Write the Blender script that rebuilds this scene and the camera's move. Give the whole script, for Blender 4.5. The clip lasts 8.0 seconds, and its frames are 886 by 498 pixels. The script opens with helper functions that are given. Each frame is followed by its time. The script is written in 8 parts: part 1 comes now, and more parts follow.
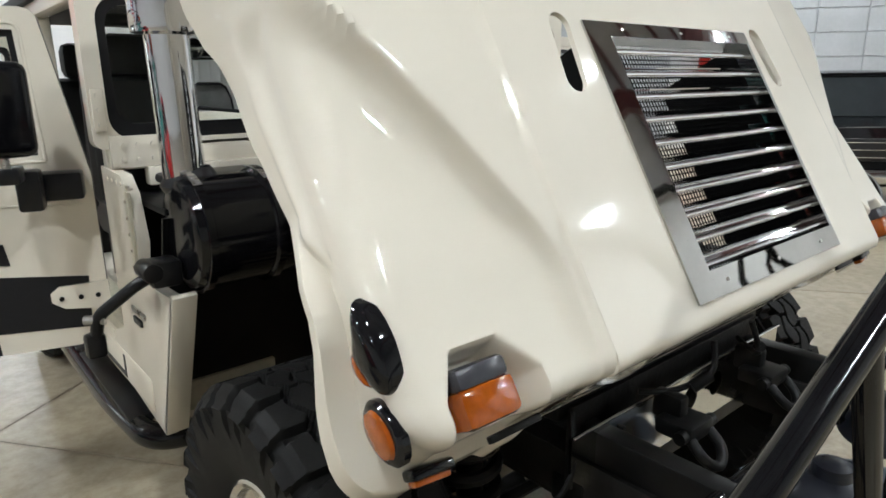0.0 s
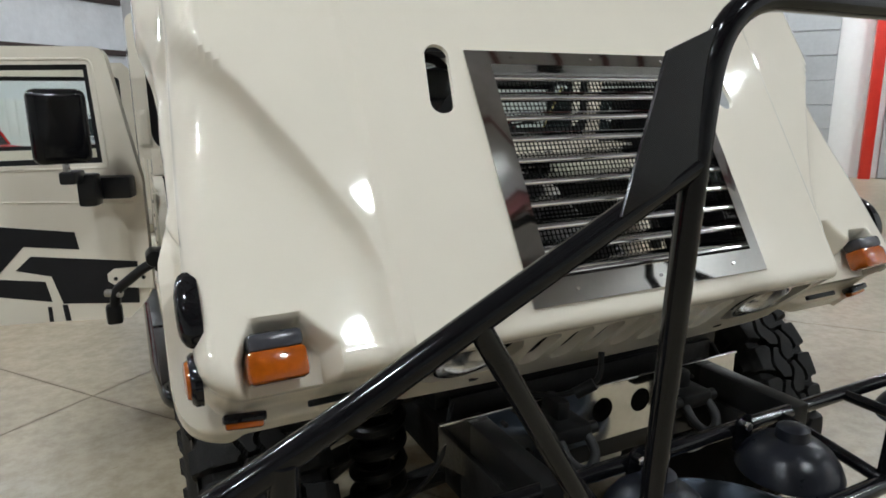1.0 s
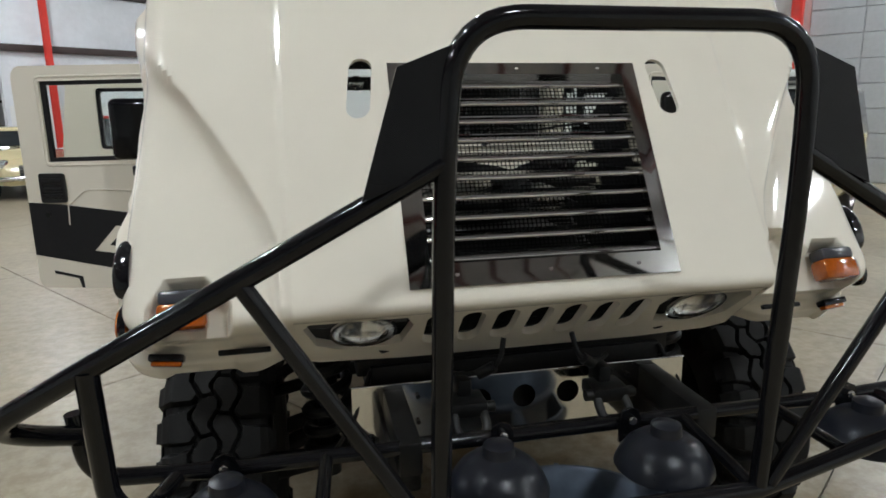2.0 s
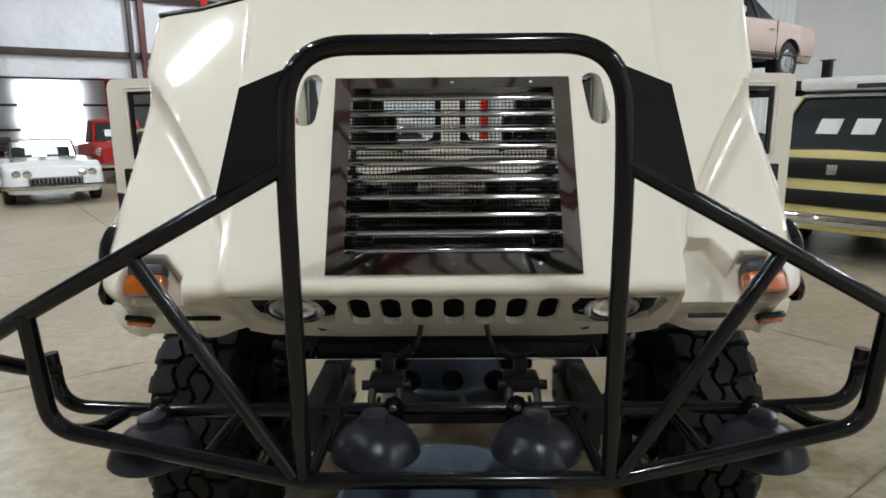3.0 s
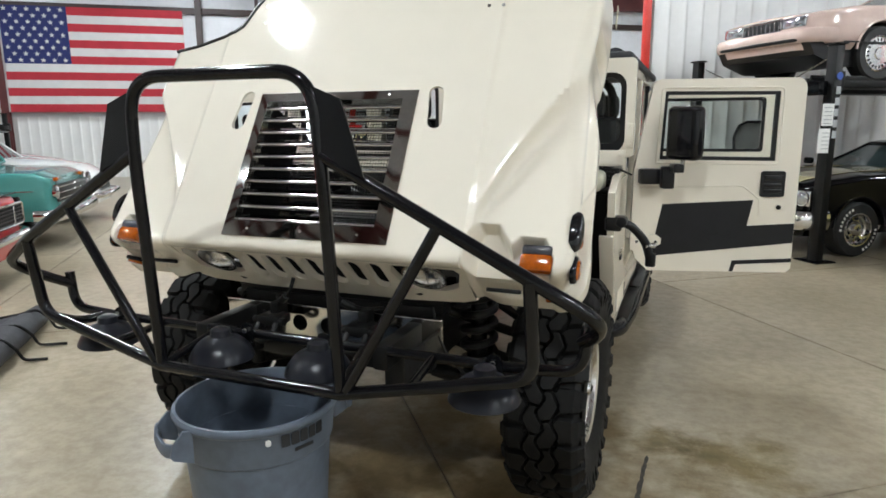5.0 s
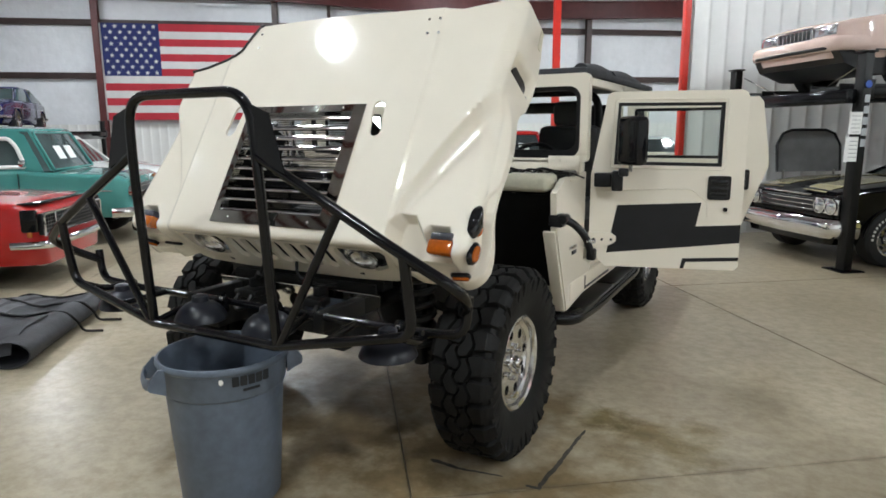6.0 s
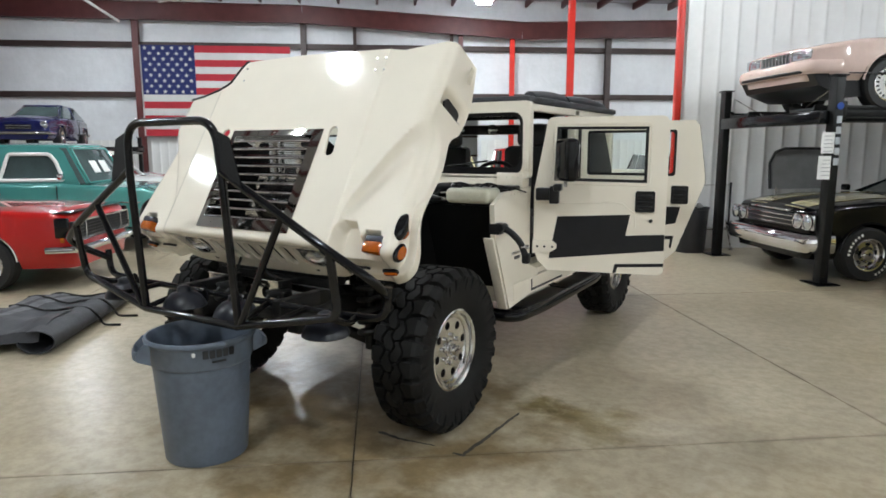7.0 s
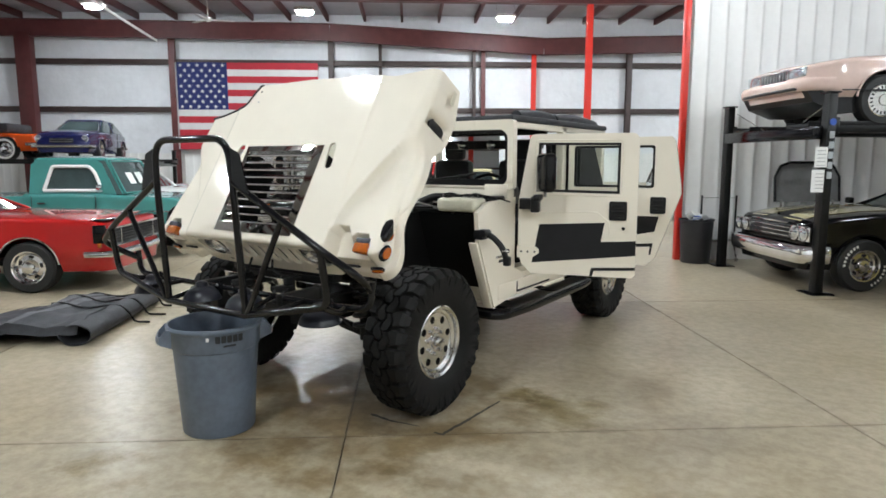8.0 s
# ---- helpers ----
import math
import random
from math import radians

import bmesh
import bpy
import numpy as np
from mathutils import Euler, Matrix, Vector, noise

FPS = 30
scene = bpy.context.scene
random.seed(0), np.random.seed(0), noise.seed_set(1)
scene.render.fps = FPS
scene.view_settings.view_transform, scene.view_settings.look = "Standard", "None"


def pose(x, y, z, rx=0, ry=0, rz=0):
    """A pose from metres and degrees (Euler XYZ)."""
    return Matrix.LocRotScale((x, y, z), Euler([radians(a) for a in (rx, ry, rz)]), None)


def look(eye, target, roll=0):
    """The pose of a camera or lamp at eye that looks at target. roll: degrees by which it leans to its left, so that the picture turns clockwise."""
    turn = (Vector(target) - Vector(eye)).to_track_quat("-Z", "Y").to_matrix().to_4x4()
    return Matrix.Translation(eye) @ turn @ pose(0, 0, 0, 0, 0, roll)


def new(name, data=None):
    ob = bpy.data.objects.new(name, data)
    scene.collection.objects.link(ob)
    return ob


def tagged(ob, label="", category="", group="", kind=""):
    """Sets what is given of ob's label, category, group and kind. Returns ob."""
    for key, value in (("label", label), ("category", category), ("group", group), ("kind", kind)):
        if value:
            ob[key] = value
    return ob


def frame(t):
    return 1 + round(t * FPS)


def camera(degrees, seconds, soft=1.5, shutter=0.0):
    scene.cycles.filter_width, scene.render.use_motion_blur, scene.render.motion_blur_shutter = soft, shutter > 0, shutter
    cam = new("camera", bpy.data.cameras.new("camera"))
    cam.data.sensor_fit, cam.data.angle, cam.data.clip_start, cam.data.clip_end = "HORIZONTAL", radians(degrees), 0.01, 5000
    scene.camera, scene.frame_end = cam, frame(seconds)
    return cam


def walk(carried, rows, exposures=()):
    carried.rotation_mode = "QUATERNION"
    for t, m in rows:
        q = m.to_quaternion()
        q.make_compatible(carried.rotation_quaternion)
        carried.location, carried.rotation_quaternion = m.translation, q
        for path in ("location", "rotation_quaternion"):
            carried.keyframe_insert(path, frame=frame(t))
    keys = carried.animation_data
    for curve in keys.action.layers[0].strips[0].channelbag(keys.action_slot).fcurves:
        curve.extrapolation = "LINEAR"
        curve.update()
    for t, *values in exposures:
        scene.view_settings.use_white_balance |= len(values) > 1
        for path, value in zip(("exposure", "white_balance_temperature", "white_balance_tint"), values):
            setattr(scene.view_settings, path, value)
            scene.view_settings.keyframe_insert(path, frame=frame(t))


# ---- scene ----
# ---- camera and walk ----
LENS = 69.2
cam = camera(LENS, 8.0, soft=1.65)
PATH = [
    (0, (-1.554, -1.295, 1.675), (-0.307, 0.185, 1.169), -0.6),
    (0.5, (-1.388, -1.57, 1.68), (-0.328, 0.06, 1.211), -0.8),
    (1, (-1.142, -1.81, 1.669), (-0.282, -0.057, 1.233), -0.6),
    (1.5, (-0.876, -2.038, 1.663), (-0.246, -0.188, 1.237), -0.8),
    (3, (-0.016, -2.492, 1.677), (-0.032, -0.533, 1.274), -0.5),
    (3.5, (0.305, -2.6, 1.674), (0.116, -0.647, 1.286), -0.5),
    (4, (0.623, -2.636, 1.667), (0.255, -0.709, 1.278), -0.4),
    (4.5, (1.009, -2.701, 1.664), (0.456, -0.818, 1.277), -0.4),
    (6, (2.183, -2.957, 1.664), (1.248, -1.226, 1.307), -0.3),
    (6.5, (2.541, -3.097, 1.686), (1.558, -1.389, 1.348), -0.2),
    (7, (2.899, -3.206, 1.689), (1.871, -1.518, 1.379), -0.1),
    (7.5, (3.175, -3.326, 1.686), (2.103, -1.662, 1.4), -0.1),
    (8, (3.386, -3.459, 1.696), (2.28, -1.815, 1.425), 0.0),
]
EXPOSURES = [(0.0, 0.22), (1.0, -0.07), (1.6, -0.19), (3.0, 0.06), (4.5, 0.37), (6.0, 0.24), (6.5, 0.24), (8.0, 0.44)]
walk(cam, [(t, look(eye, aim, roll)) for t, eye, aim, roll in PATH], EXPOSURES)

# ---- world and light ----
world = bpy.data.worlds.new("world")
scene.world = world
world.use_nodes = True
world.node_tree.nodes["Background"].inputs[0].default_value = (0.55, 0.62, 0.75, 1)
world.node_tree.nodes["Background"].inputs[1].default_value = 0.3

LAMP_POWER = 350.0
WINDOW_GLOW = 5.0


# ---- materials ----
def mat(name, color, rough=0.5, metal=0.0, coat=0.0, var=0.12, scale=6.0, fine=60.0, bump=0.0, bump_scale=80.0, rvar=0.0, second=None,
        trans=0.0, emit=0.0, ior=1.45, spec=0.5, place=False, relief=0.01):
    m = bpy.data.materials.new(name)
    m.use_nodes = True
    nt = m.node_tree
    n, l = nt.nodes, nt.links
    b = n["Principled BSDF"]
    b.inputs["Roughness"].default_value = rough
    b.inputs["Metallic"].default_value = metal
    b.inputs["Coat Weight"].default_value = coat
    b.inputs["Coat Roughness"].default_value = 0.055
    b.inputs["Transmission Weight"].default_value = trans
    b.inputs["IOR"].default_value = ior
    b.inputs["Specular IOR Level"].default_value = spec
    if place:
        where = n.new("ShaderNodeNewGeometry").outputs["Position"]
    else:
        where = n.new("ShaderNodeTexCoord").outputs["Object"]
    n1 = n.new("ShaderNodeTexNoise")
    n1.inputs["Scale"].default_value = scale
    n1.inputs["Detail"].default_value = 6
    n2 = n.new("ShaderNodeTexNoise")
    n2.inputs["Scale"].default_value = fine
    n2.inputs["Detail"].default_value = 3
    l.new(where, n1.inputs["Vector"])
    l.new(where, n2.inputs["Vector"])
    add = n.new("ShaderNodeMath")
    add.operation = "MULTIPLY_ADD"
    add.inputs[1].default_value = 0.35
    l.new(n2.outputs["Fac"], add.inputs[0])
    sc = n.new("ShaderNodeMath")
    sc.operation = "MULTIPLY"
    sc.inputs[1].default_value = 0.65
    l.new(n1.outputs["Fac"], sc.inputs[0])
    l.new(sc.outputs[0], add.inputs[2])
    ramp = n.new("ShaderNodeValToRGB")
    dark = [c * (1 - var) for c in color] if second is None else second
    lite = [min(1, c * (1 + var)) for c in color]
    ramp.color_ramp.elements[0].position, ramp.color_ramp.elements[1].position = 0.33, 0.67
    ramp.color_ramp.elements[0].color = (*dark, 1)
    ramp.color_ramp.elements[1].color = (*lite, 1)
    l.new(add.outputs[0], ramp.inputs[0])
    out = ramp.outputs[0]
    l.new(out, b.inputs["Base Color"])
    if emit:
        b.inputs["Emission Color"].default_value = (*color, 1)
        b.inputs["Emission Strength"].default_value = emit
    if rvar:
        mr2 = n.new("ShaderNodeMapRange")
        mr2.inputs["To Min"].default_value, mr2.inputs["To Max"].default_value = max(0, rough - rvar), min(1, rough + rvar)
        l.new(add.outputs[0], mr2.inputs["Value"])
        l.new(mr2.outputs[0], b.inputs["Roughness"])
    if bump:
        nb = n.new("ShaderNodeTexNoise")
        nb.inputs["Scale"].default_value = bump_scale
        nb.inputs["Detail"].default_value = 4
        l.new(where, nb.inputs["Vector"])
        bp = n.new("ShaderNodeBump")
        bp.inputs["Strength"].default_value = bump
        bp.inputs["Distance"].default_value = relief
        l.new(nb.outputs["Fac"], bp.inputs["Height"])
        l.new(bp.outputs[0], b.inputs["Normal"])
    return m


SLAB = (3.25, 3.7)                          # size of the sawn floor slabs


def concrete():
    """Sealed showroom concrete: warm grey, blotched at a metre and a hand's width, half gloss."""
    m = mat("floor_concrete", (0.418, 0.360, 0.266), rough=0.31, var=0.13, scale=0.9, fine=8, rvar=0.06, bump=0.02, bump_scale=14, spec=0.4, place=True)
    nt = m.node_tree
    n, l = nt.nodes, nt.links
    b = n["Principled BSDF"]
    base = b.inputs["Base Color"].links[0].from_socket
    where = n.new("ShaderNodeNewGeometry").outputs["Position"]
    stain = n.new("ShaderNodeTexNoise")
    stain.inputs["Scale"].default_value = 0.55
    stain.inputs["Detail"].default_value = 6
    stain.inputs["Roughness"].default_value = 0.68
    l.new(where, stain.inputs["Vector"])
    rp = n.new("ShaderNodeValToRGB")
    rp.color_ramp.elements[0].position, rp.color_ramp.elements[1].position = 0.42, 0.74
    rp.color_ramp.elements[0].color, rp.color_ramp.elements[1].color = (1, 1, 1, 1), (0.76, 0.715, 0.62, 1)
    l.new(stain.outputs["Fac"], rp.inputs[0])
    speck = n.new("ShaderNodeTexNoise")
    speck.inputs["Scale"].default_value = 11
    speck.inputs["Detail"].default_value = 9
    speck.inputs["Roughness"].default_value = 0.72
    l.new(where, speck.inputs["Vector"])
    rs = n.new("ShaderNodeValToRGB")
    rs.color_ramp.elements[0].position, rs.color_ramp.elements[1].position = 0.40, 0.58
    rs.color_ramp.elements[0].color, rs.color_ramp.elements[1].color = (0.79, 0.775, 0.73, 1), (1, 1, 1, 1)
    l.new(speck.outputs["Fac"], rs.inputs[0])
    mx = n.new("ShaderNodeMix")
    mx.data_type, mx.blend_type = "RGBA", "MULTIPLY"
    mx.inputs[0].default_value = 1
    l.new(base, mx.inputs[6])
    l.new(rp.outputs[0], mx.inputs[7])
    my = n.new("ShaderNodeMix")
    my.data_type, my.blend_type = "RGBA", "MULTIPLY"
    my.inputs[0].default_value = 1
    l.new(mx.outputs[2], my.inputs[6])
    l.new(rs.outputs[0], my.inputs[7])
    # oily brown drips; the shade under the truck is painted in with them
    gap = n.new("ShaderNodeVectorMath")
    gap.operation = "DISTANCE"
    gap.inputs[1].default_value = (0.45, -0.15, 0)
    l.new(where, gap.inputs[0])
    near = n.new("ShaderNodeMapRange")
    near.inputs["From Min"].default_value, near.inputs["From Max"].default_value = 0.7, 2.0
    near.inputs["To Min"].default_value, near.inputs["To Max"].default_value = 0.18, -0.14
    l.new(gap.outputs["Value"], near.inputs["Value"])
    drip_shade = n.new("ShaderNodeTexNoise")
    drip_shade.inputs["Scale"].default_value = 2.2
    drip_shade.inputs["Detail"].default_value = 7
    drip_shade.inputs["Roughness"].default_value = 0.6
    l.new(where, drip_shade.inputs["Vector"])
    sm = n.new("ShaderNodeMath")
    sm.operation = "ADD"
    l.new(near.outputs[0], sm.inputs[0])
    l.new(drip_shade.outputs["Fac"], sm.inputs[1])
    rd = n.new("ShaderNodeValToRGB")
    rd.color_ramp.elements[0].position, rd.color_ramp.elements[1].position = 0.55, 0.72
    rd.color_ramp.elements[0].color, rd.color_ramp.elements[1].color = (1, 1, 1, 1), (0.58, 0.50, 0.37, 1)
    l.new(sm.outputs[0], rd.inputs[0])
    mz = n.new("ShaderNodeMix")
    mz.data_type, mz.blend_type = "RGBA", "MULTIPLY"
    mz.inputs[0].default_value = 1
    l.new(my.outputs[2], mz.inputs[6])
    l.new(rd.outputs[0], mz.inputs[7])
    # olive oil patches beside the front wheel
    out = mz.outputs[2]
    for (px, py), r0 in (((1.68, 0.52), 0.62), ((1.32, 0.62), 0.34), ((-0.2, -1.7), 0.3)):
        far = n.new("ShaderNodeVectorMath")
        far.operation = "DISTANCE"
        far.inputs[1].default_value = (px, py, 0)
        l.new(where, far.inputs[0])
        fade = n.new("ShaderNodeMapRange")
        fade.inputs["From Max"].default_value = r0
        fade.inputs["To Min"].default_value, fade.inputs["To Max"].default_value = 0.36, -0.24
        l.new(far.outputs["Value"], fade.inputs["Value"])
        blot = n.new("ShaderNodeTexNoise")
        blot.inputs["Scale"].default_value = 4.5
        blot.inputs["Detail"].default_value = 9
        blot.inputs["Roughness"].default_value = 0.7
        l.new(where, blot.inputs["Vector"])
        tot = n.new("ShaderNodeMath")
        tot.operation = "ADD"
        l.new(fade.outputs[0], tot.inputs[0])
        l.new(blot.outputs["Fac"], tot.inputs[1])
        tone = n.new("ShaderNodeValToRGB")
        tone.color_ramp.elements[0].position, tone.color_ramp.elements[1].position = 0.50, 0.78
        tone.color_ramp.elements[0].color, tone.color_ramp.elements[1].color = (1, 1, 1, 1), (0.50, 0.445, 0.27, 1)
        l.new(tot.outputs[0], tone.inputs[0])
        mo = n.new("ShaderNodeMix")
        mo.data_type, mo.blend_type = "RGBA", "MULTIPLY"
        mo.inputs[0].default_value = 1
        l.new(out, mo.inputs[6])
        l.new(tone.outputs[0], mo.inputs[7])
        out = mo.outputs[2]
    # sparse dark flecks and scuffs, stretched along the bays
    tilt = n.new("ShaderNodeMapping")
    tilt.inputs["Scale"].default_value = (2.6, 9.0, 1.0)
    tilt.inputs["Rotation"].default_value = (0, 0, 0.5)
    l.new(where, tilt.inputs["Vector"])
    fleck = n.new("ShaderNodeTexNoise")
    fleck.inputs["Scale"].default_value = 1.5
    fleck.inputs["Detail"].default_value = 8
    fleck.inputs["Roughness"].default_value = 0.75
    l.new(tilt.outputs[0], fleck.inputs["Vector"])
    rf = n.new("ShaderNodeValToRGB")
    rf.color_ramp.elements[0].position, rf.color_ramp.elements[1].position = 0.63, 0.72
    rf.color_ramp.elements[0].color, rf.color_ramp.elements[1].color = (1, 1, 1, 1), (0.70, 0.65, 0.55, 1)
    l.new(fleck.outputs["Fac"], rf.inputs[0])
    mf = n.new("ShaderNodeMix")
    mf.data_type, mf.blend_type = "RGBA", "MULTIPLY"
    mf.inputs[0].default_value = 1
    l.new(out, mf.inputs[6])
    l.new(rf.outputs[0], mf.inputs[7])
    # dirt that gathers along the sawn joints of each slab
    co = n.new("ShaderNodeTexCoord").outputs["Object"]
    sep = n.new("ShaderNodeSeparateXYZ")
    l.new(co, sep.inputs[0])
    near_edge = None
    for axis, size in (("X", SLAB[0]), ("Y", SLAB[1])):
        pp = n.new("ShaderNodeMath")
        pp.operation = "PINGPONG"
        pp.inputs[1].default_value = size / 2
        l.new(sep.outputs[axis], pp.inputs[0])
        if near_edge is None:
            near_edge = pp.outputs[0]
        else:
            mn = n.new("ShaderNodeMath")
            mn.operation = "MINIMUM"
            l.new(near_edge, mn.inputs[0])
            l.new(pp.outputs[0], mn.inputs[1])
            near_edge = mn.outputs[0]
    wob = n.new("ShaderNodeTexNoise")
    wob.inputs["Scale"].default_value = 5.0
    wob.inputs["Detail"].default_value = 6
    l.new(where, wob.inputs["Vector"])
    reach = n.new("ShaderNodeMath")
    reach.operation = "MULTIPLY_ADD"
    reach.inputs[1].default_value = 0.16
    reach.inputs[2].default_value = -0.058
    l.new(wob.outputs["Fac"], reach.inputs[0])
    least = n.new("ShaderNodeMath")
    least.operation = "MAXIMUM"
    least.inputs[1].default_value = 0.004
    l.new(reach.outputs[0], least.inputs[0])
    dirt = n.new("ShaderNodeMapRange")
    dirt.inputs["From Min"].default_value = 0.0
    dirt.inputs["To Min"].default_value, dirt.inputs["To Max"].default_value = 0.55, 0.0
    l.new(near_edge, dirt.inputs["Value"])
    l.new(least.outputs[0], dirt.inputs["From Max"])
    mw = n.new("ShaderNodeMix")
    mw.data_type = "RGBA"
    mw.inputs[7].default_value = (0.13, 0.10, 0.07, 1)
    l.new(dirt.outputs[0], mw.inputs[0])
    l.new(mf.outputs[2], mw.inputs[6])
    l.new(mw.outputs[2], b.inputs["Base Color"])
    return m


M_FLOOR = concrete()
M_JOINT = mat("joint_filler", (0.09, 0.08, 0.065), 0.7, var=0.3, scale=9)
M_SCUFF = mat("rubber_scuff", (0.045, 0.041, 0.035), 0.6, var=0.55, scale=26, fine=120, place=True)
M_CREAM = mat("cream_paint", (0.80, 0.737, 0.622), 0.55, spec=0.25, coat=1.0, var=0.02, scale=2, fine=8)
M_CREAM_IN = mat("cream_primer", (0.5, 0.46, 0.35), 0.6, var=0.15, scale=5)
M_SMOKE = mat("polished_stainless", (0.50, 0.495, 0.475), 0.06, metal=1, var=0.06, scale=9)
M_CHROME = mat("chrome", (0.72, 0.72, 0.73), 0.05, metal=1, var=0.04, scale=9)
M_PLATE = mat("polished_plate", (0.66, 0.645, 0.61), 0.10, metal=1, var=0.08, scale=7, rvar=0.03)
M_STEEL_BRUSHED = mat("dull_steel", (0.45, 0.44, 0.42), 0.28, metal=1, var=0.15, scale=12, rvar=0.1)
M_ALU = mat("polished_aluminium", (0.78, 0.78, 0.77), 0.16, metal=1, var=0.08, scale=14, rvar=0.06)
M_BLACKTUBE = mat("black_powder_coat", (0.005, 0.005, 0.006), 0.11, coat=0.0, spec=0.38, var=0.25, scale=12, bump=0.012, bump_scale=160, rvar=0.04)
M_BLACK = mat("black_metal", (0.006, 0.006, 0.006), 0.45, spec=0.3, var=0.35, scale=14, rvar=0.15)
M_GREASE = mat("dirty_black_metal", (0.009, 0.0085, 0.008), 0.5, spec=0.3, var=0.5, scale=11, bump=0.2, bump_scale=60, rvar=0.2)
M_RUBBER = mat("tyre_rubber", (0.0085, 0.0083, 0.008), 0.62, spec=0.22, var=0.35, scale=9, fine=120, bump=0.12, bump_scale=160, rvar=0.12)
M_PLASTIC = mat("black_plastic", (0.008, 0.008, 0.009), 0.32, spec=0.4, var=0.2, scale=20, bump=0.06, bump_scale=400)
M_DOME = mat("dark_grey_rubber", (0.012, 0.0135, 0.019), 0.3, spec=0.4, var=0.2, scale=9, bump=0.05, bump_scale=120, rvar=0.08)
M_DECAL = mat("black_vinyl", (0.010, 0.010, 0.012), 0.45, spec=0.35, var=0.12, scale=8)
M_AMBER = mat("amber_lens", (0.38, 0.080, 0.004), 0.12, var=0.28, scale=16, fine=70, coat=1.0, bump=0.08, bump_scale=90)
M_LAMPGREY = mat("black_lamp_bezel", (0.007, 0.007, 0.008), 0.08, var=0.15, scale=20)
M_GREYLENS = mat("smoky_lamp_cap", (0.05, 0.05, 0.058), 0.25, var=0.15, scale=20)
M_GLASS = mat("window_glass", (0.93, 0.97, 0.95), 0.01, var=0.0, trans=1.0, ior=1.12)
M_LENS = mat("headlight_lens", (0.95, 0.95, 0.95), 0.03, var=0.0, trans=1.0, ior=1.3)
M_REFLECTOR = mat("reflector", (0.8, 0.8, 0.8), 0.18, metal=1, var=0.15, scale=40)
M_BUCKET = mat("grey_blue_plastic", (0.108, 0.133, 0.172), 0.42, var=0.24, scale=4, fine=26, bump=0.04, bump_scale=60, rvar=0.1)
M_WHITEP = mat("milky_plastic", (0.62, 0.6, 0.48), 0.4, var=0.1, scale=9)
M_PAPER = mat("white_paper", (0.8, 0.8, 0.78), 0.7, var=0.05, scale=14)
M_INK = mat("grey_print", (0.25, 0.25, 0.27), 0.7, var=0.1)
M_BLUE = mat("blue_print", (0.03, 0.09, 0.4), 0.5, var=0.1)
M_LETTER = mat("dark_lettering", (0.02, 0.022, 0.025), 0.5, var=0.1)
M_GREYLETTER = mat("silver_lettering", (0.42, 0.44, 0.46), 0.45, var=0.1)
M_INSUL = mat("white_insulation", (0.74, 0.755, 0.79), 0.42, var=0.07, scale=1.1, fine=5, bump=0.6, bump_scale=2.3, rvar=0.1, relief=0.06)
M_CEIL = mat("grey_roof_insulation", (0.42, 0.42, 0.46), 0.6, var=0.12, scale=1.2, fine=6, bump=0.3, bump_scale=3)
M_OVERHEAD = mat("overhead_door_steel", (0.42, 0.43, 0.44), 0.4, var=0.08, scale=1.5, fine=12)
M_PANEL = mat("white_wall_steel", (0.79, 0.79, 0.78), 0.38, var=0.04, scale=1.2, fine=9)
M_REDIRON = mat("dark_red_primer_steel", (0.105, 0.028, 0.028), 0.5, var=0.22, scale=3, rvar=0.1)
M_DARKIRON = mat("brown_steel", (0.05, 0.032, 0.03), 0.5, var=0.25, scale=3)
M_RED = mat("red_paint", (0.62, 0.03, 0.018), 0.35, var=0.08, scale=4, coat=0.3)
M_DUCT = mat("white_paint", (0.8, 0.8, 0.78), 0.4, var=0.05, scale=5)
M_LAMP = mat("lamp_diffuser", (0.88, 0.955, 1.0), 0.4, var=0.0, emit=LAMP_POWER)
M_DAY = mat("daylight_glass", (0.93, 0.97, 1.0), 0.4, var=0.0, emit=WINDOW_GLOW)
M_FLAGRED = mat("flag_red", (0.43, 0.025, 0.04), 0.75, var=0.1, scale=4)
M_FLAGWHITE = mat("flag_white", (0.60, 0.59, 0.58), 0.75, var=0.06, scale=4)
M_FLAGBLUE = mat("flag_blue", (0.014, 0.022, 0.115), 0.75, var=0.12, scale=4)
M_SEAT = mat("black_vinyl_seat", (0.018, 0.018, 0.019), 0.5, var=0.2, scale=14, bump=0.1, bump_scale=90)
M_SCREEN = mat("dull_black_wire", (0.004, 0.004, 0.004), 0.8, spec=0.1, var=0.2)
M_GREYWEB = mat("grey_webbing", (0.10, 0.10, 0.108), 0.75, var=0.2, scale=9, fine=120, bump=0.2, bump_scale=90)
M_CANVAS = mat("dark_grey_canvas", (0.032, 0.033, 0.038), 0.72, var=0.35, scale=7, fine=90, bump=0.35, bump_scale=26)
M_TRASH = mat("black_bin_plastic", (0.02, 0.02, 0.024), 0.42, var=0.2, scale=7)


def paint(name, c, rough=0.22):
    return mat(name, c, rough, spec=0.15, coat=1.0, var=0.05, scale=3, fine=20)


# ---- mesh helpers ----
def finish(bm, smooth=38):
    bmesh.ops.remove_doubles(bm, verts=bm.verts, dist=0.0002)
    bmesh.ops.recalc_face_normals(bm, faces=bm.faces)
    lim = radians(smooth)
    for f in bm.faces:
        f.smooth = True
    for e in bm.edges:
        e.smooth = len(e.link_faces) == 2 and e.calc_face_angle(3.0) < lim


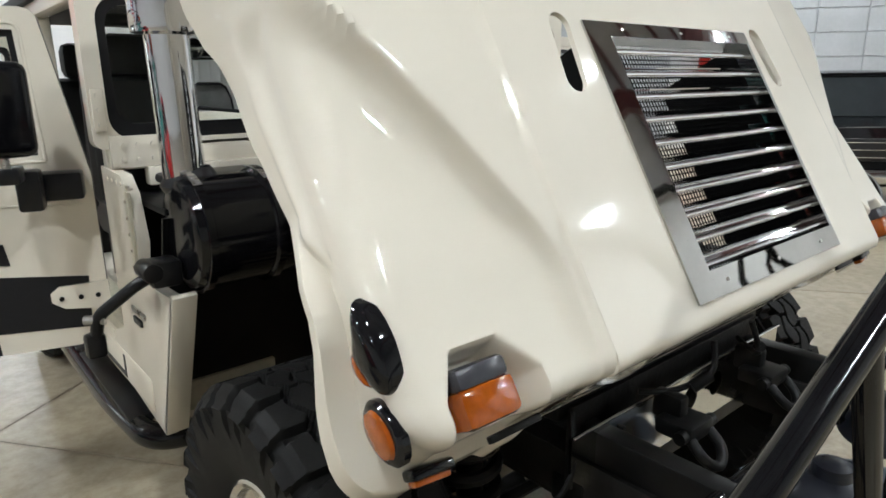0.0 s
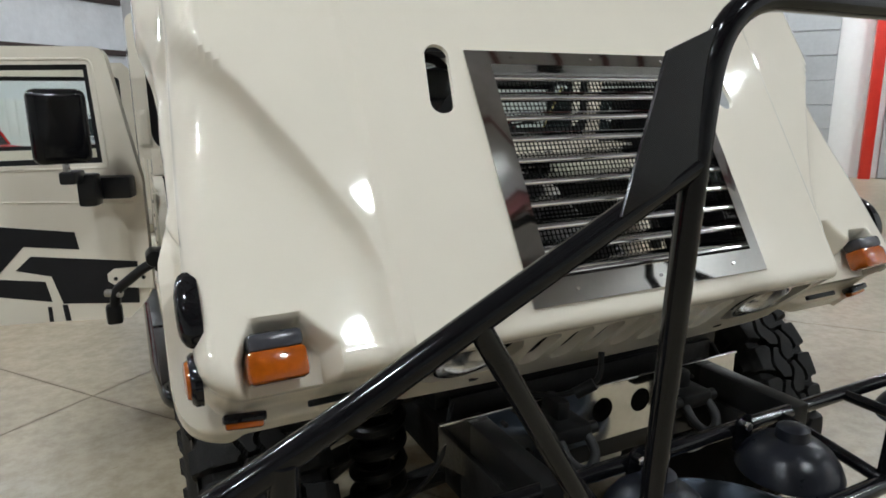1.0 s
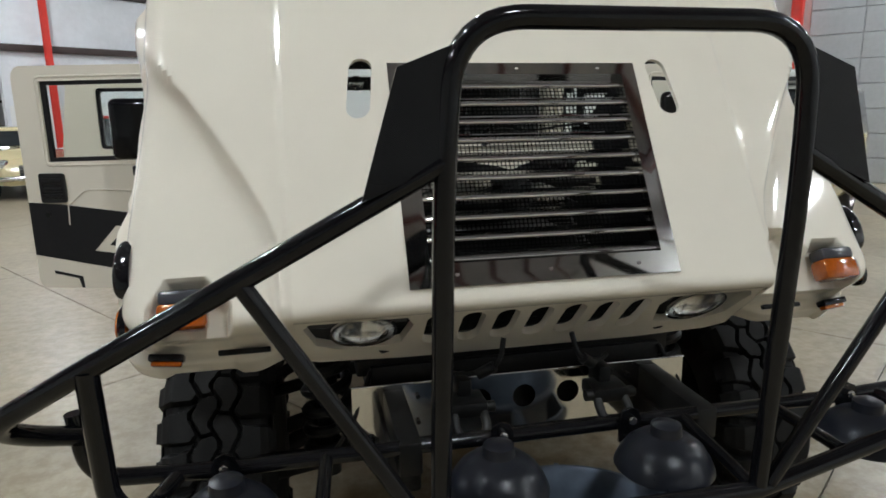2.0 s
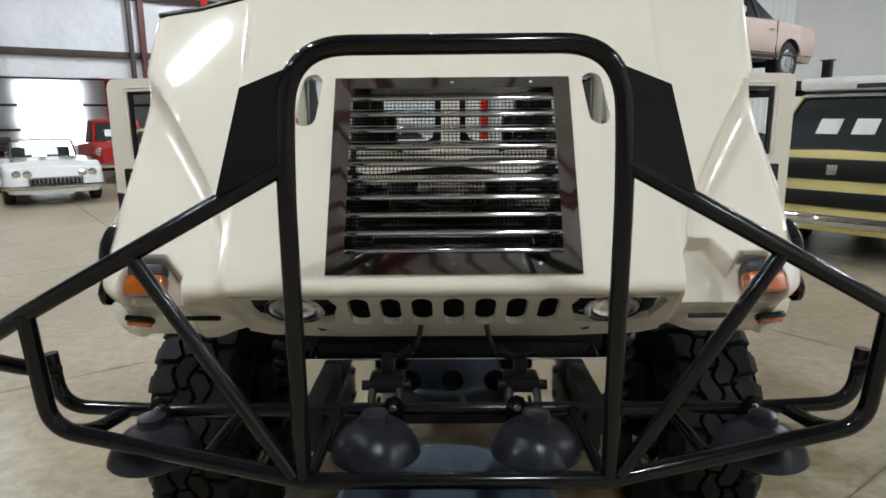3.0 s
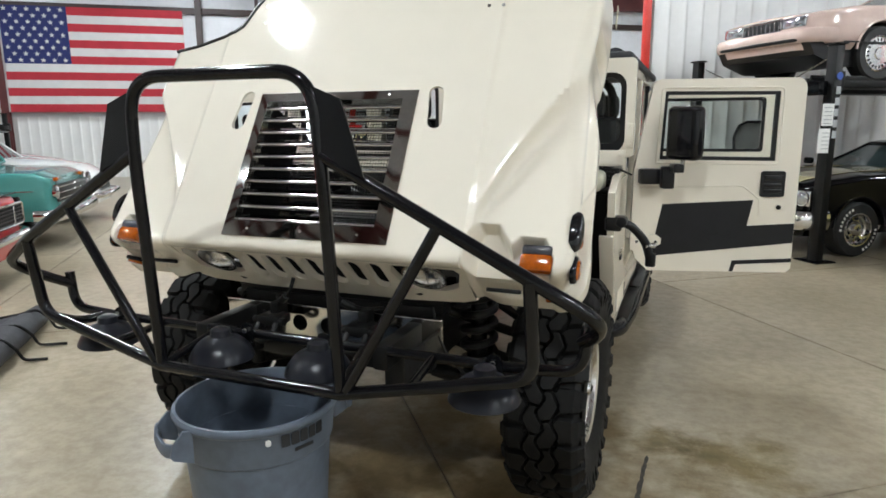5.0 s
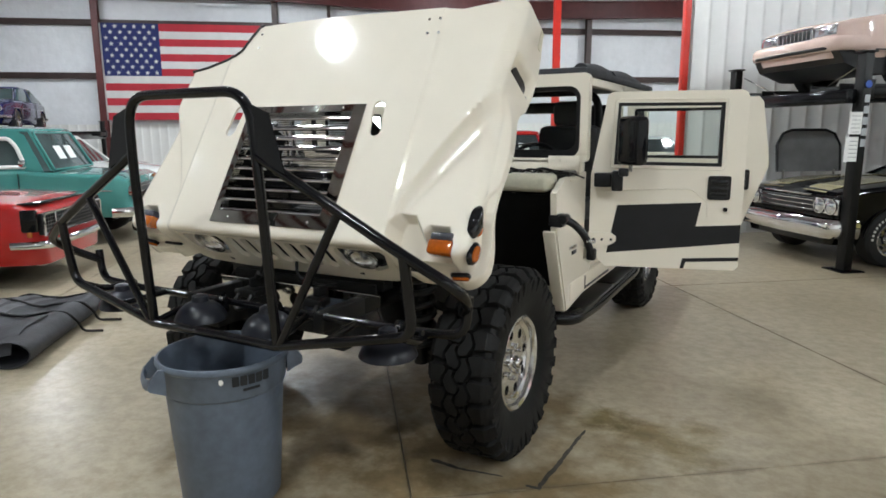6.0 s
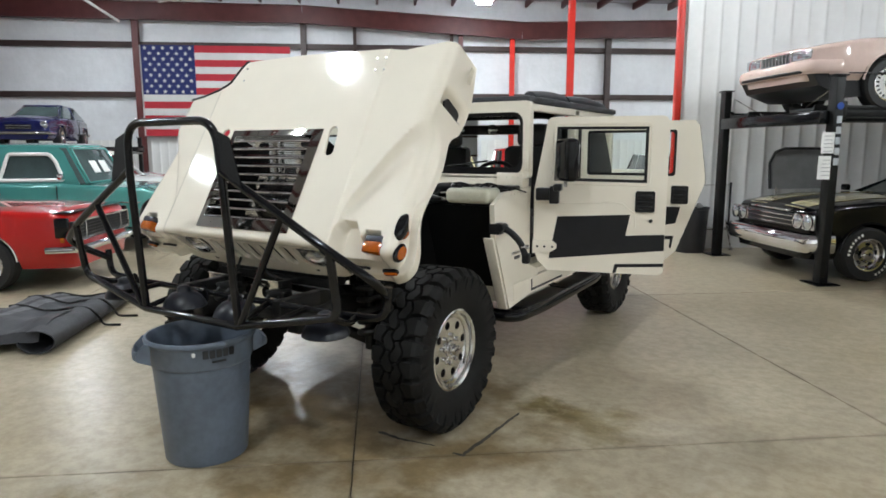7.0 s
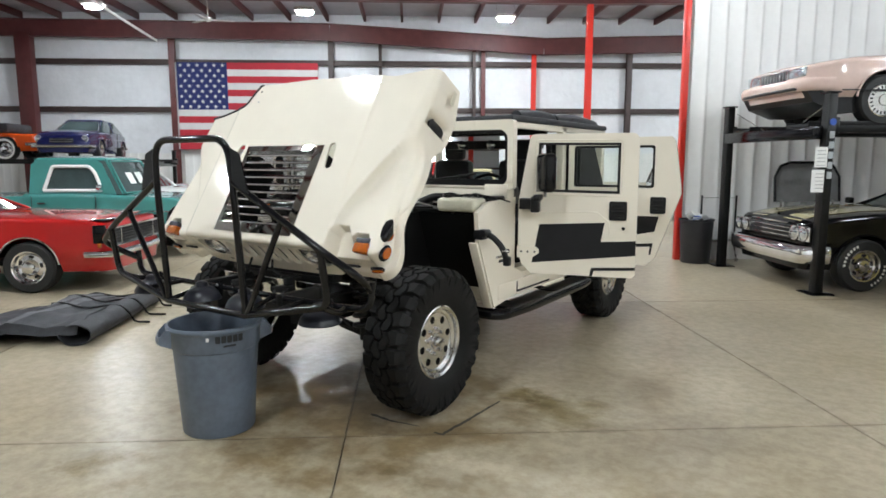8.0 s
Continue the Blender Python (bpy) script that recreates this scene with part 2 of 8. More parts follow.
def part(name, bm, material, parent=None, label="", smooth=38, raw=False):
    if not raw:
        finish(bm, smooth)
    me = bpy.data.meshes.new(name)
    bm.to_mesh(me)
    bm.free()
    me.materials.append(material)
    ob = new(name, me)
    if parent is not None:
        ob.parent = parent
    return tagged(ob, label)


def thing(name, m, label, category, group=""):
    ob = new(name)
    ob.empty_display_size = 0.2
    ob.matrix_basis = m
    return tagged(ob, label, category, group)


def box(c, s, bev=0.0, m=None, bm=None, seg=2):
    bm2 = bmesh.new()
    bmesh.ops.create_cube(bm2, size=1, matrix=Matrix.Translation(c) @ Matrix.Diagonal((*s, 1)))
    if bev:
        bmesh.ops.bevel(bm2, geom=bm2.edges[:], offset=bev, segments=seg, profile=0.5, affect="EDGES")
    return join(bm, bm2, m)


def join(bm, bm2, m=None):
    if m is not None:
        bmesh.ops.transform(bm2, matrix=m, verts=bm2.verts)
    if bm is None:
        return bm2
    me = bpy.data.meshes.new("tmp")
    bm2.to_mesh(me)
    bm2.free()
    bm.from_mesh(me)
    bpy.data.meshes.remove(me)
    return bm


def cyl(p0, p1, r, seg=16, r2=None, bm=None, bev=0.0):
    p0, p1 = Vector(p0), Vector(p1)
    d = p1 - p0
    bm2 = bmesh.new()
    bmesh.ops.create_cone(bm2, cap_ends=True, segments=seg, radius1=r, radius2=r if r2 is None else r2, depth=d.length)
    if bev:
        ed = [e for e in bm2.edges if e.calc_face_angle(0) > 1.0]
        bmesh.ops.bevel(bm2, geom=ed, offset=bev, segments=2, profile=0.5, affect="EDGES")
    m = Matrix.Translation((p0 + p1) / 2) @ d.to_track_quat("Z", "Y").to_matrix().to_4x4()
    return join(bm, bm2, m)


def round_path(pts, rad, n=6):
    pts = [Vector(p) for p in pts]
    out = [pts[0]]
    for a, b, c in zip(pts, pts[1:], pts[2:]):
        u, v = (a - b), (c - b)
        r = min(rad, u.length * 0.48, v.length * 0.48)
        s, e = b + u.normalized() * r, b + v.normalized() * r
        for k in range(n + 1):
            t = k / n
            out.append(s * (1 - t) ** 2 + b * 2 * t * (1 - t) + e * t * t)
    out.append(pts[-1])
    return out


def tube(pts, r, seg=14, bm=None, closed=False):
    pts = [Vector(p) for p in pts]
    bm2 = bmesh.new()
    rings, up = [], None
    n = len(pts)
    for i, p in enumerate(pts):
        if closed:
            d = (pts[(i + 1) % n] - pts[i - 1]).normalized()
        else:
            d = (pts[min(i + 1, n - 1)] - pts[max(i - 1, 0)]).normalized()
        if up is None:
            up = d.orthogonal().normalized()
        up = (up - d * up.dot(d)).normalized()
        w = d.cross(up)
        rings.append([bm2.verts.new(p + (up * math.cos(a) + w * math.sin(a)) * r) for a in (2 * math.pi * k / seg for k in range(seg))])
    pairs = list(zip(rings, rings[1:])) + ([(rings[-1], rings[0])] if closed else [])
    for a, b in pairs:
        for k in range(seg):
            bm2.faces.new((a[k], a[(k + 1) % seg], b[(k + 1) % seg], b[k]))
    if not closed:
        bm2.faces.new(rings[0][::-1])
        bm2.faces.new(rings[-1])
    return join(bm, bm2)


def revolve(profile, seg=32, m=None, bm=None):
    """profile: (radius, height) pairs, spun round z."""
    bm2 = bmesh.new()
    rings = []
    for r, z in profile:
        if r < 1e-6:
            rings.append([bm2.verts.new((0, 0, z))])
        else:
            rings.append([bm2.verts.new((r * math.cos(a), r * math.sin(a), z)) for a in (2 * math.pi * k / seg for k in range(seg))])
    for a, b in zip(rings, rings[1:]):
        for k in range(seg):
            q = [a[k % len(a)], a[(k + 1) % len(a)], b[(k + 1) % len(b)], b[k % len(b)]]
            f = list(dict.fromkeys(q))
            if len(f) > 2:
                bm2.faces.new(f)
    return join(bm, bm2, m)


def panel(outline, depth, m, holes=(), bm=None, back=True):
    """A flat plate in its own x, y with true holes, thickness depth down -z."""
    bm2 = bmesh.new()
    for z in ((0, -depth) if back and depth else (0,)):
        es = []
        for loop in (outline, *holes):
            vs = [bm2.verts.new((p[0], p[1], z)) for p in loop]
            es += [bm2.edges.new((vs[i], vs[(i + 1) % len(vs)])) for i in range(len(vs))]
        bmesh.ops.triangle_fill(bm2, use_beauty=True, use_dissolve=False, edges=es)
    if depth:
        for loop in (outline, *holes):
            for i in range(len(loop)):
                a, b = loop[i], loop[(i + 1) % len(loop)]
                bm2.faces.new([bm2.verts.new(p) for p in ((a[0], a[1], 0), (b[0], b[1], 0), (b[0], b[1], -depth), (a[0], a[1], -depth))])
    bmesh.ops.remove_doubles(bm2, verts=bm2.verts, dist=0.0002)
    return join(bm, bm2, m)


def rrect(cx, cy, w, h, r, n=5):
    out = []
    r = min(r, w / 2 - 1e-4, h / 2 - 1e-4)
    for qx, qy, a0 in ((1, 1, 0), (-1, 1, 90), (-1, -1, 180), (1, -1, 270)):
        for k in range(n + 1):
            a = radians(a0 + 90 * k / n)
            out.append((cx + qx * (w / 2 - r) + r * math.cos(a), cy + qy * (h / 2 - r) + r * math.sin(a)))
    return out


def axes(o, x, y, z):
    """A frame at o whose axes are x, y, z."""
    x, y, z = Vector(x).normalized(), Vector(y).normalized(), Vector(z).normalized()
    return Matrix(((x.x, y.x, z.x, o[0]), (x.y, y.y, z.y, o[1]), (x.z, y.z, z.z, o[2]), (0, 0, 0, 1)))


# ---- the building: its axes stand 37 degrees to the truck ----
TURN = 37.0
BLD = pose(0, 0, 0, 0, 0, TURN)


def at(u, w, z=0.0, heading=0.0):
    """A pose in the building's axes: u along the back wall, w towards it."""
    return BLD @ pose(u, w, z, 0, 0, heading)


def struct(name, bm, material, m=None, smooth=38, label=""):
    ob = part(name, bm, material, None, label, smooth)
    ob.matrix_basis = BLD if m is None else m
    return tagged(ob, label, "", "", "structure")


U0, U1, W0, W1, ZC = -16.0, 15.0, -13.0, 21.0, 7.25


def build_shell():
    base = struct("floor", box(((U0 + U1) / 2, 14.0, -0.16), (U1 - U0 + 1, 50, 0.28)), M_JOINT, label="sealed concrete floor with sawn joints")
    # sawn slabs, one mesh for all
    su, sw = SLAB
    bm = box((su / 2, sw / 2, -0.01), (su - 0.006, sw - 0.006, 0.02), 0.0015, seg=1)
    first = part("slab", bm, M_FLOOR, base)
    me = first.data
    bpy.data.objects.remove(first)
    for i in range(-5, 5):
        for j in range(-4, 9):
            ob = new("slab", me)
            ob.parent = base
            ob.location = (0.22 + su * i, -0.98 + sw * j, 0.0)
    # side, rear and far walls
    struct("wall_west", box((U0 - 0.1, 4.0, ZC / 2), (0.2, 34.4, ZC)), M_PANEL)
    struct("wall_south", box((0, W0 - 0.1, ZC / 2), (40, 0.2, ZC)), M_PANEL)
    # back wall with the opening to the next bay
    M = axes((0, W1, 0), (1, 0, 0), (0, 0, 1), (0, -1, 0))
    out = [(U0, 0), (-0.55, 0), (-0.55, 2.95), (4.3, 2.95), (4.3, 0), (U1, 0), (U1, ZC), (U0, ZC)]
    struct("wall_north", panel(out, 0.25, M), M_INSUL, label="white foil insulation on the gable wall")
    # corrugated lower sheets of the back wall
    bm = bmesh.new()
    for a, b in ((U0 + 0.2, -0.6), (4.4, U1 - 0.2)):
        ribs(bm, a, b, W1 - 0.03, 0.0, 2.0, 0.3)
    struct("wainscot_north", bm, M_PANEL)
    # girts, columns, rafters
    for z in (3.66, 5.43):
        struct("trim", box(((U0 + U1) / 2, W1 - 0.12, z), (U1 - U0 - 0.3, 0.12, 0.2), 0.01), M_DARKIRON)
    for u, wd, mt in ((-8.25, 0.22, M_REDIRON), (-2.3, 0.2, M_DARKIRON), (-0.42, 0.12, M_DARKIRON), (3.2, 0.12, M_DARKIRON), (3.55, 0.16, M_REDIRON), (9.3, 0.2, M_DARKIRON)):
        if -0.5 < u < 4.3:
            struct("trim", ibeam((u, W1 - 0.3, 2.95), (u, W1 - 0.3, 6.3), wd, 0.2), mt)
        else:
            struct("trim", ibeam((u, W1 - 0.3, 0), (u, W1 - 0.3, 6.3), wd, 0.2), mt)
    for u, w, z1 in ((5.5, W1 - 0.45, 5.9), (5.83, 14.0, 6.1)):
        struct("trim", ibeam((u, w, 0), (u, w, z1), 0.17, 0.17), M_RED)
    struct("trim", box((-13.5, W1 - 0.5, 3.2), (0.55, 0.35, 6.4), 0.01), M_REDIRON)
    for w, pts in ((W1 - 0.55, ((U0, 6.58), (-2.3, 6.50), (5.86, 6.05), (U1, 6.3))), (14.0, ((U0, 6.45), (5.95, 6.42), (U1, 6.6))), (7.0, ((U0, 6.6), (U1, 6.6))),
                   (0.0, ((U0, 6.6), (U1, 6.6))), (-6.0, ((U0, 6.6), (U1, 6.6)))):
        for (a, za), (b, zb) in zip(pts, pts[1:]):
            struct("trim", ibeam((a, w, za), (b, w, zb), 0.25, 0.62), M_REDIRON)
    # partition of white ribbed sheet with its red end post
    bm = box(((5.32 + U1) / 2, 6.12, ZC / 2), (U1 - 5.32, 0.16, ZC))
    struct("wall_partition", bm, M_PANEL, label="white ribbed steel partition wall")
    bm = bmesh.new()
    ribs(bm, 5.37, U1, 6.0, 0.0, ZC, 0.3)
    struct("wall_partition_sheet", bm, M_PANEL)
    struct("trim", box((5.27, 6.04, 3.2), (0.10, 0.10, 6.4), 0.008), M_RED)
    # east wall: sectional doors between red posts
    struct("wall_east", box((U1 + 0.1, 4.0, ZC / 2), (0.2, 34.4, ZC)), M_PANEL)
    for k, w in enumerate((-5.0, 0.2)):
        d = struct("door_%d" % (k + 1), box((U1 - 0.03, w, 2.4), (0.04, 4.2, 4.8)), M_OVERHEAD, label="closed light grey sectional overhead door")
        d["kind"] = "structure"
        for i in range(9):
            for j in range(4):
                part("door_panel", box((U1 - 0.065, w - 1.575 + 1.05 * j, 0.27 + 0.53 * i), (0.03, 1.03, 0.51), 0.008, seg=1), M_OVERHEAD, d)
        struct("trim", box((U1 - 0.15, w + 2.35, 2.6), (0.25, 0.22, 5.2), 0.008), M_RED)
    # next bay beyond the opening
    struct("wall_next_bay", box((3.0, 30.1, 3.0), (16, 0.2, 6)), M_INSUL)
    for u in (-5.0, 10.5):
        struct("wall_next_side", box((u, 25.6, 3.0), (0.2, 9.0, 6)), M_INSUL)
    struct("ceiling_next_bay", box((3.0, 25.6, 6.05), (16, 9.2, 0.1)), M_INSUL)
    for z in (1.3, 2.3, 3.4):
        struct("trim", box((3.0, 29.9, z), (15.6, 0.1, 0.1)), M_DARKIRON)
    struct("window_1", box((1.75, 29.82, 2.1), (2.3, 0.05, 2.3)), M_DAY, label="bright translucent overhead door panel")
    struct("trim", ibeam((3.95, 29.6, 0), (3.95, 29.6, 6), 0.25, 0.25), M_RED)
    # roof sheet and purlins
    struct("ceiling", box(((U0 + U1) / 2, 4.0, ZC + 0.06), (U1 - U0 + 0.4, 34.4, 0.12)), M_CEIL)
    for i in range(22):
        u = U0 + 0.8 + i * 1.42
        struct("trim", box((u, 4.0, ZC - 0.13), (0.09, 34, 0.24), 0.01), M_REDIRON)
    for w in (3.5, 10.5, 17.5):
        struct("trim", cyl((U0, w, 6.98), (U1, w, 6.98), 0.02, 8), M_DARKIRON)


def ribs(bm, a, b, w, z0, z1, pitch):
    """Trapezoid ribbed sheet from u=a to b at depth w, ribs towards -w."""
    prof = []
    u = a
    while u < b:
        for du, dw in ((0.0, 0.0), (pitch - 0.09, 0.0), (pitch - 0.075, -0.009), (pitch - 0.035, -0.009), (pitch - 0.02, 0.0)):
            if u + du < b:
                prof.append((u + du, w + dw))
        u += pitch
    prof.append((b, w))
    rows = [[bm.verts.new((p[0], p[1], z)) for p in prof] for z in (z0, z1)]
    for i in range(len(prof) - 1):
        bm.faces.new((rows[0][i], rows[0][i + 1], rows[1][i + 1], rows[1][i]))


def ibeam(p0, p1, wd, dp):
    """Steel I-beam between two points; wd flange width, dp depth."""
    p0, p1 = Vector(p0), Vector(p1)
    d = p1 - p0
    L = d.length
    bm = box((0, 0, L / 2), (0.012, dp - 0.02, L))
    box((0, dp / 2 - 0.01, L / 2), (wd, 0.02, L), bm=bm)
    box((0, -dp / 2 + 0.01, L / 2), (wd, 0.02, L), bm=bm)
    z = d.normalized()
    y = Vector((0, 1, 0)) if abs(z.z) > 0.7 else Vector((0, 0, 1))
    x = y.cross(z).normalized()
    y = z.cross(x)
    bmesh.ops.transform(bm, matrix=axes(p0, x, y, z), verts=bm.verts)
    return bm


def build_bay_and_fill_lights():
    # first three hang in view, 10.6 row assumed, last two unseen fill lamps
    spots = [(-9.0, 16.3), (-2.65, 16.8), (3.9, 17.4), (-2.3, 10.6), (3.7, 10.6)] + [(10.6, 10.8), (11.6, 15.6)]
    # assumed row, out of view
    spots += [(-2.0, 5.6), (3.6, 5.0)]
    # first five placed from hood reflections; last four added to brighten the right side
    spots += [(-8.4, 1.8), (-3.75, 0.64), (-2.05, -4.15), (3.5, -6.3), (3.67, -10.8), (9.6, -1.6), (14.2, -0.6), (12.4, -4.0), (9.4, -6.8)]
    for u, w in spots:
        t = thing("high_bay_or_fill_light", at(u, w, 6.42), "white high-bay light hanging from the purlins, some of the set added as fill", "ceiling light", "high-bay lights")
        bm = box((0, 0, 0.06), (0.62, 0.50, 0.07), 0.015)
        box((0, 0, 0.12), (0.5, 0.2, 0.07), 0.01, bm=bm)
        part("housing", bm, M_DUCT, t)
        part("diffuser", panel(rrect(0, 0, 0.47, 0.27, 0.10, 6), 0.09, pose(0, 0, 0.025)), M_LAMP, t, "bright diffuser")
        for s in (-0.3, 0.3):
            part("hanger", cyl((s, 0, 0.15), (s, 0, ZC - 6.42), 0.006, 6), M_STEEL_BRUSHED, t)


def star(cx, cy, r):
    return [(cx + (r if k % 2 == 0 else r * 0.4) * math.sin(math.pi * k / 5), cy + (r if k % 2 == 0 else r * 0.4) * math.cos(math.pi * k / 5)) for k in range(10)]


def build_flag():
    u0, u1, z0, z1 = -8.12, -2.80, 2.15, 5.40
    t = thing("flag", at(u0, W1 - 0.30, z0), "large striped flag with white stars hanging on the wall", "flag")
    Lx, Lz = u1 - u0, z1 - z0
    h = Lz / 13
    cw, ch = Lx * 0.355, h * 7

    def cloth(x0, x1, y0, y1, off):
        bm = bmesh.new()
        nx = max(2, int((x1 - x0) / 0.12))
        rows = []
        for z in (y0, y1):
            rows.append([bm.verts.new((x, off + 0.012 * math.sin(x * 2.3 + z * 0.7) + 0.006 * math.sin(x * 6.1 + 1.3 * z), z)) for x in [x0 + (x1 - x0) * k / nx for k in range(nx + 1)]])
        for k in range(nx):
            bm.faces.new((rows[0][k], rows[0][k + 1], rows[1][k + 1], rows[1][k]))
        return bm
    for i in range(13):
        x0 = cw if i >= 6 else 0
        part("stripe", cloth(x0, Lx, i * h, (i + 1) * h, 0), M_FLAGRED if i % 2 == 0 else M_FLAGWHITE, t, "red stripe" if i % 2 == 0 else "white stripe")
    part("canton", cloth(0, cw, 6 * h, Lz, 0), M_FLAGBLUE, t, "dark blue field")
    for r in range(9):
        n = 6 if r % 2 == 0 else 5
        for c in range(n):
            x = cw * ((c + 0.5) / 6 if n == 6 else (c + 1.0) / 6)
            z = Lz - ch * (r + 0.55) / 9.1
            bm = panel(star(x, z, 0.085), 0, axes((0, -0.022, 0), (1, 0, 0), (0, 0, 1), (0, -1, 0)))
            part("star", bm, M_FLAGWHITE, t)
    part("hem", box((-0.03, 0, Lz / 2), (0.07, 0.012, Lz)), M_FLAGWHITE, t)


build_shell()
build_bay_and_fill_lights()
build_flag()

# ---- the off-road truck: front axle at the origin, nose towards -y ----
TRUCK = thing("off_road_truck", pose(0, 0, 0), "cream off-road truck with tilted hood, open doors and black tube bumper", "truck")

HO = Vector((0, -0.69, 1.23))
HD = Vector((0, 0.5, 0.866))
HN = Vector((0, -0.866, 0.5))
HOOD = axes(HO, (1, 0, 0), HD, HN)          # hood's own x, s (towards its rear edge), h (out of its skin)
FACE_D = Vector((0, 0.724, -0.69))
FACE_O = Vector((0, -0.675, 1.165))
FACE = axes(FACE_O, (1, 0, 0), -FACE_D, Vector((1, 0, 0)).cross(-FACE_D))  # front face: x, y up the face, z outwards
XS = 0.66                                    # half width of the middle of the hood


def lerp(a, b, t):
    return a + (b - a) * t


def sstep(t):
    t = max(0.0, min(1.0, t))
    return t * t * (3 - 2 * t)


def pw(x, pts):
    for (a, fa), (b, fb) in zip(pts, pts[1:]):
        if x <= b:
            return lerp(fa, fb, max(0, (x - a) / (b - a)))
    return pts[-1][1]


XOUT, S0, RC = 1.065, -0.055, 0.08


def side_x(s):
    """Where the top turns down into the side; the nose is a little wider than the rear."""
    return pw(s, [(0.22, XOUT), (0.75, XOUT - 0.032), (1.3, XOUT - 0.036)])


def rear_s(x):
    """Rear edge of the hood; the passenger side is cut away for the air stack."""
    if x < -0.52:
        return pw(-x, [(0.52, 1.19), (0.56, 1.12), (0.60, 1.03), (0.64, 1.0), (0.70, 0.985), (0.86, 0.955), (1.06, 0.94)])
    return pw(abs(x), [(0.0, 1.20), (0.75, 1.18), (1.06, 1.27)])


def crease_x(s):
    """Where the sharp fold runs out from the hood's nose to its rear corner."""
    return max(XS + 0.03, pw(s, [(-0.06, 0.66), (0.10, 0.675), (0.23, 0.715), (0.344, 0.775), (0.46, 0.84), (0.577, 0.912), (0.66, 0.975), (0.8, 1.075), (1.3, 1.355)]))


def wing_h(x, s):
    """Height of the fender side of the hood over its middle plane (x > 0)."""
    xb = pw(s, [(-0.06, 0.665), (0.10, 0.685), (0.23, 0.735), (0.344, 0.805), (0.46, 0.875), (0.577, 0.95), (0.66, 1.02), (0.8, 1.12), (1.3, 1.40)])
    xa = XS
    crown = pw(s, [(0.0, 0.012), (0.6, 0.02), (1.3, 0.07)])
    step = pw(s, [(-0.06, 0.016), (0.0, 0.026), (0.1, 0.038), (0.4, 0.066), (0.8, 0.086), (1.3, 0.088)])
    xc = crease_x(s)
    width = pw(s, [(0.0, 0.010), (0.1, 0.013), (0.4, 0.022), (1.0, 0.034)])
    lin = min(x, xb)
    h = -crown * max(0, lin - xa) / (1.035 - xa)
    d = x - xc
    past = (d + math.sqrt(d * d + 0.005 ** 2)) / 2
    h -= 0.005 * sstep((x - xa) / 0.022)
    over = max(0.0, x - xb)
    h -= step * (1 - math.exp(-past / width)) + 0.02 * over + 0.06 * over ** 2
    return h


def recess(x, s, side):
    """The angular hollow of the turn lamp; on the driver's side it opens into a wider pocket towards the nose."""
    def inside(planes):
        d = min((px - x) * nx + (ps - s) * ns for px, ps, nx, ns in planes)
        return sstep(d / 0.03)
    k = inside([(0.91, 0.086, 0, 1), (0.965, 0.084, 0.89, 0.45), (1.003, 0, 1, 0), (0.862, 0.084, -0.76, 0.65), (0.800, 0, -1, 0)])
    if side > 0:
        k = max(k, inside([(0.74, 0.128, 0, 1), (0.785, 0.126, 0.80, 0.60), (0.90, 0, 1, 0), (0.70, 0.126, -0.88, 0.47), (0.668, 0, -1, 0)]))
    return k


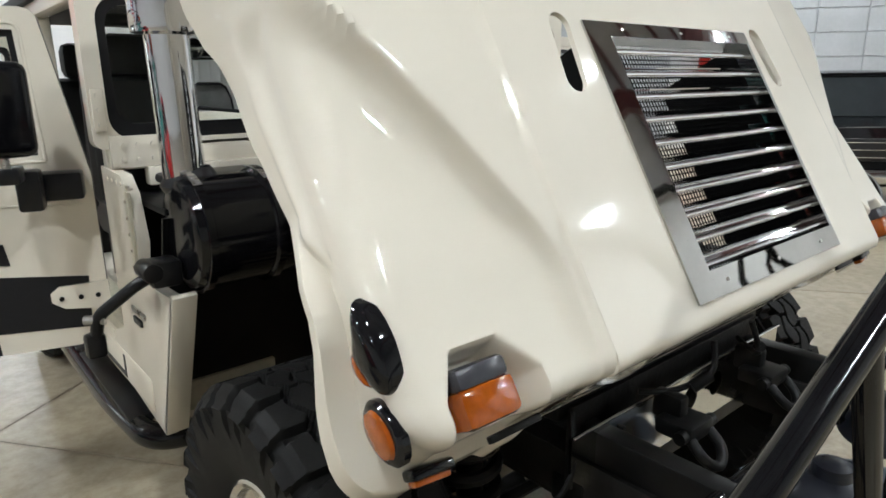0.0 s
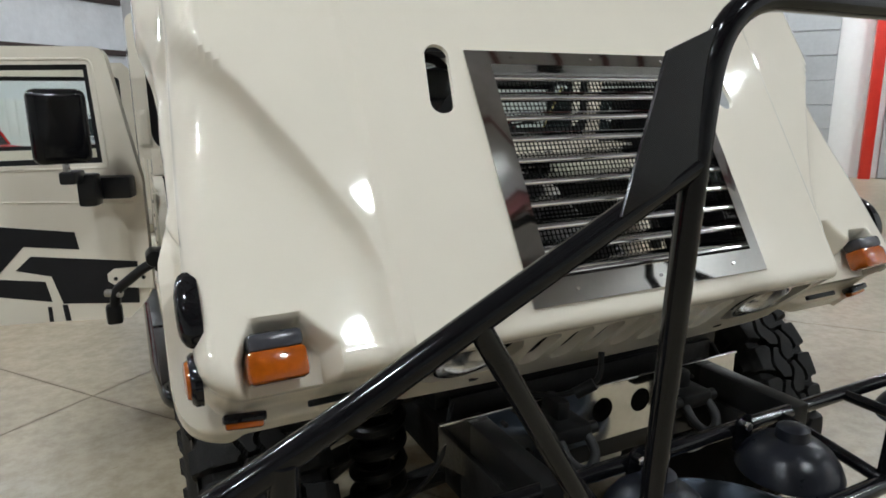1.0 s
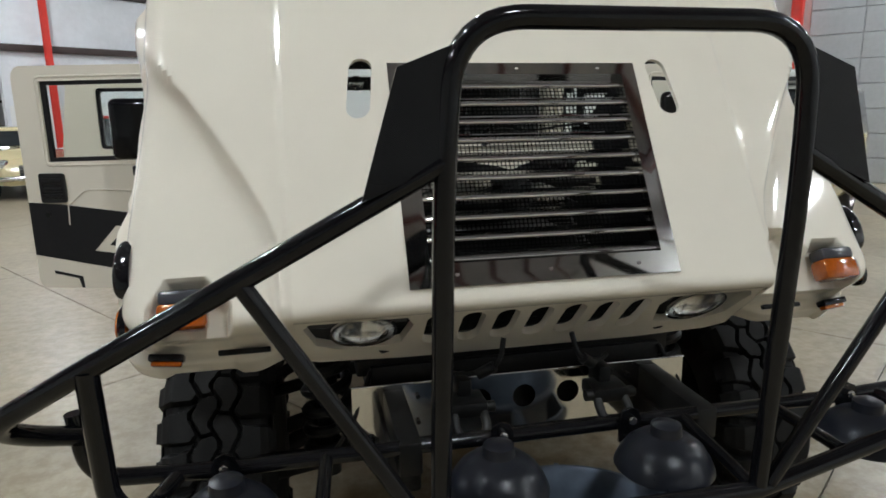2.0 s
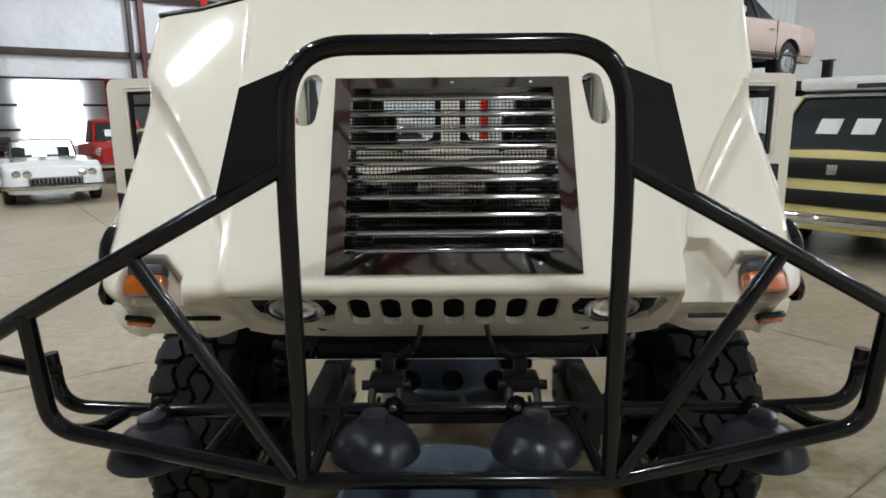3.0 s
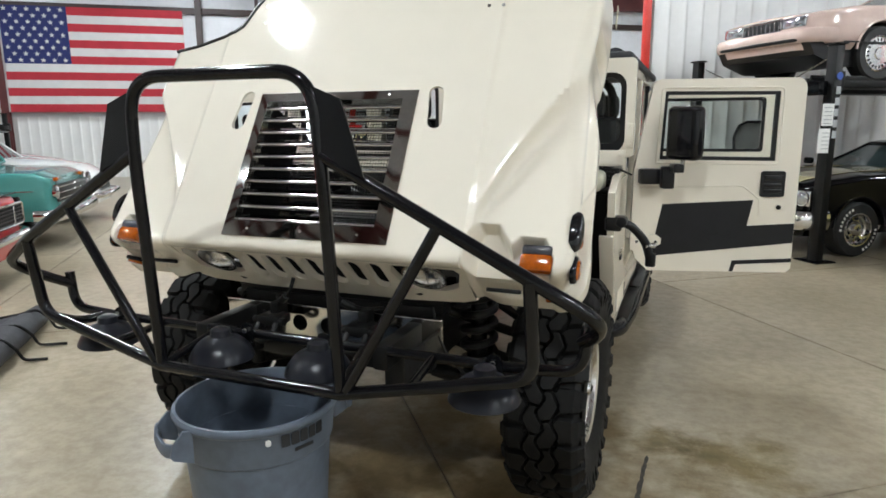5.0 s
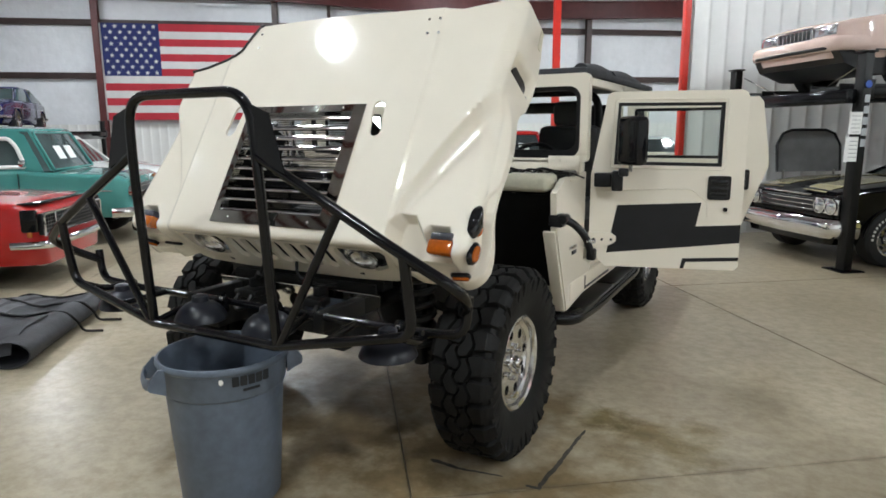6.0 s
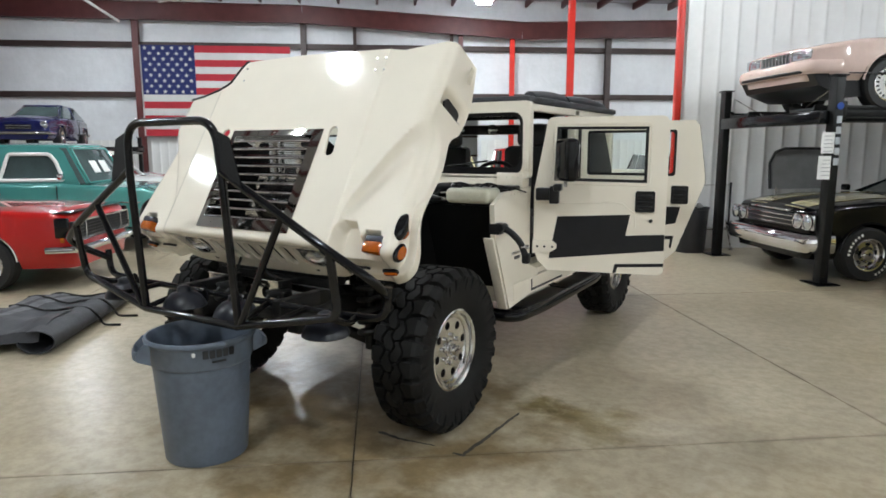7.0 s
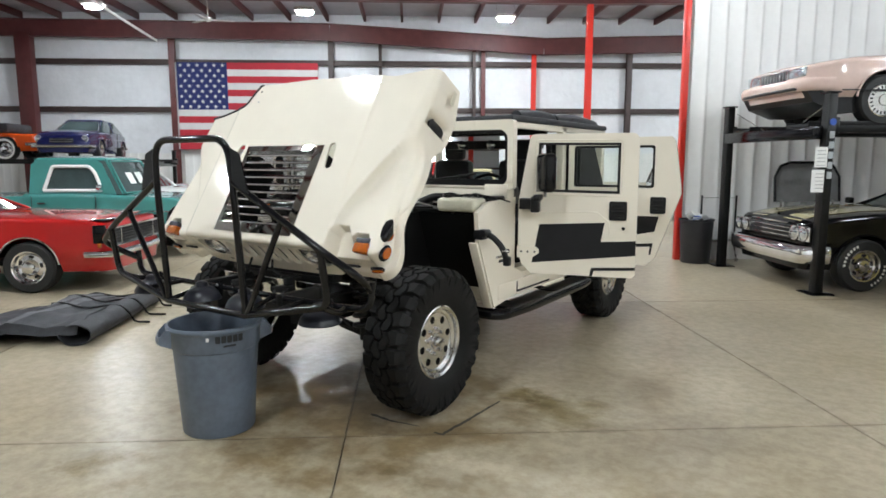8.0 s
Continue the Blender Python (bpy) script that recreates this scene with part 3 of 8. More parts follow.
def wing(side):
    # columns follow the fold, so that it stays a clean line
    na, nb = 36, 76

    def column(j, s):
        xo = side_x(s)
        xc = min(crease_x(s), xo - 0.10)
        if j <= na:
            return lerp(XS, xc, 1 - (1 - j / na) ** 1.25)
        q = (j - na) / nb
        return lerp(xc, xo, 0.55 * q ** 1.3 + 0.45 * (1 - (1 - q) ** 1.3))
    bm = bmesh.new()
    grid = []
    for j in range(na + nb + 1):
        x = column(j, S0)
        sf = S0 if x < XOUT - RC else S0 + RC - math.sqrt(max(0, RC ** 2 - (x - XOUT + RC) ** 2))
        se = 1.0
        for _ in range(4):
            se = rear_s(column(j, se) * side)
        ss = [sf + 0.005 * k for k in range(40)]
        n = 44
        ss += [lerp(ss[-1], se, k / n) for k in range(1, n + 1)]
        col = []
        for s in ss:
            x = column(j, s) if s > sf else x
            ex = side_x(s) - x
            es = s - S0
            if x > XOUT - RC and s < S0 + RC:
                e = RC - math.hypot(x - XOUT + RC, S0 + RC - s)
            else:
                e = min(ex, es)
            e = max(0.0, e)
            r = pw(s, [(0.1, 0.045), (0.5, 0.07), (1.3, 0.06)])
            drop = r - math.sqrt(max(0, r * r - max(0, r - e) ** 2))
            h = wing_h(x, s) - drop
            k = recess(x, s, side)
            h = lerp(h, min(h, -0.125 + 0.15 * (s - S0)), k)
            flare = (0.03 * sstep((s - 0.7) / 0.45) - 0.022) * (x - XS) / (XOUT - XS) if side > 0 else 0.0
            col.append(bm.verts.new(((x + flare) * side, s, h)))
        grid.append(col)
    for a, b in zip(grid, grid[1:]):
        for i in range(len(a) - 1):
            bm.faces.new((a[i], a[i + 1], b[i + 1], b[i]))
    # skirt: down the front edge, round the corner and along the side
    rim = [c[0] for c in grid] + grid[-1][1:]
    lower = []
    nfront = len(grid)
    for j, v in enumerate(rim):
        x, s, h = abs(v.co.x), v.co.y, v.co.z
        side_k = sstep((x - (side_x(s) - 0.09)) / 0.085)
        low = pw(s, [(-0.06, -0.285), (0.0, -0.28), (0.07, -0.248), (0.15, -0.197), (0.2, -0.18), (0.25, -0.182), (0.33, -0.203), (0.43, -0.237), (0.56, -0.27), (0.72, -0.30), (0.78, -0.33)] if s < 0.78 or side < 0
                 else [(0.78, -0.33), (0.83, -0.385), (0.93, -0.405), (1.04, -0.40), (1.27, -0.34)])
        inner = sstep((XS + 0.12 - x) / 0.12)
        # the wheel-arch flange stands proud; the lamps sit in a hollow between it and the top, which closes above them
        proud = 0.042 * (1 - sstep((s - 0.50) / 0.35))
        shut = sstep((s - 0.25) / 0.09)
        prof = []
        for q in (0, 0.06, 0.12, 0.18, 0.24, 0.3, 0.38, 0.46, 0.54, 0.6, 0.64, 0.68, 0.72, 0.78, 0.86, 0.94, 1.0, 1.03):
            low_lip = 0.016 * sstep((q - 0.60) / 0.10) + 0.006 * q - 0.008 * sstep(q / 0.3) * sstep((0.66 - q) / 0.1)
            hollow = proud * sstep((q - 0.60) / 0.13) - 0.006 * sstep(q / 0.12) * sstep((0.64 - q) / 0.06)
            closed = proud * sstep(q / 0.42)
            prof.append((q, low_lip, lerp(hollow, closed, shut) - (0.008 if q > 1 else 0.0)))
        ring = []
        for q, o, os in prof:
            hh = lerp(h, low + 0.015 * (1 - side_k), q)
            px = x + os * side_k
            if side < 0:
                px += pw(s, [(0.25, 0.0), (0.37, -0.03), (0.5, -0.025), (0.65, -0.005), (0.75, 0.025), (0.85, 0.055), (1.0, 0.06)]) * sstep(q / 0.5) * side_k
            if side > 0:
                # scoop of the side intake
                px -= 0.07 * sstep((s - 0.885) / 0.03) * sstep((1.0 - s) / 0.07) * sstep((-hh - 0.10) / 0.05) * sstep((0.375 + hh) / 0.05)
            fwd = 1 - sstep((s - S0) / 0.11)
            ps = s - o * fwd * (1 - inner) - (h - hh) * 0.24 * fwd * (1 - 0.3 * inner)
            ring.append(bm.verts.new((px * side, ps, hh)))
        lower.append(ring)
    for a, b in zip(lower, lower[1:]):
        for i in range(len(a) - 1):
            bm.faces.new((a[i], a[i + 1], b[i + 1], b[i]))
    bmesh.ops.remove_doubles(bm, verts=bm.verts, dist=0.0004)
    bmesh.ops.transform(bm, matrix=HOOD, verts=bm.verts)
    return bm


def mitred_frame(outer, inner):
    """Four flat mitred bars that fall inwards; (half width, half height, low, high) of both edges."""
    bm = bmesh.new()
    loops = []
    for (hw, mid, s0, s1), h in ((outer, 0.001), (outer, 0.006), (inner, 0.022), (inner, -0.02)):
        loops.append([bm.verts.new((x, s, h)) for x, s in ((-hw, s0 - 0.012), (hw, s0 - 0.012), (hw, s1), (-hw, s1))])
    for a, b in zip(loops, loops[1:]):
        for i in range(4):
            bm.faces.new((a[i], a[(i + 1) % 4], b[(i + 1) % 4], b[i]))
    bmesh.ops.transform(bm, matrix=HOOD, verts=bm.verts)
    return bm


def build_hood():
    bm = bmesh.new()
    # flat middle with the grille opening and two hand slots
    ys = [k * 0.08 - 0.02 for k in range(0, 16)]
    right = [(XS, s) for s in ys if s < 1.15] + [(XS, rear_s(XS))]
    rear = [(x, rear_s(x)) for x in (0.5, 0.3, 0.0, -0.3, -0.5, -0.53, -0.56, -0.58, -0.60, -0.62, -0.64)]
    left = [(-XS, s) for s in reversed(ys) if s < rear_s(-XS) - 0.03]
    outline = right + rear + [(-XS, rear_s(-XS))] + left
    grille = rrect(0, 0.328, 0.66, 0.57, 0.01, 2)
    slots = []
    for sx in (-1, 1):
        slots.append([(p[0] - sx * 0.011 * (p[1] - 0.58) / 0.093, p[1]) for p in rrect(sx * 0.455, 0.58, 0.064, 0.187, 0.032, 7)])
    panel(outline, 0.012, HOOD, [grille, *slots], bm=bm)
    # nose roll between the flat and the front face
    prof = [(0.03, 0.0005), (-0.02, 0.0)]
    a0, a1 = Vector((0, -0.02, 0)), None
    p0, p1, p2 = HOOD @ Vector((0, -0.02, 0)), HOOD @ Vector((0, -0.066, 0.0)), FACE @ Vector((0, -0.012, 0))
    path = [HOOD @ Vector((0, 0.0, 0.0)), p0]
    for k in range(1, 9):
        t = k / 8
        path.append(p0 * (1 - t) ** 2 + p1 * 2 * t * (1 - t) + p2 * t * t)
    path.append(FACE @ Vector((0, -0.018, 0)))
    bm2 = bmesh.new()
    xs = [-XS, -0.4, 0, 0.4, XS]
    rows = [[bm2.verts.new((x, p.y, p.z + (0.0006 if 0 < i < len(path) - 1 else 0.0004))) for x in xs] for i, p in enumerate(path)]
    for a, b in zip(rows, rows[1:]):
        for i in range(len(xs) - 1):
            bm2.faces.new((a[i], a[i + 1], b[i + 1], b[i]))
    # rounded ends of the nose, standing proud of the fenders
    for sx in (-1, 1):
        ends = [bm2.verts.new((sx * XS, p.y, p.z)) for p in path]
        ends += [bm2.verts.new(FACE @ Vector((sx * XS, -0.24, 0.0))), bm2.verts.new((sx * XS, -0.42, 1.02)), bm2.verts.new(HOOD @ Vector((sx * XS, 0.10, -0.03))), bm2.verts.new(HOOD @ Vector((sx * XS, 0.10, 0.0)))]
        bm2.faces.new(ends)
    join(bm, bm2)
    # front face with seven slots and the lamp openings
    holes = []
    for k in range(7):
        holes.append(rrect((k - 3) * 0.0965, -0.11, 0.063, 0.175, 0.0315, 6))
    for sx in (-1, 1):
        holes.append([(sx * (0.49 + x), -0.098 + y) for x, y in ((-0.11, -0.075), (-0.07, -0.09), (0.06, -0.09), (0.12, -0.055), (0.15, 0.05), (0.135, 0.075), (-0.115, 0.075), (-0.135, 0.03))])
    low = -0.285
    outl = [(-XS, -0.012), (-XS, low + 0.05), (-0.60, low + 0.02), (-0.36, low), (0.36, low), (0.60, low + 0.02), (XS, low + 0.05), (XS, -0.012)]
    panel(outl, 0.024, FACE, holes, bm=bm)
    lip = [Vector((x, y, 0.0)) for x, y in outl[1:-1]]
    tube([FACE @ (v + Vector((0, 0, -0.012))) for v in lip], 0.013, 8, bm=bm)
    hood = part("hood", bm, M_CREAM, TRUCK, "glossy cream hood tilted up on its front hinge")
    for sx in (-1, 1):
        w = part("fender_top", wing(sx), M_CREAM, hood)
        md = w.modifiers.new("thickness", "SOLIDIFY")
        md.thickness, md.offset = 0.008, -1
    # bolts near the rear edge
    for x, s in ((0.66, 1.04), (0.60, 1.04), (0.71 - 0.06, 1.12), (0.59, 1.12), (-0.48, 1.04), (-0.49, 1.13)):
        p = HOOD @ Vector((x, s, 0))
        part("bolt", cyl(p, p + HN * 0.004, 0.007, 10), M_STEEL_BRUSHED, hood)
    # black edging of the cut for the air stack
    edge = [HOOD @ Vector((x, rear_s(x), 0.0 if x > -XS else wing_h(-x, rear_s(x)))) for x in [-0.50 - 0.02 * k for k in range(26)]]
    part("edging", tube(edge, 0.009, 8), M_PLASTIC, hood, "black rubber edging")
    # intake hollow on the driver's rear corner
    p = HOOD @ axes((1.000, 0.935, -0.265), (0, 1, 0), (0, 0, 1), (1, 0, 0))
    part("side_vent", panel([(-0.032, -0.085), (0.01, -0.10), (0.03, -0.06), (0.032, 0.06), (0.0, 0.085), (-0.032, 0.07)], 0.012, p @ pose(0, 0, 0.0)), M_PLASTIC, hood, "black side intake opening")
    p = HOOD @ axes((1.066, 1.15, -0.26), (0, 1, 0), (0, 0, 1), (1, 0, 0))
    part("emblem_plate", panel(rrect(0, 0, 0.10, 0.035, 0.004), 0.003, p @ pose(0, 0, 0.004)), M_CREAM_IN, hood)
    # hood grille: chrome frame, blades, wire screen
    fr = part("grille_frame", mitred_frame((0.373, 0.328, 0.012, 0.656), (0.318, 0.275, 0.070, 0.608)), M_SMOKE, hood, "polished steel grille frame")
    for sx in (-0.25, 0, 0.25):
        for s in (0.03, 0.63):
            p = HOOD @ Vector((sx, s, 0.012))
            part("screw", cyl(p, p + HN * 0.003, 0.006, 10), M_STEEL_BRUSHED, fr)
    # unseen side panels added to keep the view through the grille dark
    for sx in (-1, 1):
        part("grille_blind", box((sx * 0.345, 0.33, -0.15), (0.012, 0.60, 0.26), 0.003, m=HOOD), M_SCREEN, fr, "black side panel added to darken the grille opening")
    for k in range(10):
        s = 0.085 + 0.0565 * k
        bmb = box((0, 0, 0), (0.64, 0.034, 0.004), 0.0015, m=HOOD @ pose(0, s, -0.006, -34, 0, 0), seg=1)
        p0, p1 = HOOD @ Vector((-0.318, s - 0.014, 0.004)), HOOD @ Vector((0.318, s - 0.014, 0.004))
        cyl(p0, p1, 0.0075, 10, bm=bmb)
        part("blade", bmb, M_CHROME, fr, "chrome louver blade")
    bm = bmesh.new()
    for k in range(53):
        x = -0.32 + 0.64 * k / 52
        box((x, 0.33, -0.032), (0.0022, 0.56, 0.0022), bm=bm)
    for k in range(46):
        s = 0.05 + 0.56 * k / 45
        box((0, s, -0.0345), (0.64, 0.0022, 0.0022), bm=bm)
    bmesh.ops.transform(bm, matrix=HOOD, verts=bm.verts)
    part("screen", bm, M_SCREEN, fr, "black wire screen", raw=True)
    # dark mesh behind the seven slots
    bm = bmesh.new()
    for k in range(75):
        x = -0.36 + 0.72 * k / 74
        box((x, -0.11, -0.045), (0.002, 0.22, 0.002), bm=bm)
    for k in range(24):
        box((0, -0.215 + 0.21 * k / 23, -0.047), (0.72, 0.002, 0.002), bm=bm)
    bmesh.ops.transform(bm, matrix=FACE, verts=bm.verts)
    part("slot_screen", bm, M_SCREEN, hood, "black wire screen", raw=True)
    # lamps
    for sx in (-1, 1):
        hl = part("headlight", revolve([(0.0, -0.06), (0.05, -0.045), (0.078, -0.015), (0.083, -0.004)], 28, FACE @ pose(sx * 0.485, -0.096, 0)), M_REFLECTOR, hood, "round headlight in a dark bucket")
        bm = revolve([(0.0, 0.016), (0.04, 0.013), (0.065, 0.006), (0.082, -0.004)], 28, FACE @ pose(sx * 0.485, -0.096, 0))
        ln = part("lens", bm, M_LENS, hl, "clear fluted lens")
        ln.visible_shadow = False
        bm = box((sx * 0.49, -0.10, -0.075), (0.32, 0.19, 0.01), m=FACE)
        part("bucket", bm, M_BLACK, hl)
        part("trim_ring", revolve([(0.083, -0.012), (0.089, -0.006), (0.089, 0.0), (0.082, 0.0)], 28, FACE @ pose(sx * 0.485, -0.096, 0)), M_CHROME, hl)
        # turn lamp in the corner hollow
        b = HOOD @ pose(sx * 0.922, 0.006, -0.070, 0, 0, 0)
        tl = part("turn_lamp", box((0, 0.030, 0), (0.106, 0.036, 0.062), 0.010, m=b), M_GREYLENS, hood, "turn lamp with dark hood and amber lens")
        part("lens", box((0, -0.016, 0.0), (0.116, 0.064, 0.064), 0.013, m=b), M_AMBER, tl, "amber lens")
        # low marker in the lip
        b = HOOD @ pose(sx * 0.982, -0.094, -0.184, 0, 0, sx * 5)
        ml = part("marker_lamp", box((0, 0.008, 0.0), (0.085, 0.02, 0.038), 0.006, m=b), M_LAMPGREY, hood)
        part("lens", box((0, -0.004, -0.004), (0.075, 0.018, 0.026), 0.006, m=b), M_AMBER, ml, "amber lens")
        # dark slot beside it
        b = HOOD @ pose(sx * 0.79, -0.086, -0.172)
        part("air_slot", box((0, 0, 0), (0.13, 0.014, 0.014), 0.003, m=b), M_BLACK, hood)
        # side lamps: an oval one and a drop-shaped one above it, in the hollow of the fender side
        xl = 1.056 if sx < 0 else 1.034
        b = HOOD @ pose(sx * xl, 0.0, -0.130, -25, 0, 0)
        sl = part("side_lamp", cyl_oval(b, sx, 0.112, 0.084, 0.022), M_LAMPGREY, hood, "oval side lamp in a black bezel")
        part("lens", cyl_oval(b, sx, 0.088, 0.062, 0.030), M_AMBER, sl, "amber lens")
        drop = [(0.202, -0.092), (0.188, -0.078), (0.160, -0.064), (0.128, -0.056), (0.092, -0.058), (0.064, -0.066), (0.050, -0.080), (0.052, -0.096), (0.068, -0.112), (0.090, -0.128), (0.116, -0.136), (0.138, -0.130), (0.156, -0.116), (0.182, -0.106)]
        sl = part("side_lamp", lamp_cap(drop, sx, xl - 0.002, 0.034), M_LAMPGREY, hood, "drop-shaped black side lamp with amber lens")
        part("lens", lamp_cap([(0.132, -0.136), (0.112, -0.143), (0.084, -0.134), (0.066, -0.116), (0.074, -0.104), (0.100, -0.108), (0.126, -0.114)], sx, xl, 0.030), M_AMBER, sl, "amber lens")


def lamp_cap(outline, sx, x0, dx):
    """A domed lamp on the fender side; outline as (s, h) on the hood's side."""
    bm = bmesh.new()
    cs, ch = sum(p[0] for p in outline) / len(outline), sum(p[1] for p in outline) / len(outline)
    loop = [Vector((p[0], p[1], 0)) for p in outline]
    loop = round_path(loop + [loop[0]], 0.01, 2)[:-1]
    rings = []
    for k, q in ((-0.3, 1.0), (0.35, 1.0), (0.62, 0.93), (0.85, 0.74), (0.97, 0.45), (1.0, 0.15)):
        rings.append([bm.verts.new((sx * (x0 + dx * k), lerp(cs, p.x, q), lerp(ch, p.y, q))) for p in loop])
    n = len(loop)
    for a, b in zip(rings, rings[1:]):
        for i in range(n):
            bm.faces.new((a[i], a[(i + 1) % n], b[(i + 1) % n], b[i]))
    bm.faces.new(rings[-1])
    bmesh.ops.transform(bm, matrix=HOOD, verts=bm.verts)
    return bm


def cyl_oval(m, sx, sy, sz, dx, bend=0.0):
    bm = bmesh.new()
    n = 20
    rings = []
    for k, q in ((0.0, 1.0), (0.6, 1.0), (0.9, 0.88), (1.0, 0.6)):
        rings.append([bm.verts.new((sx * dx * k, sy / 2 * q * math.cos(a), sz / 2 * q * math.sin(a) + bend * sz * (0.5 - math.cos(a) ** 2) * q)) for a in (2 * math.pi * i / n for i in range(n))])
    for a, b in zip(rings, rings[1:]):
        for i in range(n):
            bm.faces.new((a[i], a[(i + 1) % n], b[(i + 1) % n], b[i]))
    bm.faces.new(rings[-1])
    bmesh.ops.transform(bm, matrix=m, verts=bm.verts)
    return bm


def build_bumper():
    R = 0.0212
    guard = part("tube_bumper", tube(round_path([(-0.376, -1.055, 0.80), (-0.368, -1.10, 1.55), (-0.35, -1.11, 1.824), (0.35, -1.11, 1.824), (0.368, -1.10, 1.55), (0.376, -1.055, 0.80)], 0.22, 10), R), M_BLACKTUBE, TRUCK, "glossy black tube front bumper")
    part("cross_tube", tube([(-0.376, -1.058, 0.80), (0.376, -1.058, 0.80)], R), M_BLACKTUBE, guard)
    part("rear_tube", tube([(-0.86, -0.80, 0.866), (0.86, -0.80, 0.866)], R * 0.9), M_BLACKTUBE, guard)
    for s in (-1, 1):
        # diagonal that turns back at its end and meets the upturned rear tube
        part("diagonal_tube", tube(round_path([(s * 0.368, -1.10, 1.578), (s * 1.0, -1.065, 1.237), (s * 1.19, -1.02, 1.125), (s * 1.18, -0.91, 1.05), (s * 1.115, -0.80, 0.985)], 0.12, 10), R), M_BLACKTUBE, guard)
        part("rear_upturn", tube(round_path([(s * 1.13, -0.80, 1.04), (s * 1.115, -0.80, 0.88), (s * 0.84, -0.80, 0.866)], 0.16, 10), R * 0.95), M_BLACKTUBE, guard)
        part("lower_tube", tube(round_path([(s * 0.372, -1.058, 0.80), (s * 1.008, -1.02, 0.925), (s * 1.003, -1.065, 1.235)], 0.07, 7), R), M_BLACKTUBE, guard)
        part("brace_tube", tube([(s * 0.40, -1.06, 0.815), (s * 0.736, -1.082, 1.38)], R * 0.85), M_BLACKTUBE, guard)
        part("return_tube", tube(round_path([(s * 0.97, -1.02, 0.915), (s * 0.965, -0.9, 0.86), (s * 0.93, -0.80, 0.866)], 0.06), R * 0.9), M_BLACKTUBE, guard)
        part("stay_tube", tube([(s * 0.36, -1.05, 0.81), (s * 0.33, -0.80, 0.866)], R * 0.75), M_BLACKTUBE, guard)
        part("stay_tube", tube([(s * 0.62, -1.03, 0.855), (s * 0.60, -0.80, 0.866)], R * 0.75), M_BLACKTUBE, guard)
        part("mount_arm", box((s * 0.40, -0.62, 0.84), (0.06, 0.4, 0.09), 0.008), M_BLACK, guard)
        # gusset plate
        out = [(0.366, 1.578), (0.518, 1.512), (0.450, 1.740), (0.352, 1.778)]
        gm = axes((0, -1.116, 0), (s, 0, 0), (0, 0, 1), (0, -1, 0))
        part("gusset", panel(out, 0.006, gm), M_BLACKTUBE, guard, "black gusset plate")
    # four dome lamps hung face down from the rear tube, each on a tab with a bright bolt
    for x, bx in ((-0.815, -0.828), (-0.212, -0.172), (0.212, 0.172), (0.82, 0.828)):
        y, z = (-0.925, 0.852) if abs(x) < 0.5 else (-0.90, 0.832)
        dm = part("dome_lamp", revolve([(0.028, 0.068), (0.036, 0.064), (0.039, 0.040), (0.047, 0.036), (0.070, 0.027), (0.093, 0.008), (0.108, -0.014), (0.117, -0.034), (0.120, -0.044), (0.117, -0.048), (0.109, -0.046), (0.10, -0.02), (0.065, 0.008), (0, 0.016)], 40, pose(x, y, z)), M_DOME, guard, "dark grey rubber dome lamp facing down")
        part("cap", revolve([(0, 0.073), (0.021, 0.072), (0.029, 0.067)], 20, pose(x, y, z)), M_DOME, dm)
        br = panel([(-0.030, -0.05), (0.030, -0.05), (0.029, 0.010), (0.020, 0.034), (0.0, 0.042), (-0.020, 0.034), (-0.029, 0.010)], 0.008, axes((bx, -0.826, 0.874), (1, 0, 0), (0, 0, 1), (0, -1, 0)))
        box((lerp(bx, x, 0.5), -0.865, 0.835), (0.035 + abs(x - bx), 0.09, 0.010), 0.003, bm=br)
        b2 = part("bracket", br, M_BLACKTUBE, dm)
        part("bolt", cyl((bx, -0.842, 0.886), (bx, -0.825, 0.886), 0.0115, 6, bev=0.002), M_ALU, b2, "bright bolt head")


def wave(a):
    """A zigzag with softened corners, once round for each block."""
    f = 4 * abs(a % 1.0 - 0.5) - 1
    return max(-1.0, min(1.0, 1.35 * f))


def tread_depth(x, a):
    """Depth share of the tread's grooves; x across (-1 to 1), a in blocks round the tyre."""
    ax, side = abs(x), 0.5 if x > 0 else 0.0
    # two rows of zigzag blocks in the middle, broad lugs towards the shoulder
    d = abs(x - 0.085 * wave(a)) / 0.034
    d = min(d, abs(ax - 0.38 - 0.075 * wave(a + side + 0.25)) / 0.042)
    lean = pw(ax, [(0.0, 0.22), (0.36, 0.30), (0.44, 0.46), (0.70, 0.50), (1.1, 0.50)])
    f = (a + side + lean) % 1.0 - 0.5
    wide = pw(ax, [(0.0, 0.045), (0.34, 0.045), (0.44, 0.10), (0.7, 0.15), (1.1, 0.20)])
    d = min(d, abs(f) / wide)
    return 1 - sstep((d - 0.62) / 0.38)


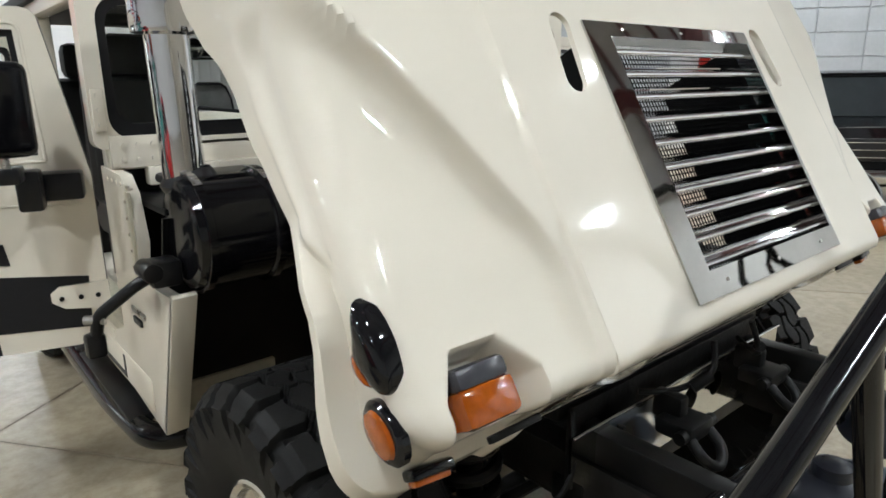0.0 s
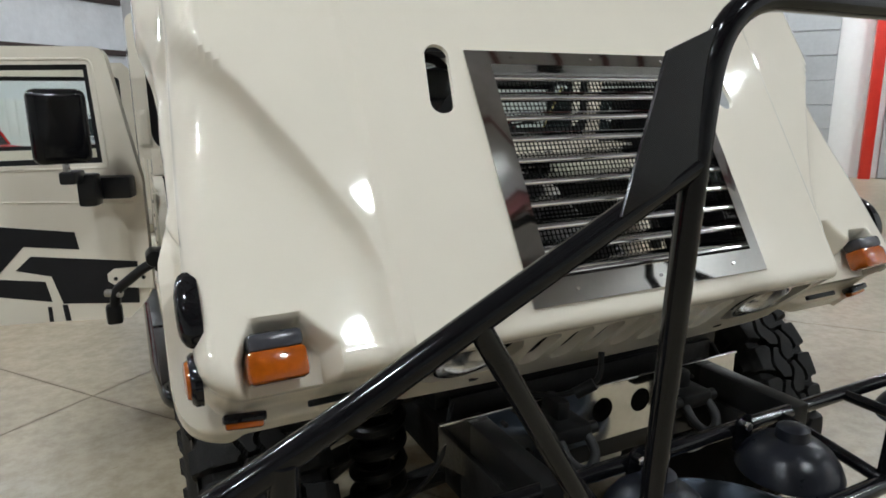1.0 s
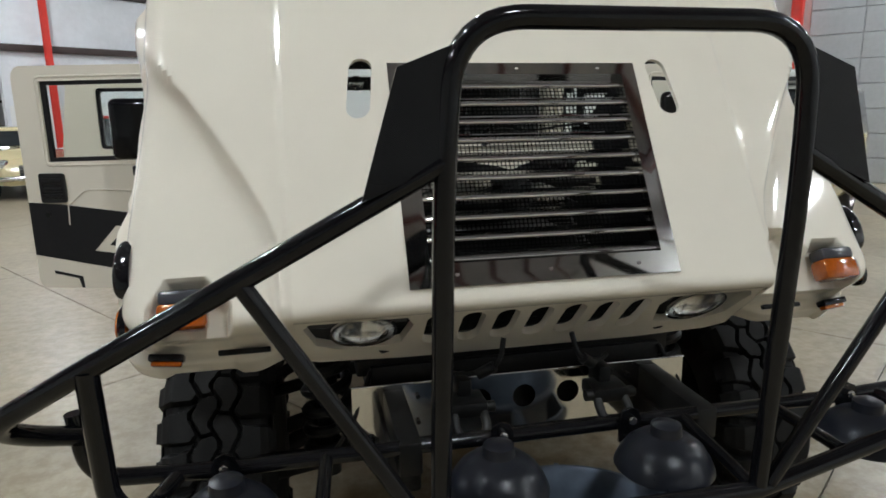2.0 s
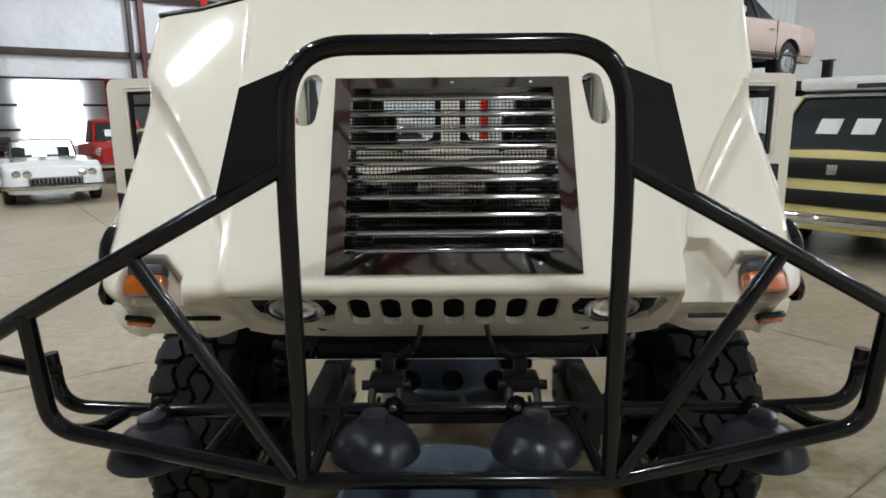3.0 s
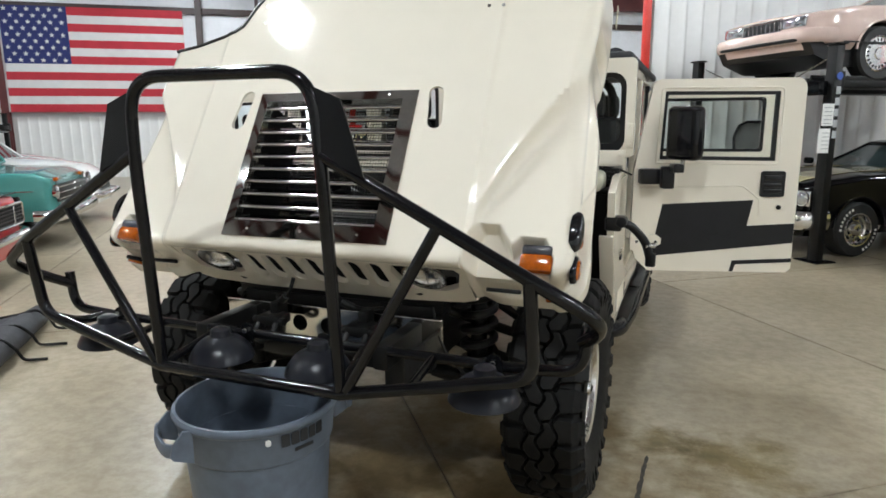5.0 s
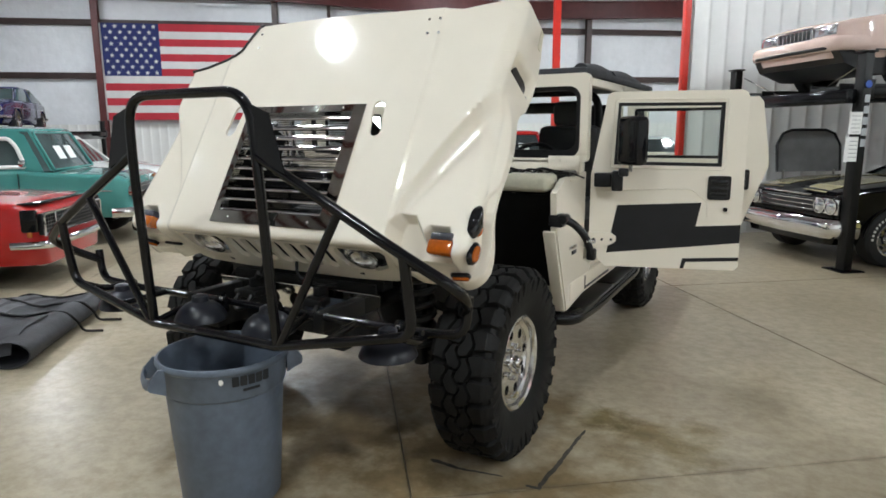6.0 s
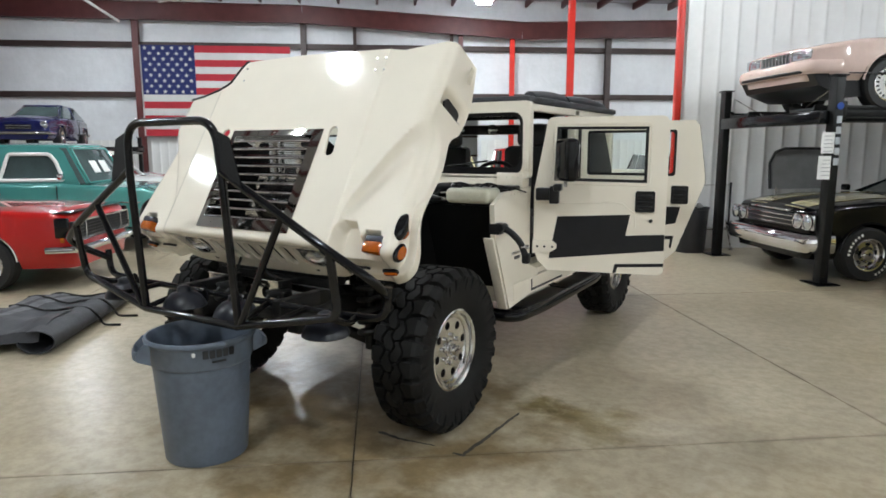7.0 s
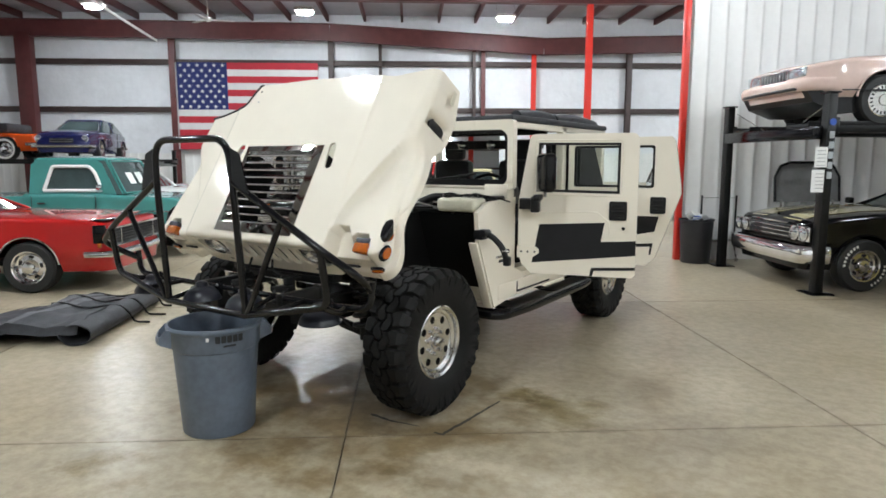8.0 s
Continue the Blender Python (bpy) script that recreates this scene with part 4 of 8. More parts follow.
def tyre_mesh(r=0.495, w=0.312):
    hw = w / 2
    n, rounds, across = 26, 884, 72
    bm = bmesh.new()
    tread = [hw * (-1 + 2 * k / across) for k in range(across + 1)]
    side = [(0.235, 0.62), (0.25, 0.78), (0.30, 0.95), (0.37, 1.0), (0.415, 1.0), (0.445, 1.0)]
    rings = []
    for i in range(rounds):
        th = 2 * math.pi * i / rounds
        a = n * i / rounds
        c, sn = math.cos(th), math.sin(th)
        ring = [(rr, -q * hw) for rr, q in side]
        for x in tread:
            q = x / hw
            edge = max(0.0, abs(q) - 0.80)
            out = r - 0.16 * edge - 0.9 * max(0.0, abs(q) - 0.93) ** 1.5
            dep = tread_depth(q, a) * (0.025 if abs(q) < 0.95 else 0.034)
            ring.append((out - dep, x * (1.015 if abs(q) > 0.9 else 1.0) * (1 - 0.02 * tread_depth(q, a) * (abs(q) > 0.9))))
        ring += [(rr, q * hw) for rr, q in reversed(side)]
        # shoulder lugs running down the sidewall
        lug = []
        for rr, x in ring:
            if 0.40 < rr < 0.46 and abs(x) > hw * 0.99:
                f = (a + (0.5 if x > 0 else 0.0) + 0.52) % 1.0 - 0.5
                x += (0.011 if abs(f) > 0.22 and (rr > 0.43 or int(a + (0.5 if x > 0 else 0.0) + 0.52) % 2) else 0.0) * (1 if x > 0 else -1)
            lug.append((rr, x))
        rings.append([bm.verts.new((rr * c, rr * sn, x)) for rr, x in lug])
    for i in range(rounds):
        p, q = rings[i], rings[(i + 1) % rounds]
        for j in range(len(p) - 1):
            bm.faces.new((p[j], p[j + 1], q[j + 1], q[j]))
    return bm


def rim_mesh():
    bm = revolve([(0.245, -0.12), (0.225, -0.115), (0.215, -0.09), (0.215, 0.10), (0.222, 0.118), (0.238, 0.126), (0.247, 0.122), (0.247, 0.112), (0.236, 0.116)], 48)
    holes = []
    for k in range(8):
        a = 2 * math.pi * k / 8
        c = (0.152 * math.cos(a), 0.152 * math.sin(a))
        holes.append([(c[0] + 0.026 * math.cos(b) * (1.0) , c[1] + 0.026 * math.sin(b)) for b in (2 * math.pi * j / 14 for j in range(14))])
    outline = [(0.216 * math.cos(a), 0.216 * math.sin(a)) for a in (2 * math.pi * j / 48 for j in range(48))]
    hub = [(0.05 * math.cos(a), 0.05 * math.sin(a)) for a in (2 * math.pi * j / 24 for j in range(24))]
    panel(outline, 0.018, pose(0, 0, 0.085), holes + [hub], bm=bm)
    revolve([(0.19, 0.086), (0.205, 0.094), (0.216, 0.098)], 48, bm=bm)
    return bm


def build_wheels():
    ty, rm = tyre_mesh(), rim_mesh()
    finish(ty, 30), finish(rm, 35)
    tme, rme = bpy.data.meshes.new("tyre"), bpy.data.meshes.new("rim")
    ty.to_mesh(tme), rm.to_mesh(rme)
    ty.free(), rm.free()
    tme.materials.append(M_RUBBER), rme.materials.append(M_ALU)
    turn = {(1, 0): 12, (-1, 0): 50, (1, 3.3): 77, (-1, 3.3): 31}
    for (s, y), ph in turn.items():
        m = pose(s * 0.911, y, 0.495) @ axes((0, 0, 0), (0, 1, 0), (0, 0, s), (s, 0, 0)) @ pose(0, 0, 0, 0, 0, ph)
        m.translation = (s * 0.911, y, 0.495)
        wh = new("wheel", rme)
        wh.parent, wh.matrix_basis = TRUCK, m
        tagged(wh, "polished eight-hole alloy wheel with knobbly tyre")
        t = new("tyre", tme)
        t.parent = wh
        tagged(t, "black knobbly mud tyre")
        hb = revolve([(0, 0.128), (0.022, 0.127), (0.03, 0.122), (0.034, 0.112), (0.036, 0.096), (0.050, 0.094), (0.054, 0.088), (0.056, 0.04)], 28)
        hub = part("hub", hb, M_CHROME, wh, "chrome locking hub")
        part("dial", box((0, 0, 0.129), (0.036, 0.008, 0.008), 0.002), M_BLACK, hub)
        part("well", revolve([(0.056, 0.052), (0.112, 0.052), (0.116, 0.066)], 28), M_GREASE, wh, "dark lug well")
        for k in range(8):
            a = 2 * math.pi * (k + 0.5) / 8
            p = (0.084 * math.cos(a), 0.084 * math.sin(a))
            part("lug_nut", cyl((*p, 0.05), (*p, 0.104), 0.0155, 6, bev=0.003), M_CHROME, wh)
        part("brake", cyl((0, 0, -0.1), (0, 0, 0.05), 0.17, 24), M_GREASE, wh)


build_hood()
build_bumper()
build_wheels()


# ---- truck: cab, doors, engine bay, underbody ----
def yz(x):
    """Frame for side panels: own x = truck y, own y = z, thickness towards the middle."""
    s = 1 if x > 0 else -1
    return axes((x, 0, 0), (0, 1, 0), (0, 0, 1), (s, 0, 0))


def beam(p0, p1, w, h):
    """A small bevelled bar between two points."""
    p0, p1 = Vector(p0), Vector(p1)
    d = p1 - p0
    m = Matrix.Translation((p0 + p1) / 2) @ d.to_track_quat("Z", "Y").to_matrix().to_4x4()
    return box((0, 0, 0), (w, h, d.length), min(w, h) * 0.28, m=m)


def build_cab():
    body = part("body", box((0, 2.55, 0.735), (2.06, 3.2, 0.17), 0.02), M_CREAM, TRUCK, "cream aluminium tub with riveted panels")
    # cowl and firewall
    part("firewall", box((0, 0.99, 1.05), (2.04, 0.05, 0.84), 0.006), M_BLACK, body)
    part("cowl", box((0, 0.955, 1.455), (2.10, 0.10, 0.085), 0.008), M_CREAM, body)
    part("cowl_plate", box((0, 0.90, 1.39), (1.9, 0.05, 0.06), 0.006), M_CREAM, body)
    for s in (-1, 1):
        x = s * 1.055
        if s > 0:
            out = [(0.45, 1.33), (0.47, 1.12), (0.70, 0.60), (1.18, 0.66), (1.18, 0.80), (1.02, 0.86), (1.02, 1.42), (0.60, 1.40)]
        else:
            out = [(0.44, 1.11), (0.66, 0.60), (1.18, 0.66), (1.18, 0.80), (1.02, 0.86), (1.02, 1.42), (0.80, 1.41), (0.74, 1.36), (0.70, 1.22), (0.74, 1.10)]
        cp = part("cowl_side", panel(out, 0.035, yz(x)), M_CREAM, body, "cream cowl side panel with slanted front edge")
        # flange and lower lip of the panel
        part("flange", box((s * 1.02, 0.555, 0.86), (0.07, 0.02, 0.56), 0.004, m=Matrix.Translation((0, 0.555, 0.86)) @ pose(0, 0, 0, 24) @ Matrix.Translation((0, -0.555, -0.86))), M_CREAM, cp)
        part("rocker", box((s * 1.035, 1.9, 0.70), (0.05, 2.3, 0.12), 0.01), M_CREAM, body)
        part("nameplate", box((s * 1.06, 0.78, 0.98), (0.008, 0.13, 0.018), 0.002, m=None), M_STEEL_BRUSHED, cp)
        part("nameplate", box((s * 1.06, 0.80, 0.945), (0.008, 0.08, 0.022), 0.002), M_LETTER, cp)
        for k in range(6):
            part("rivet", cyl((s * 1.05, 0.70 + 0.05 * k, 1.385), (s * 1.059, 0.70 + 0.05 * k, 1.385), 0.007, 8), M_CREAM, cp)
        if s < 0:
            st = part("bolt_strip", box((s * 1.058, 0.735, 1.245), (0.012, 0.03, 0.25), 0.003), M_CREAM_IN, cp, "riveted cream edge strip")
            for k in range(5):
                part("rivet", cyl((s * 1.06, 0.735, 1.14 + 0.05 * k), (s * 1.068, 0.735, 1.14 + 0.05 * k), 0.006, 8), M_ALU, st)
        # black wheel-well liner
        out = [(0.20, 0.80), (0.20, 1.30), (1.0, 1.33), (1.0, 0.62), (0.72, 0.62)]
        part("well_liner", panel(out, 0.01, yz(s * 0.46)), M_BLACK, body, "black wheel-well liner")
        bm = bmesh.new()
        q = [(0.46, 0.55, 1.31), (1.02, 0.55, 1.31), (1.02, 0.80, 0.62), (0.46, 0.80, 0.62)]
        f = [bm.verts.new((s * a, b, c)) for a, b, c in q] + [bm.verts.new((s * a, b + 0.012, c)) for a, b, c in q]
        for i in ((0, 1, 2, 3), (7, 6, 5, 4), (0, 4, 5, 1), (1, 5, 6, 2), (2, 6, 7, 3), (3, 7, 4, 0)):
            bm.faces.new([f[k] for k in i])
        part("well_back", bm, M_BLACK, body)
        part("well_shelf", box((s * 0.72, 0.77, 1.325), (0.58, 0.42, 0.02), 0.004), M_BLACK, body)
        part("splash_panel", box((s * 0.85, 0.70, 0.69), (0.38, 0.02, 0.10), 0.004), M_CREAM_IN, body)
        # door frame posts and sill
        part("b_pillar", box((s * 1.0, 2.0, 1.4), (0.07, 0.09, 1.2), 0.012), M_CREAM, body)
        part("c_pillar", box((s * 1.0, 2.98, 1.4), (0.07, 0.08, 1.2), 0.012), M_CREAM, body)
        part("sill", box((s * 0.99, 2.0, 0.83), (0.12, 1.95, 0.05), 0.01), M_CREAM_IN, body)
        arch = [(3.0, 0.72), (3.0, 1.44), (4.45, 1.44), (4.45, 0.80), (3.98, 0.80)]
        arch += [(3.3 + 0.62 * math.cos(a), 0.5 + 0.62 * math.sin(a)) for a in [radians(30 + 9 * k) for k in range(0, 13)]]
        part("quarter_panel", panel(arch, 0.03, yz(s * 1.05)), M_CREAM, body)
        part("roof_rail", box((s * 1.0, 2.0, 1.98), (0.07, 2.0, 0.06), 0.01), M_CREAM, body)
        part("side_curtain", panel([(2.30, 1.42), (2.94, 1.42), (2.92, 1.48), (2.60, 1.93), (2.30, 1.93)], 0.03, yz(s * 1.06)), M_SEAT, body, "black canvas curtain folded at the rear post")
    part("rear_panel", box((0, 4.45, 1.1), (2.08, 0.05, 0.68), 0.01), M_CREAM, body)
    part("bed_floor", box((0, 3.7, 0.95), (2.0, 1.45, 0.03)), M_BLACK, body)
    part("cab_floor", box((0, 1.95, 0.80), (1.85, 1.9, 0.03)), M_BLACK, body)
    part("tunnel", box((0, 2.0, 1.05), (0.62, 1.9, 0.5), 0.03), M_SEAT, body)
    # soft top
    rf = part("soft_top", box((0, 1.98, 2.025), (2.12, 2.05, 0.05), 0.02), M_CANVAS, TRUCK, "black soft top over the cab")
    for q in (-1, 1):
        # rolled side curtains lying along the edges of the top
        for y0, y1, r in ((1.25, 2.15, 0.052), (1.95, 2.95, 0.060)):
            bm = tube(round_path([(q * 0.93, y0, 2.05), (q * 0.91, (y0 + y1) / 2, 2.085), (q * 0.92, y1, 2.045)], 0.3, 6), r, 14)
            for v in bm.verts:
                v.co.z = max(v.co.z, 2.045)
            part("curtain_roll", bm, M_CANVAS, rf, "rolled black side curtain")
    # windshield
    ws = part("windshield_frame", panel(rrect(0, 1.745, 2.18, 0.53, 0.03, 4), 0.06, axes((0, 0.905, 0), (1, 0, 0), (0, 0, 1), (0, -1, 0)),
              [rrect(s * 0.545, 1.72, 0.99, 0.43, 0.075, 6) for s in (-1, 1)]), M_CREAM, TRUCK, "flat cream windshield frame with two panes")
    for s in (-1, 1):
        part("gasket", panel(rrect(s * 0.545, 1.72, 0.99, 0.43, 0.075, 6), 0.02, axes((0, 0.925, 0), (1, 0, 0), (0, 0, 1), (0, -1, 0)), [rrect(s * 0.545, 1.732, 0.93, 0.355, 0.06, 6)]), M_PLASTIC, ws, "black rubber gasket")
        g = part("pane", box((s * 0.545, 0.94, 1.72), (0.96, 0.005, 0.40)), M_GLASS, ws)
        g.visible_shadow = False
        hp = part("hinge_plate", box((s * 0.95, 0.895, 1.47), (0.20, 0.012, 0.10), 0.003), M_CREAM, ws)
        for i in range(4):
            for j in range(2):
                p = (s * (0.88 + 0.045 * i), 0.889, 1.447 + 0.045 * j)
                part("rivet", cyl(p, (p[0], 0.883, p[2]), 0.007, 8), M_CREAM, hp)
        pl = part("pillar_plate", box((s * 1.066, 0.899, 1.60), (0.036, 0.012, 0.13), 0.003), M_CREAM, ws)
        for j in range(3):
            part("rivet", cyl((s * 1.066, 0.893, 1.555 + 0.045 * j), (s * 1.066, 0.886, 1.555 + 0.045 * j), 0.007, 8), M_CREAM, pl)
        part("wiper", tube([(s * 0.25, 0.89, 1.50), (s * 0.45, 0.885, 1.56), (s * 0.78, 0.885, 1.60)], 0.006, 8), M_BLACK, ws)
    # dash, wheel, seats
    part("dashboard", box((0, 1.16, 1.42), (1.9, 0.30, 0.16), 0.04), M_PLASTIC, TRUCK, "black padded dashboard")
    sw = revolve_ring(0.19, 0.016, axes((0.55, 1.40, 1.42), (1, 0, 0), (0, 0.55, 0.84), (0, -0.84, 0.55)))
    sp = part("steering_wheel", sw, M_PLASTIC, TRUCK, "black steering wheel")
    part("column", cyl((0.55, 1.15, 1.32), (0.55, 1.40, 1.42), 0.03, 12), M_PLASTIC, sp)
    part("spoke", box((0.55, 1.40, 1.42), (0.36, 0.02, 0.03), 0.006), M_PLASTIC, sp)
    for s in (-1, 1):
        for y in (1.75, 2.62):
            seat = part("seat", box((s * 0.66, y - 0.08, 1.10), (0.5, 0.52, 0.16), 0.05), M_SEAT, TRUCK, "black vinyl bucket seat")
            part("backrest", box((s * 0.66, y + 0.17, 1.42), (0.48, 0.14, 0.58), 0.055, m=None), M_SEAT, seat)
            part("headrest", box((s * 0.66, y + 0.19, 1.80), (0.27, 0.10, 0.19), 0.045), M_SEAT, seat)
            part("seat_base", box((s * 0.66, y - 0.05, 0.91), (0.42, 0.44, 0.22), 0.01), M_BLACK, seat)
    oc = part("overhead_lamp_bar", box((0.1, 2.35, 1.86), (1.1, 0.10, 0.09), 0.02), M_PLASTIC, TRUCK, "black lamp bar under the soft top")
    for x in (-0.25, 0.1, 0.45):
        part("lens", revolve([(0, 0.02), (0.03, 0.014), (0.05, 0.0)], 18, axes((x, 2.29, 1.86), (1, 0, 0), (0, 0, 1), (0, -1, 0))), M_REFLECTOR, oc, "round clear lamp")
    part("roll_hoop", tube(round_path([(-0.85, 2.12, 0.95), (-0.82, 2.12, 1.97), (0.82, 2.12, 1.97), (0.85, 2.12, 0.95)], 0.15), 0.03, 12), M_BLACK, TRUCK)
    part("rear_mirror", box((0.0, 1.0, 1.86), (0.22, 0.03, 0.06), 0.012), M_PLASTIC, TRUCK)
    # running boards
    for s in (-1, 1):
        rb = part("running_board", tube(round_path([(s * 0.80, 0.76, 0.53), (s * 1.06, 0.78, 0.52), (s * 1.09, 1.2, 0.515), (s * 1.09, 2.4, 0.515), (s * 1.06, 2.62, 0.52), (s * 0.8, 2.66, 0.53)], 0.13, 7), 0.045, 16), M_BLACKTUBE, TRUCK, "black tube running board with step pads")
        for y in (1.3, 2.1):
            part("step_pad", box((s * 1.02, y, 0.548), (0.17, 0.76, 0.03), 0.01), M_PLASTIC, rb)
        for y in (1.1, 1.8, 2.5):
            part("mount", tube([(s * 1.07, y, 0.52), (s * 0.75, y, 0.60)], 0.022, 10), M_BLACK, rb)
        # rubber hood latch strap at the cowl corner
        if s > 0:
            arm = round_path([(1.065, 0.50, 1.185), (1.13, 0.52, 1.165), (1.20, 0.555, 1.085), (1.225, 0.57, 0.99)], 0.06, 5)
        else:
            arm = round_path([(-1.06, 0.50, 1.175), (-1.12, 0.51, 1.15), (-1.215, 0.555, 1.07), (-1.227, 0.57, 0.99)], 0.022, 4)
        lt = part("hood_latch", tube(arm, 0.022 if s > 0 else 0.017, 12), M_PLASTIC, TRUCK, "black rubber hood latch hanging loose")
        part("base", box((s * 1.05, 0.50, 1.175), (0.085, 0.085, 0.075), 0.014), M_PLASTIC, lt)
        part("knuckle", cyl((s * 1.088, 0.455, 1.185), (s * 1.088, 0.545, 1.185), 0.027, 14, bev=0.004), M_PLASTIC, lt)
        part("tip", box((s * 1.228, 0.572, 0.985), (0.052, 0.046, 0.07), 0.012), M_PLASTIC, lt)
        part("hook", cyl((s * 1.20, 0.545, 1.06), (s * 1.245, 0.575, 1.06), 0.014, 10), M_STEEL_BRUSHED, lt)
        # thin black line along the rocker below the door
        part("stripe", box((s * 1.0612, 1.36, 0.668), (0.003, 0.62, 0.016)), M_DECAL, body, "matt black vinyl stripe")
        part("stripe", box((s * 1.0612, 1.058, 0.708), (0.003, 0.016, 0.075)), M_DECAL, body, "matt black vinyl stripe")


def revolve_ring(r, t, m):
    n = 40
    bm = tube([(r * math.cos(2 * math.pi * k / n), r * math.sin(2 * math.pi * k / n), 0) for k in range(n)], t, 10, closed=True)
    bmesh.ops.transform(bm, matrix=m, verts=bm.verts)
    return bm


def build_door(s, hinge, ang, rear):
    """A door swung out; its own x runs from the hinge to the handle, its outer skin faces the truck's nose."""
    a = radians(ang)
    o = Vector((s * hinge[0], hinge[1], 0))
    # own z must point to the nose side on both doors
    zax = Vector((s * math.sin(a), -math.cos(a), 0)) if s > 0 else Vector((-math.sin(a), -math.cos(a), 0))
    m = axes(o, (s * math.cos(a), math.sin(a), 0), (0, 0, 1), zax)
    if rear:
        out = [(0.0, 0.83), (0.70, 0.80), (0.78, 0.88), (0.97, 1.42), (0.965, 1.50), (0.91, 1.86), (0.88, 1.90), (0.03, 1.90), (0.0, 1.87)]
        win = rrect(0.40, 1.65, 0.70, 0.36, 0.02, 2)
    else:
        out = [(0.10, 0.83), (0.86, 0.83), (0.885, 0.855), (0.885, 1.845), (0.878, 1.872), (0.862, 1.892), (0.84, 1.90), (0.125, 1.90), (0.10, 1.893), (0.085, 1.875), (0.0, 1.40), (0.0, 0.98), (0.03, 0.90)]
        win = [(0.135, 1.465), (0.755, 1.455), (0.755, 1.83), (0.15, 1.835)]
    d = part("door", panel(out, 0.045, m, [win]), M_CREAM, TRUCK, "cream rear door standing open" if rear else "cream front door standing open with black stripes")
    # pressed skin step and window frame
    if not rear:
        part("window_seal", panel([(p[0], p[1]) for p in win], 0.02, m @ pose(0, 0, -0.012), [[(0.155, 1.485), (0.735, 1.475), (0.735, 1.812), (0.168, 1.816)]]), M_PLASTIC, d, "black window seal")
        rim = [(0.118, 1.447), (0.772, 1.437), (0.772, 1.85), (0.134, 1.855)]
        part("pressed_rim", tube([m @ v for v in round_path([Vector((x, z, -0.001)) for x, z in rim + rim[:1]], 0.03, 4)], 0.006, 8), M_CREAM, d)
        g = part("pane", box((0.445, 1.645, -0.026), (0.60, 0.36, 0.004), m=m), M_GLASS, d)
    else:
        part("window_seal", panel(win, 0.02, m @ pose(0, 0, -0.012), [rrect(0.40, 1.65, 0.66, 0.32, 0.02, 2)]), M_PLASTIC, d, "black window seal")
        g = part("pane", box((0.40, 1.65, -0.026), (0.67, 0.33, 0.004), m=m), M_GLASS, d)
    g.visible_shadow = False
    # stepped crease line on the skin
    if not rear:
        bm = bmesh.new()
        path = [(0.04, 1.305), (0.55, 1.322), (0.60, 1.315), (0.685, 1.245), (0.69, 1.15)]
        tube([(x, z, 0.0) for x, z in path], 0.0045, 6, bm=bm)
        bmesh.ops.transform(bm, matrix=m, verts=bm.verts)
        part("crease", bm, M_CREAM, d)
    hx, hz = (0.79, 1.325) if rear else (0.748, 1.33)
    hd = part("handle", panel(rrect(hx, hz, 0.128, 0.142, 0.014), 0.010, m @ pose(0, 0, 0.010), [rrect(hx, hz, 0.096, 0.104, 0.01)]), M_PLASTIC, d, "recessed black door handle")
    part("cup", box((hx, hz, 0.003), (0.115, 0.125, 0.004), m=m), M_PLASTIC, hd)
    for dz, gh in ((0.034, 0.026), (-0.008, 0.020), (-0.038, 0.018)):
        part("grip", box((hx, hz + dz, 0.009), (0.094, gh, 0.010), 0.004, m=m), M_PLASTIC, hd)
    if not rear:
        part("lock", cyl(m @ Vector((0.79, 1.20, 0)), m @ Vector((0.79, 1.20, 0.008)), 0.013, 14), M_BLACK, d)
    for z in (1.04,) if rear else (1.0,):
        hg = part("hinge", panel([(-0.005, z - 0.05), (0.13, z - 0.035), (0.165, z - 0.01), (0.165, z + 0.02), (0.14, z + 0.04), (-0.005, z + 0.045)], 0.012, m @ pose(0, 0, 0.014)), M_CREAM, d, "cream strap hinge")
        for x in (0.03, 0.08, 0.135):
            part("bolt", cyl(m @ Vector((x, z, 0.014)), m @ Vector((x, z, 0.019)), 0.008, 8), M_BLACK, hg)
    # black vinyl stripes
    L = m @ pose(0, 0, 0.0025)
    if s > 0 and not rear:
        polys = [[(0.165, 1.215), (0.655, 1.24), (0.63, 1.095), (0.883, 1.11), (0.883, 1.0), (0.11, 0.915)],
                 [(0.565, 0.895), (0.884, 0.912), (0.884, 0.89), (0.585, 0.873), (0.573, 0.832), (0.552, 0.832)]]
    elif s > 0:
        polys = [[(0.40, 1.23), (0.80, 1.23), (0.77, 1.10), (0.40, 1.02)], [(0.40, 0.97), (0.76, 1.0), (0.745, 0.90), (0.73, 0.90), (0.735, 0.97), (0.40, 0.94)]]
    elif not rear:
        polys = [[(0.26, 1.125), (0.27, 1.195), (0.72, 1.25), (0.884, 1.26), (0.884, 1.0), (0.385, 0.915), (0.40, 1.0), (0.58, 1.02), (0.46, 1.145)],
                 [(0.05, 1.065), (0.44, 1.105), (0.50, 1.05), (0.375, 1.02), (0.345, 0.905), (0.06, 0.89)],
                 [(0.39, 0.895), (0.405, 0.895), (0.405, 0.832), (0.39, 0.832)], [(0.33, 0.90), (0.35, 0.90), (0.345, 0.832), (0.325, 0.832)], [(0.66, 0.89), (0.80, 0.92), (0.80, 0.905), (0.68, 0.88), (0.67, 0.832), (0.655, 0.832)]]
    else:
        polys = [[(0.30, 1.20), (0.80, 1.23), (0.77, 1.08), (0.30, 1.02)]]
    for p in polys:
        part("stripe", panel(p, 0.002, L), M_DECAL, d, "matt black vinyl stripe")
